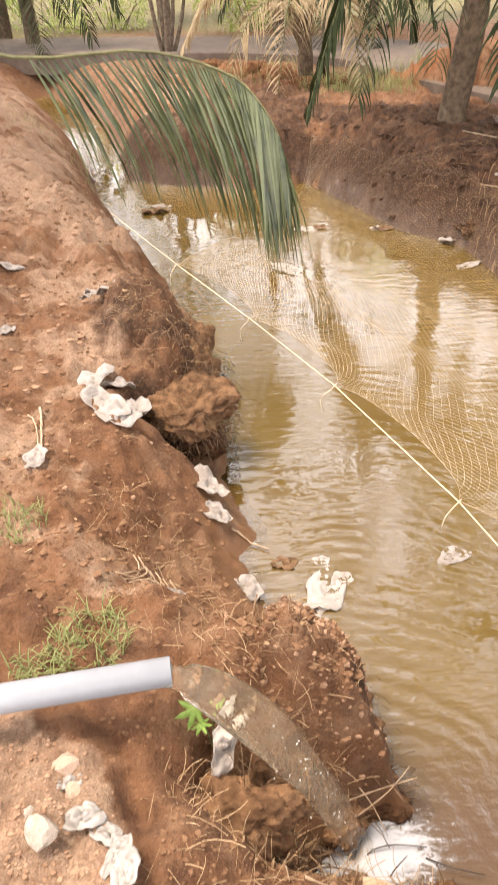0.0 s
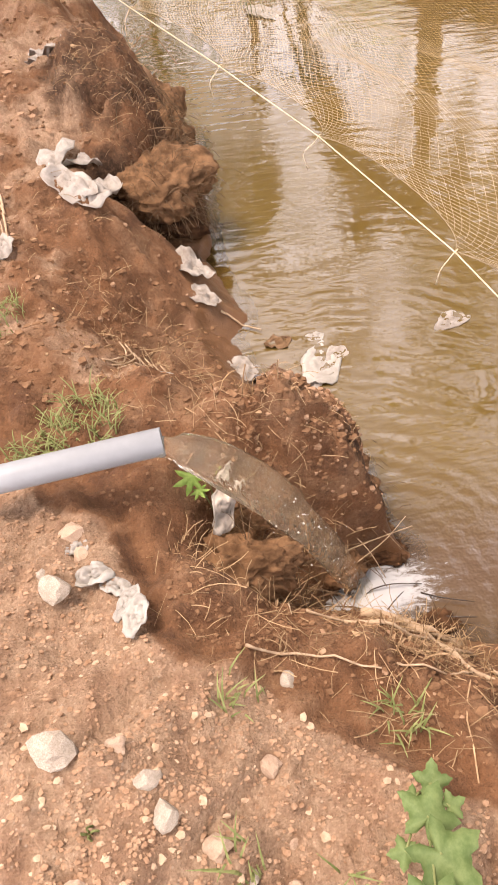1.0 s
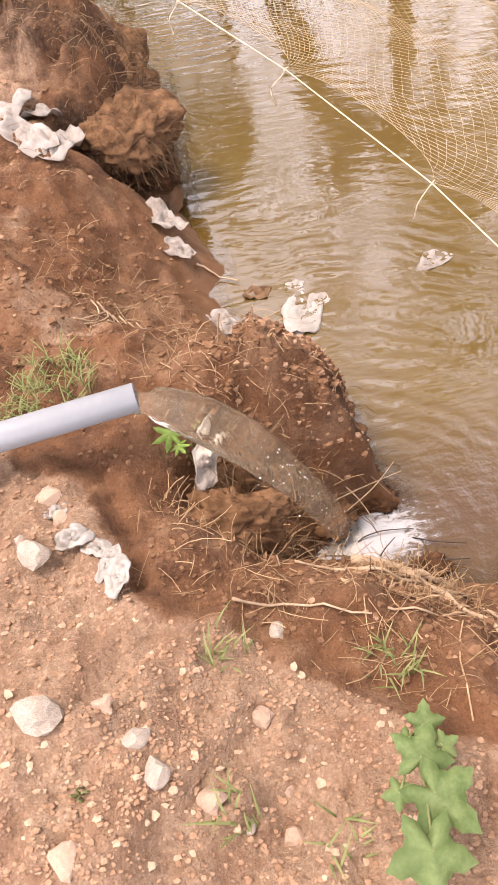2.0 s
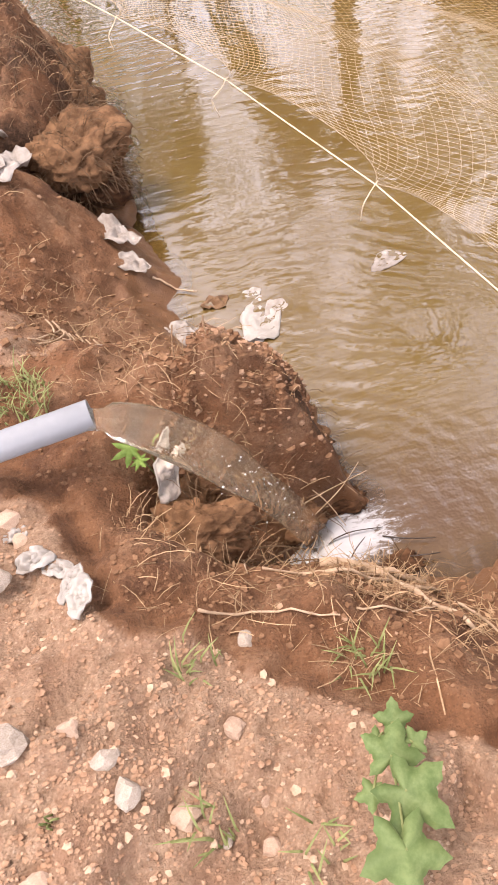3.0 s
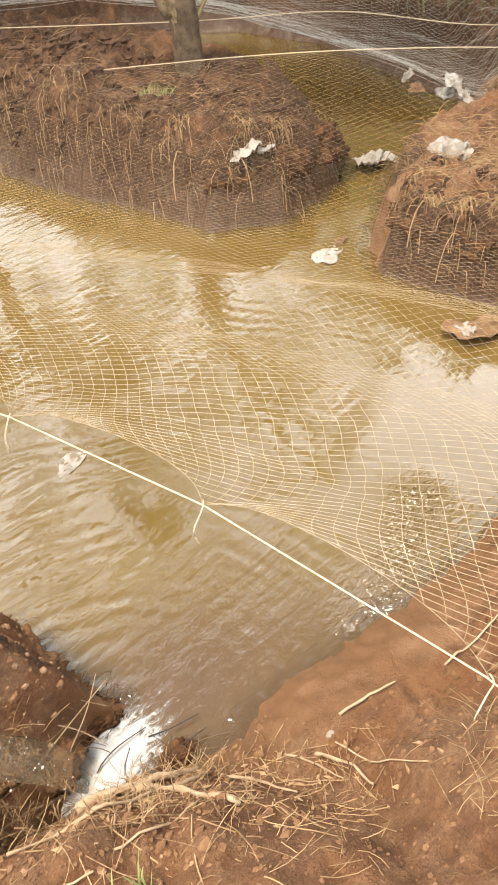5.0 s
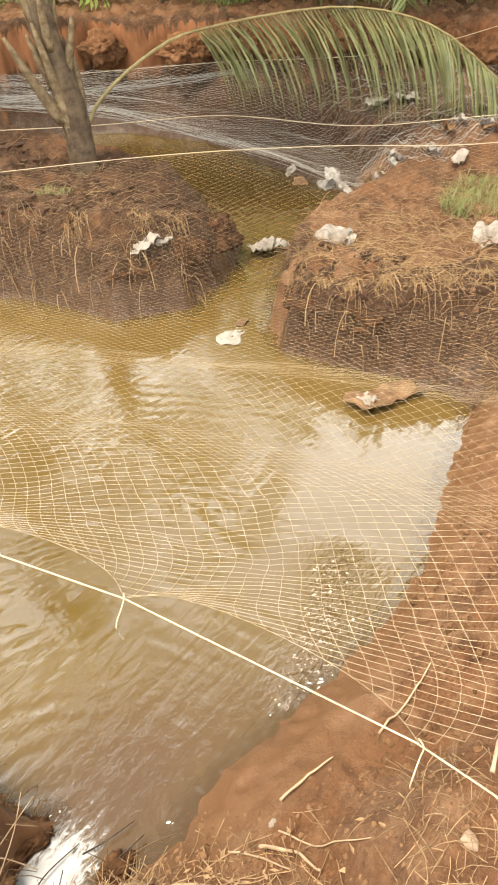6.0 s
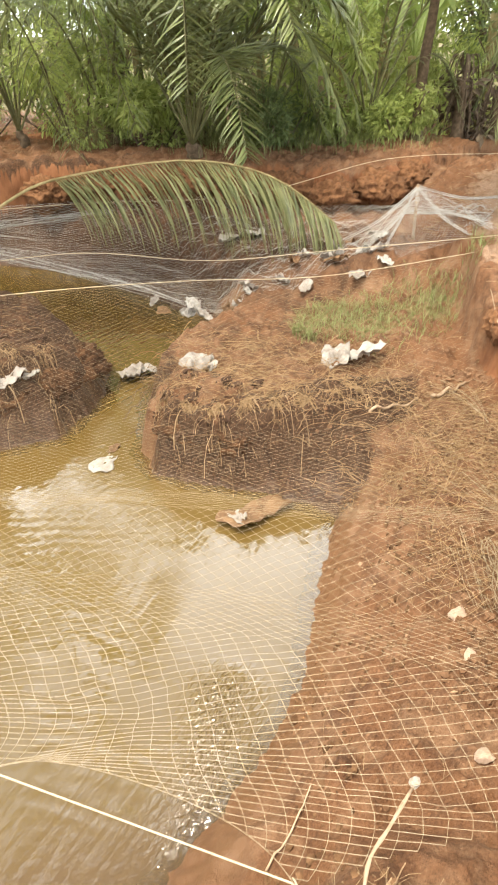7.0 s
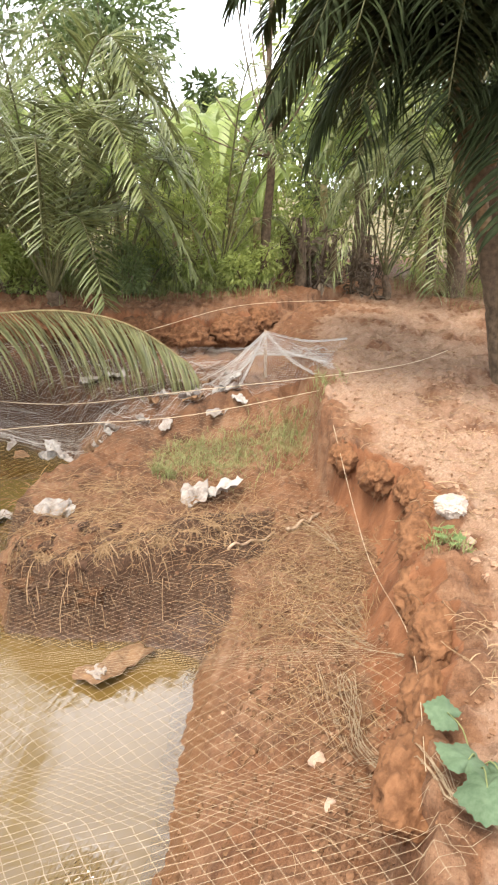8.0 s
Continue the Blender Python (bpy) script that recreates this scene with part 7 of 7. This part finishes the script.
def build_stake(foot, top, radius):
    s = Sheet()
    s.tube(glide([foot, (Vector(foot) + Vector(top)) / 2 + Vector((0.01, 0.02, 0)), top], 7), [radius * (1.1 - 0.03 * k) for k in range(7)], 8)
    return put("stake", s.mesh("stake", DRY_WOOD), label="weathered wooden stake behind the red bank", category="stake", group="stakes behind the red bank")


build_stake((9.3, 3.95, height(9.3, 3.95) - 0.1), (9.32, 3.98, 1.95), 0.05)
build_stake((9.45, 3.55, height(9.45, 3.55) - 0.1), (9.55, 4.0, 1.75), 0.055)


def build_gather(points, strands, width, seed):
    """Net hem drawn together into a slack bundle of strands."""
    rnd = random.Random(seed)
    s = Sheet()
    for k in range(strands):
        shift = Vector((rnd.uniform(-1, 1), rnd.uniform(-1, 1), 0)) * width
        line = [Vector(p) + shift * (1 - j / (len(points) - 1)) ** 1.3 + Vector((rnd.uniform(-1, 1), rnd.uniform(-1, 1), rnd.uniform(-0.3, 0.8))) * 0.007 for j, p in enumerate(points)]
        s.tube(glide(line, 14), 0.0011, 3, False)
    return put("gathered_net", s.mesh("gathered_net", NET), label="slack edge of the tan net gathered into a bundle", category="net", group="gathered edges of the near net")


for points, strands, width, seed in [([(2.92, 0.06), (2.66, -0.08), (2.45, -0.19), (2.20, -0.35), (2.02, -0.45), (1.97, -0.58)], 14, 0.13, 81), ([(3.40, 0.24), (3.22, 0.02), (3.02, -0.20)], 12, 0.15, 82), ([(4.5, 0.75), (4.3, 0.50), (4.14, 0.33)], 9, 0.15, 83)]:
    build_gather([p + Vector((0, 0, 0.03)) for p in spread(points)], strands, width, seed)


def build_bundle():
    """A handful of bent straw stalks that slid down the bank together."""
    rnd = random.Random(44)
    bundle = holder("straw_bundle", pose(0, 0, 0), "bundle of bent dry straw stalks on the west slope", "straw")
    for k in range(11):
        x, y = -0.47 + 0.014 * k, 1.78 + rnd.uniform(-0.02, 0.02)
        line = spread([(x, y), (x + 0.03, y - 0.06), (x + 0.02 + rnd.uniform(-0.02, 0.02), y - 0.13), (x - 0.03, y - 0.17)])
        s = Sheet()
        s.tube(glide([p + Vector((0, 0, 0.012 + 0.012 * math.sin(j * 1.2))) for j, p in enumerate(line)], 9), 0.0032, 5)
        put("stalk", s.mesh("stalk", DRY_WOOD), bundle)


build_bundle()
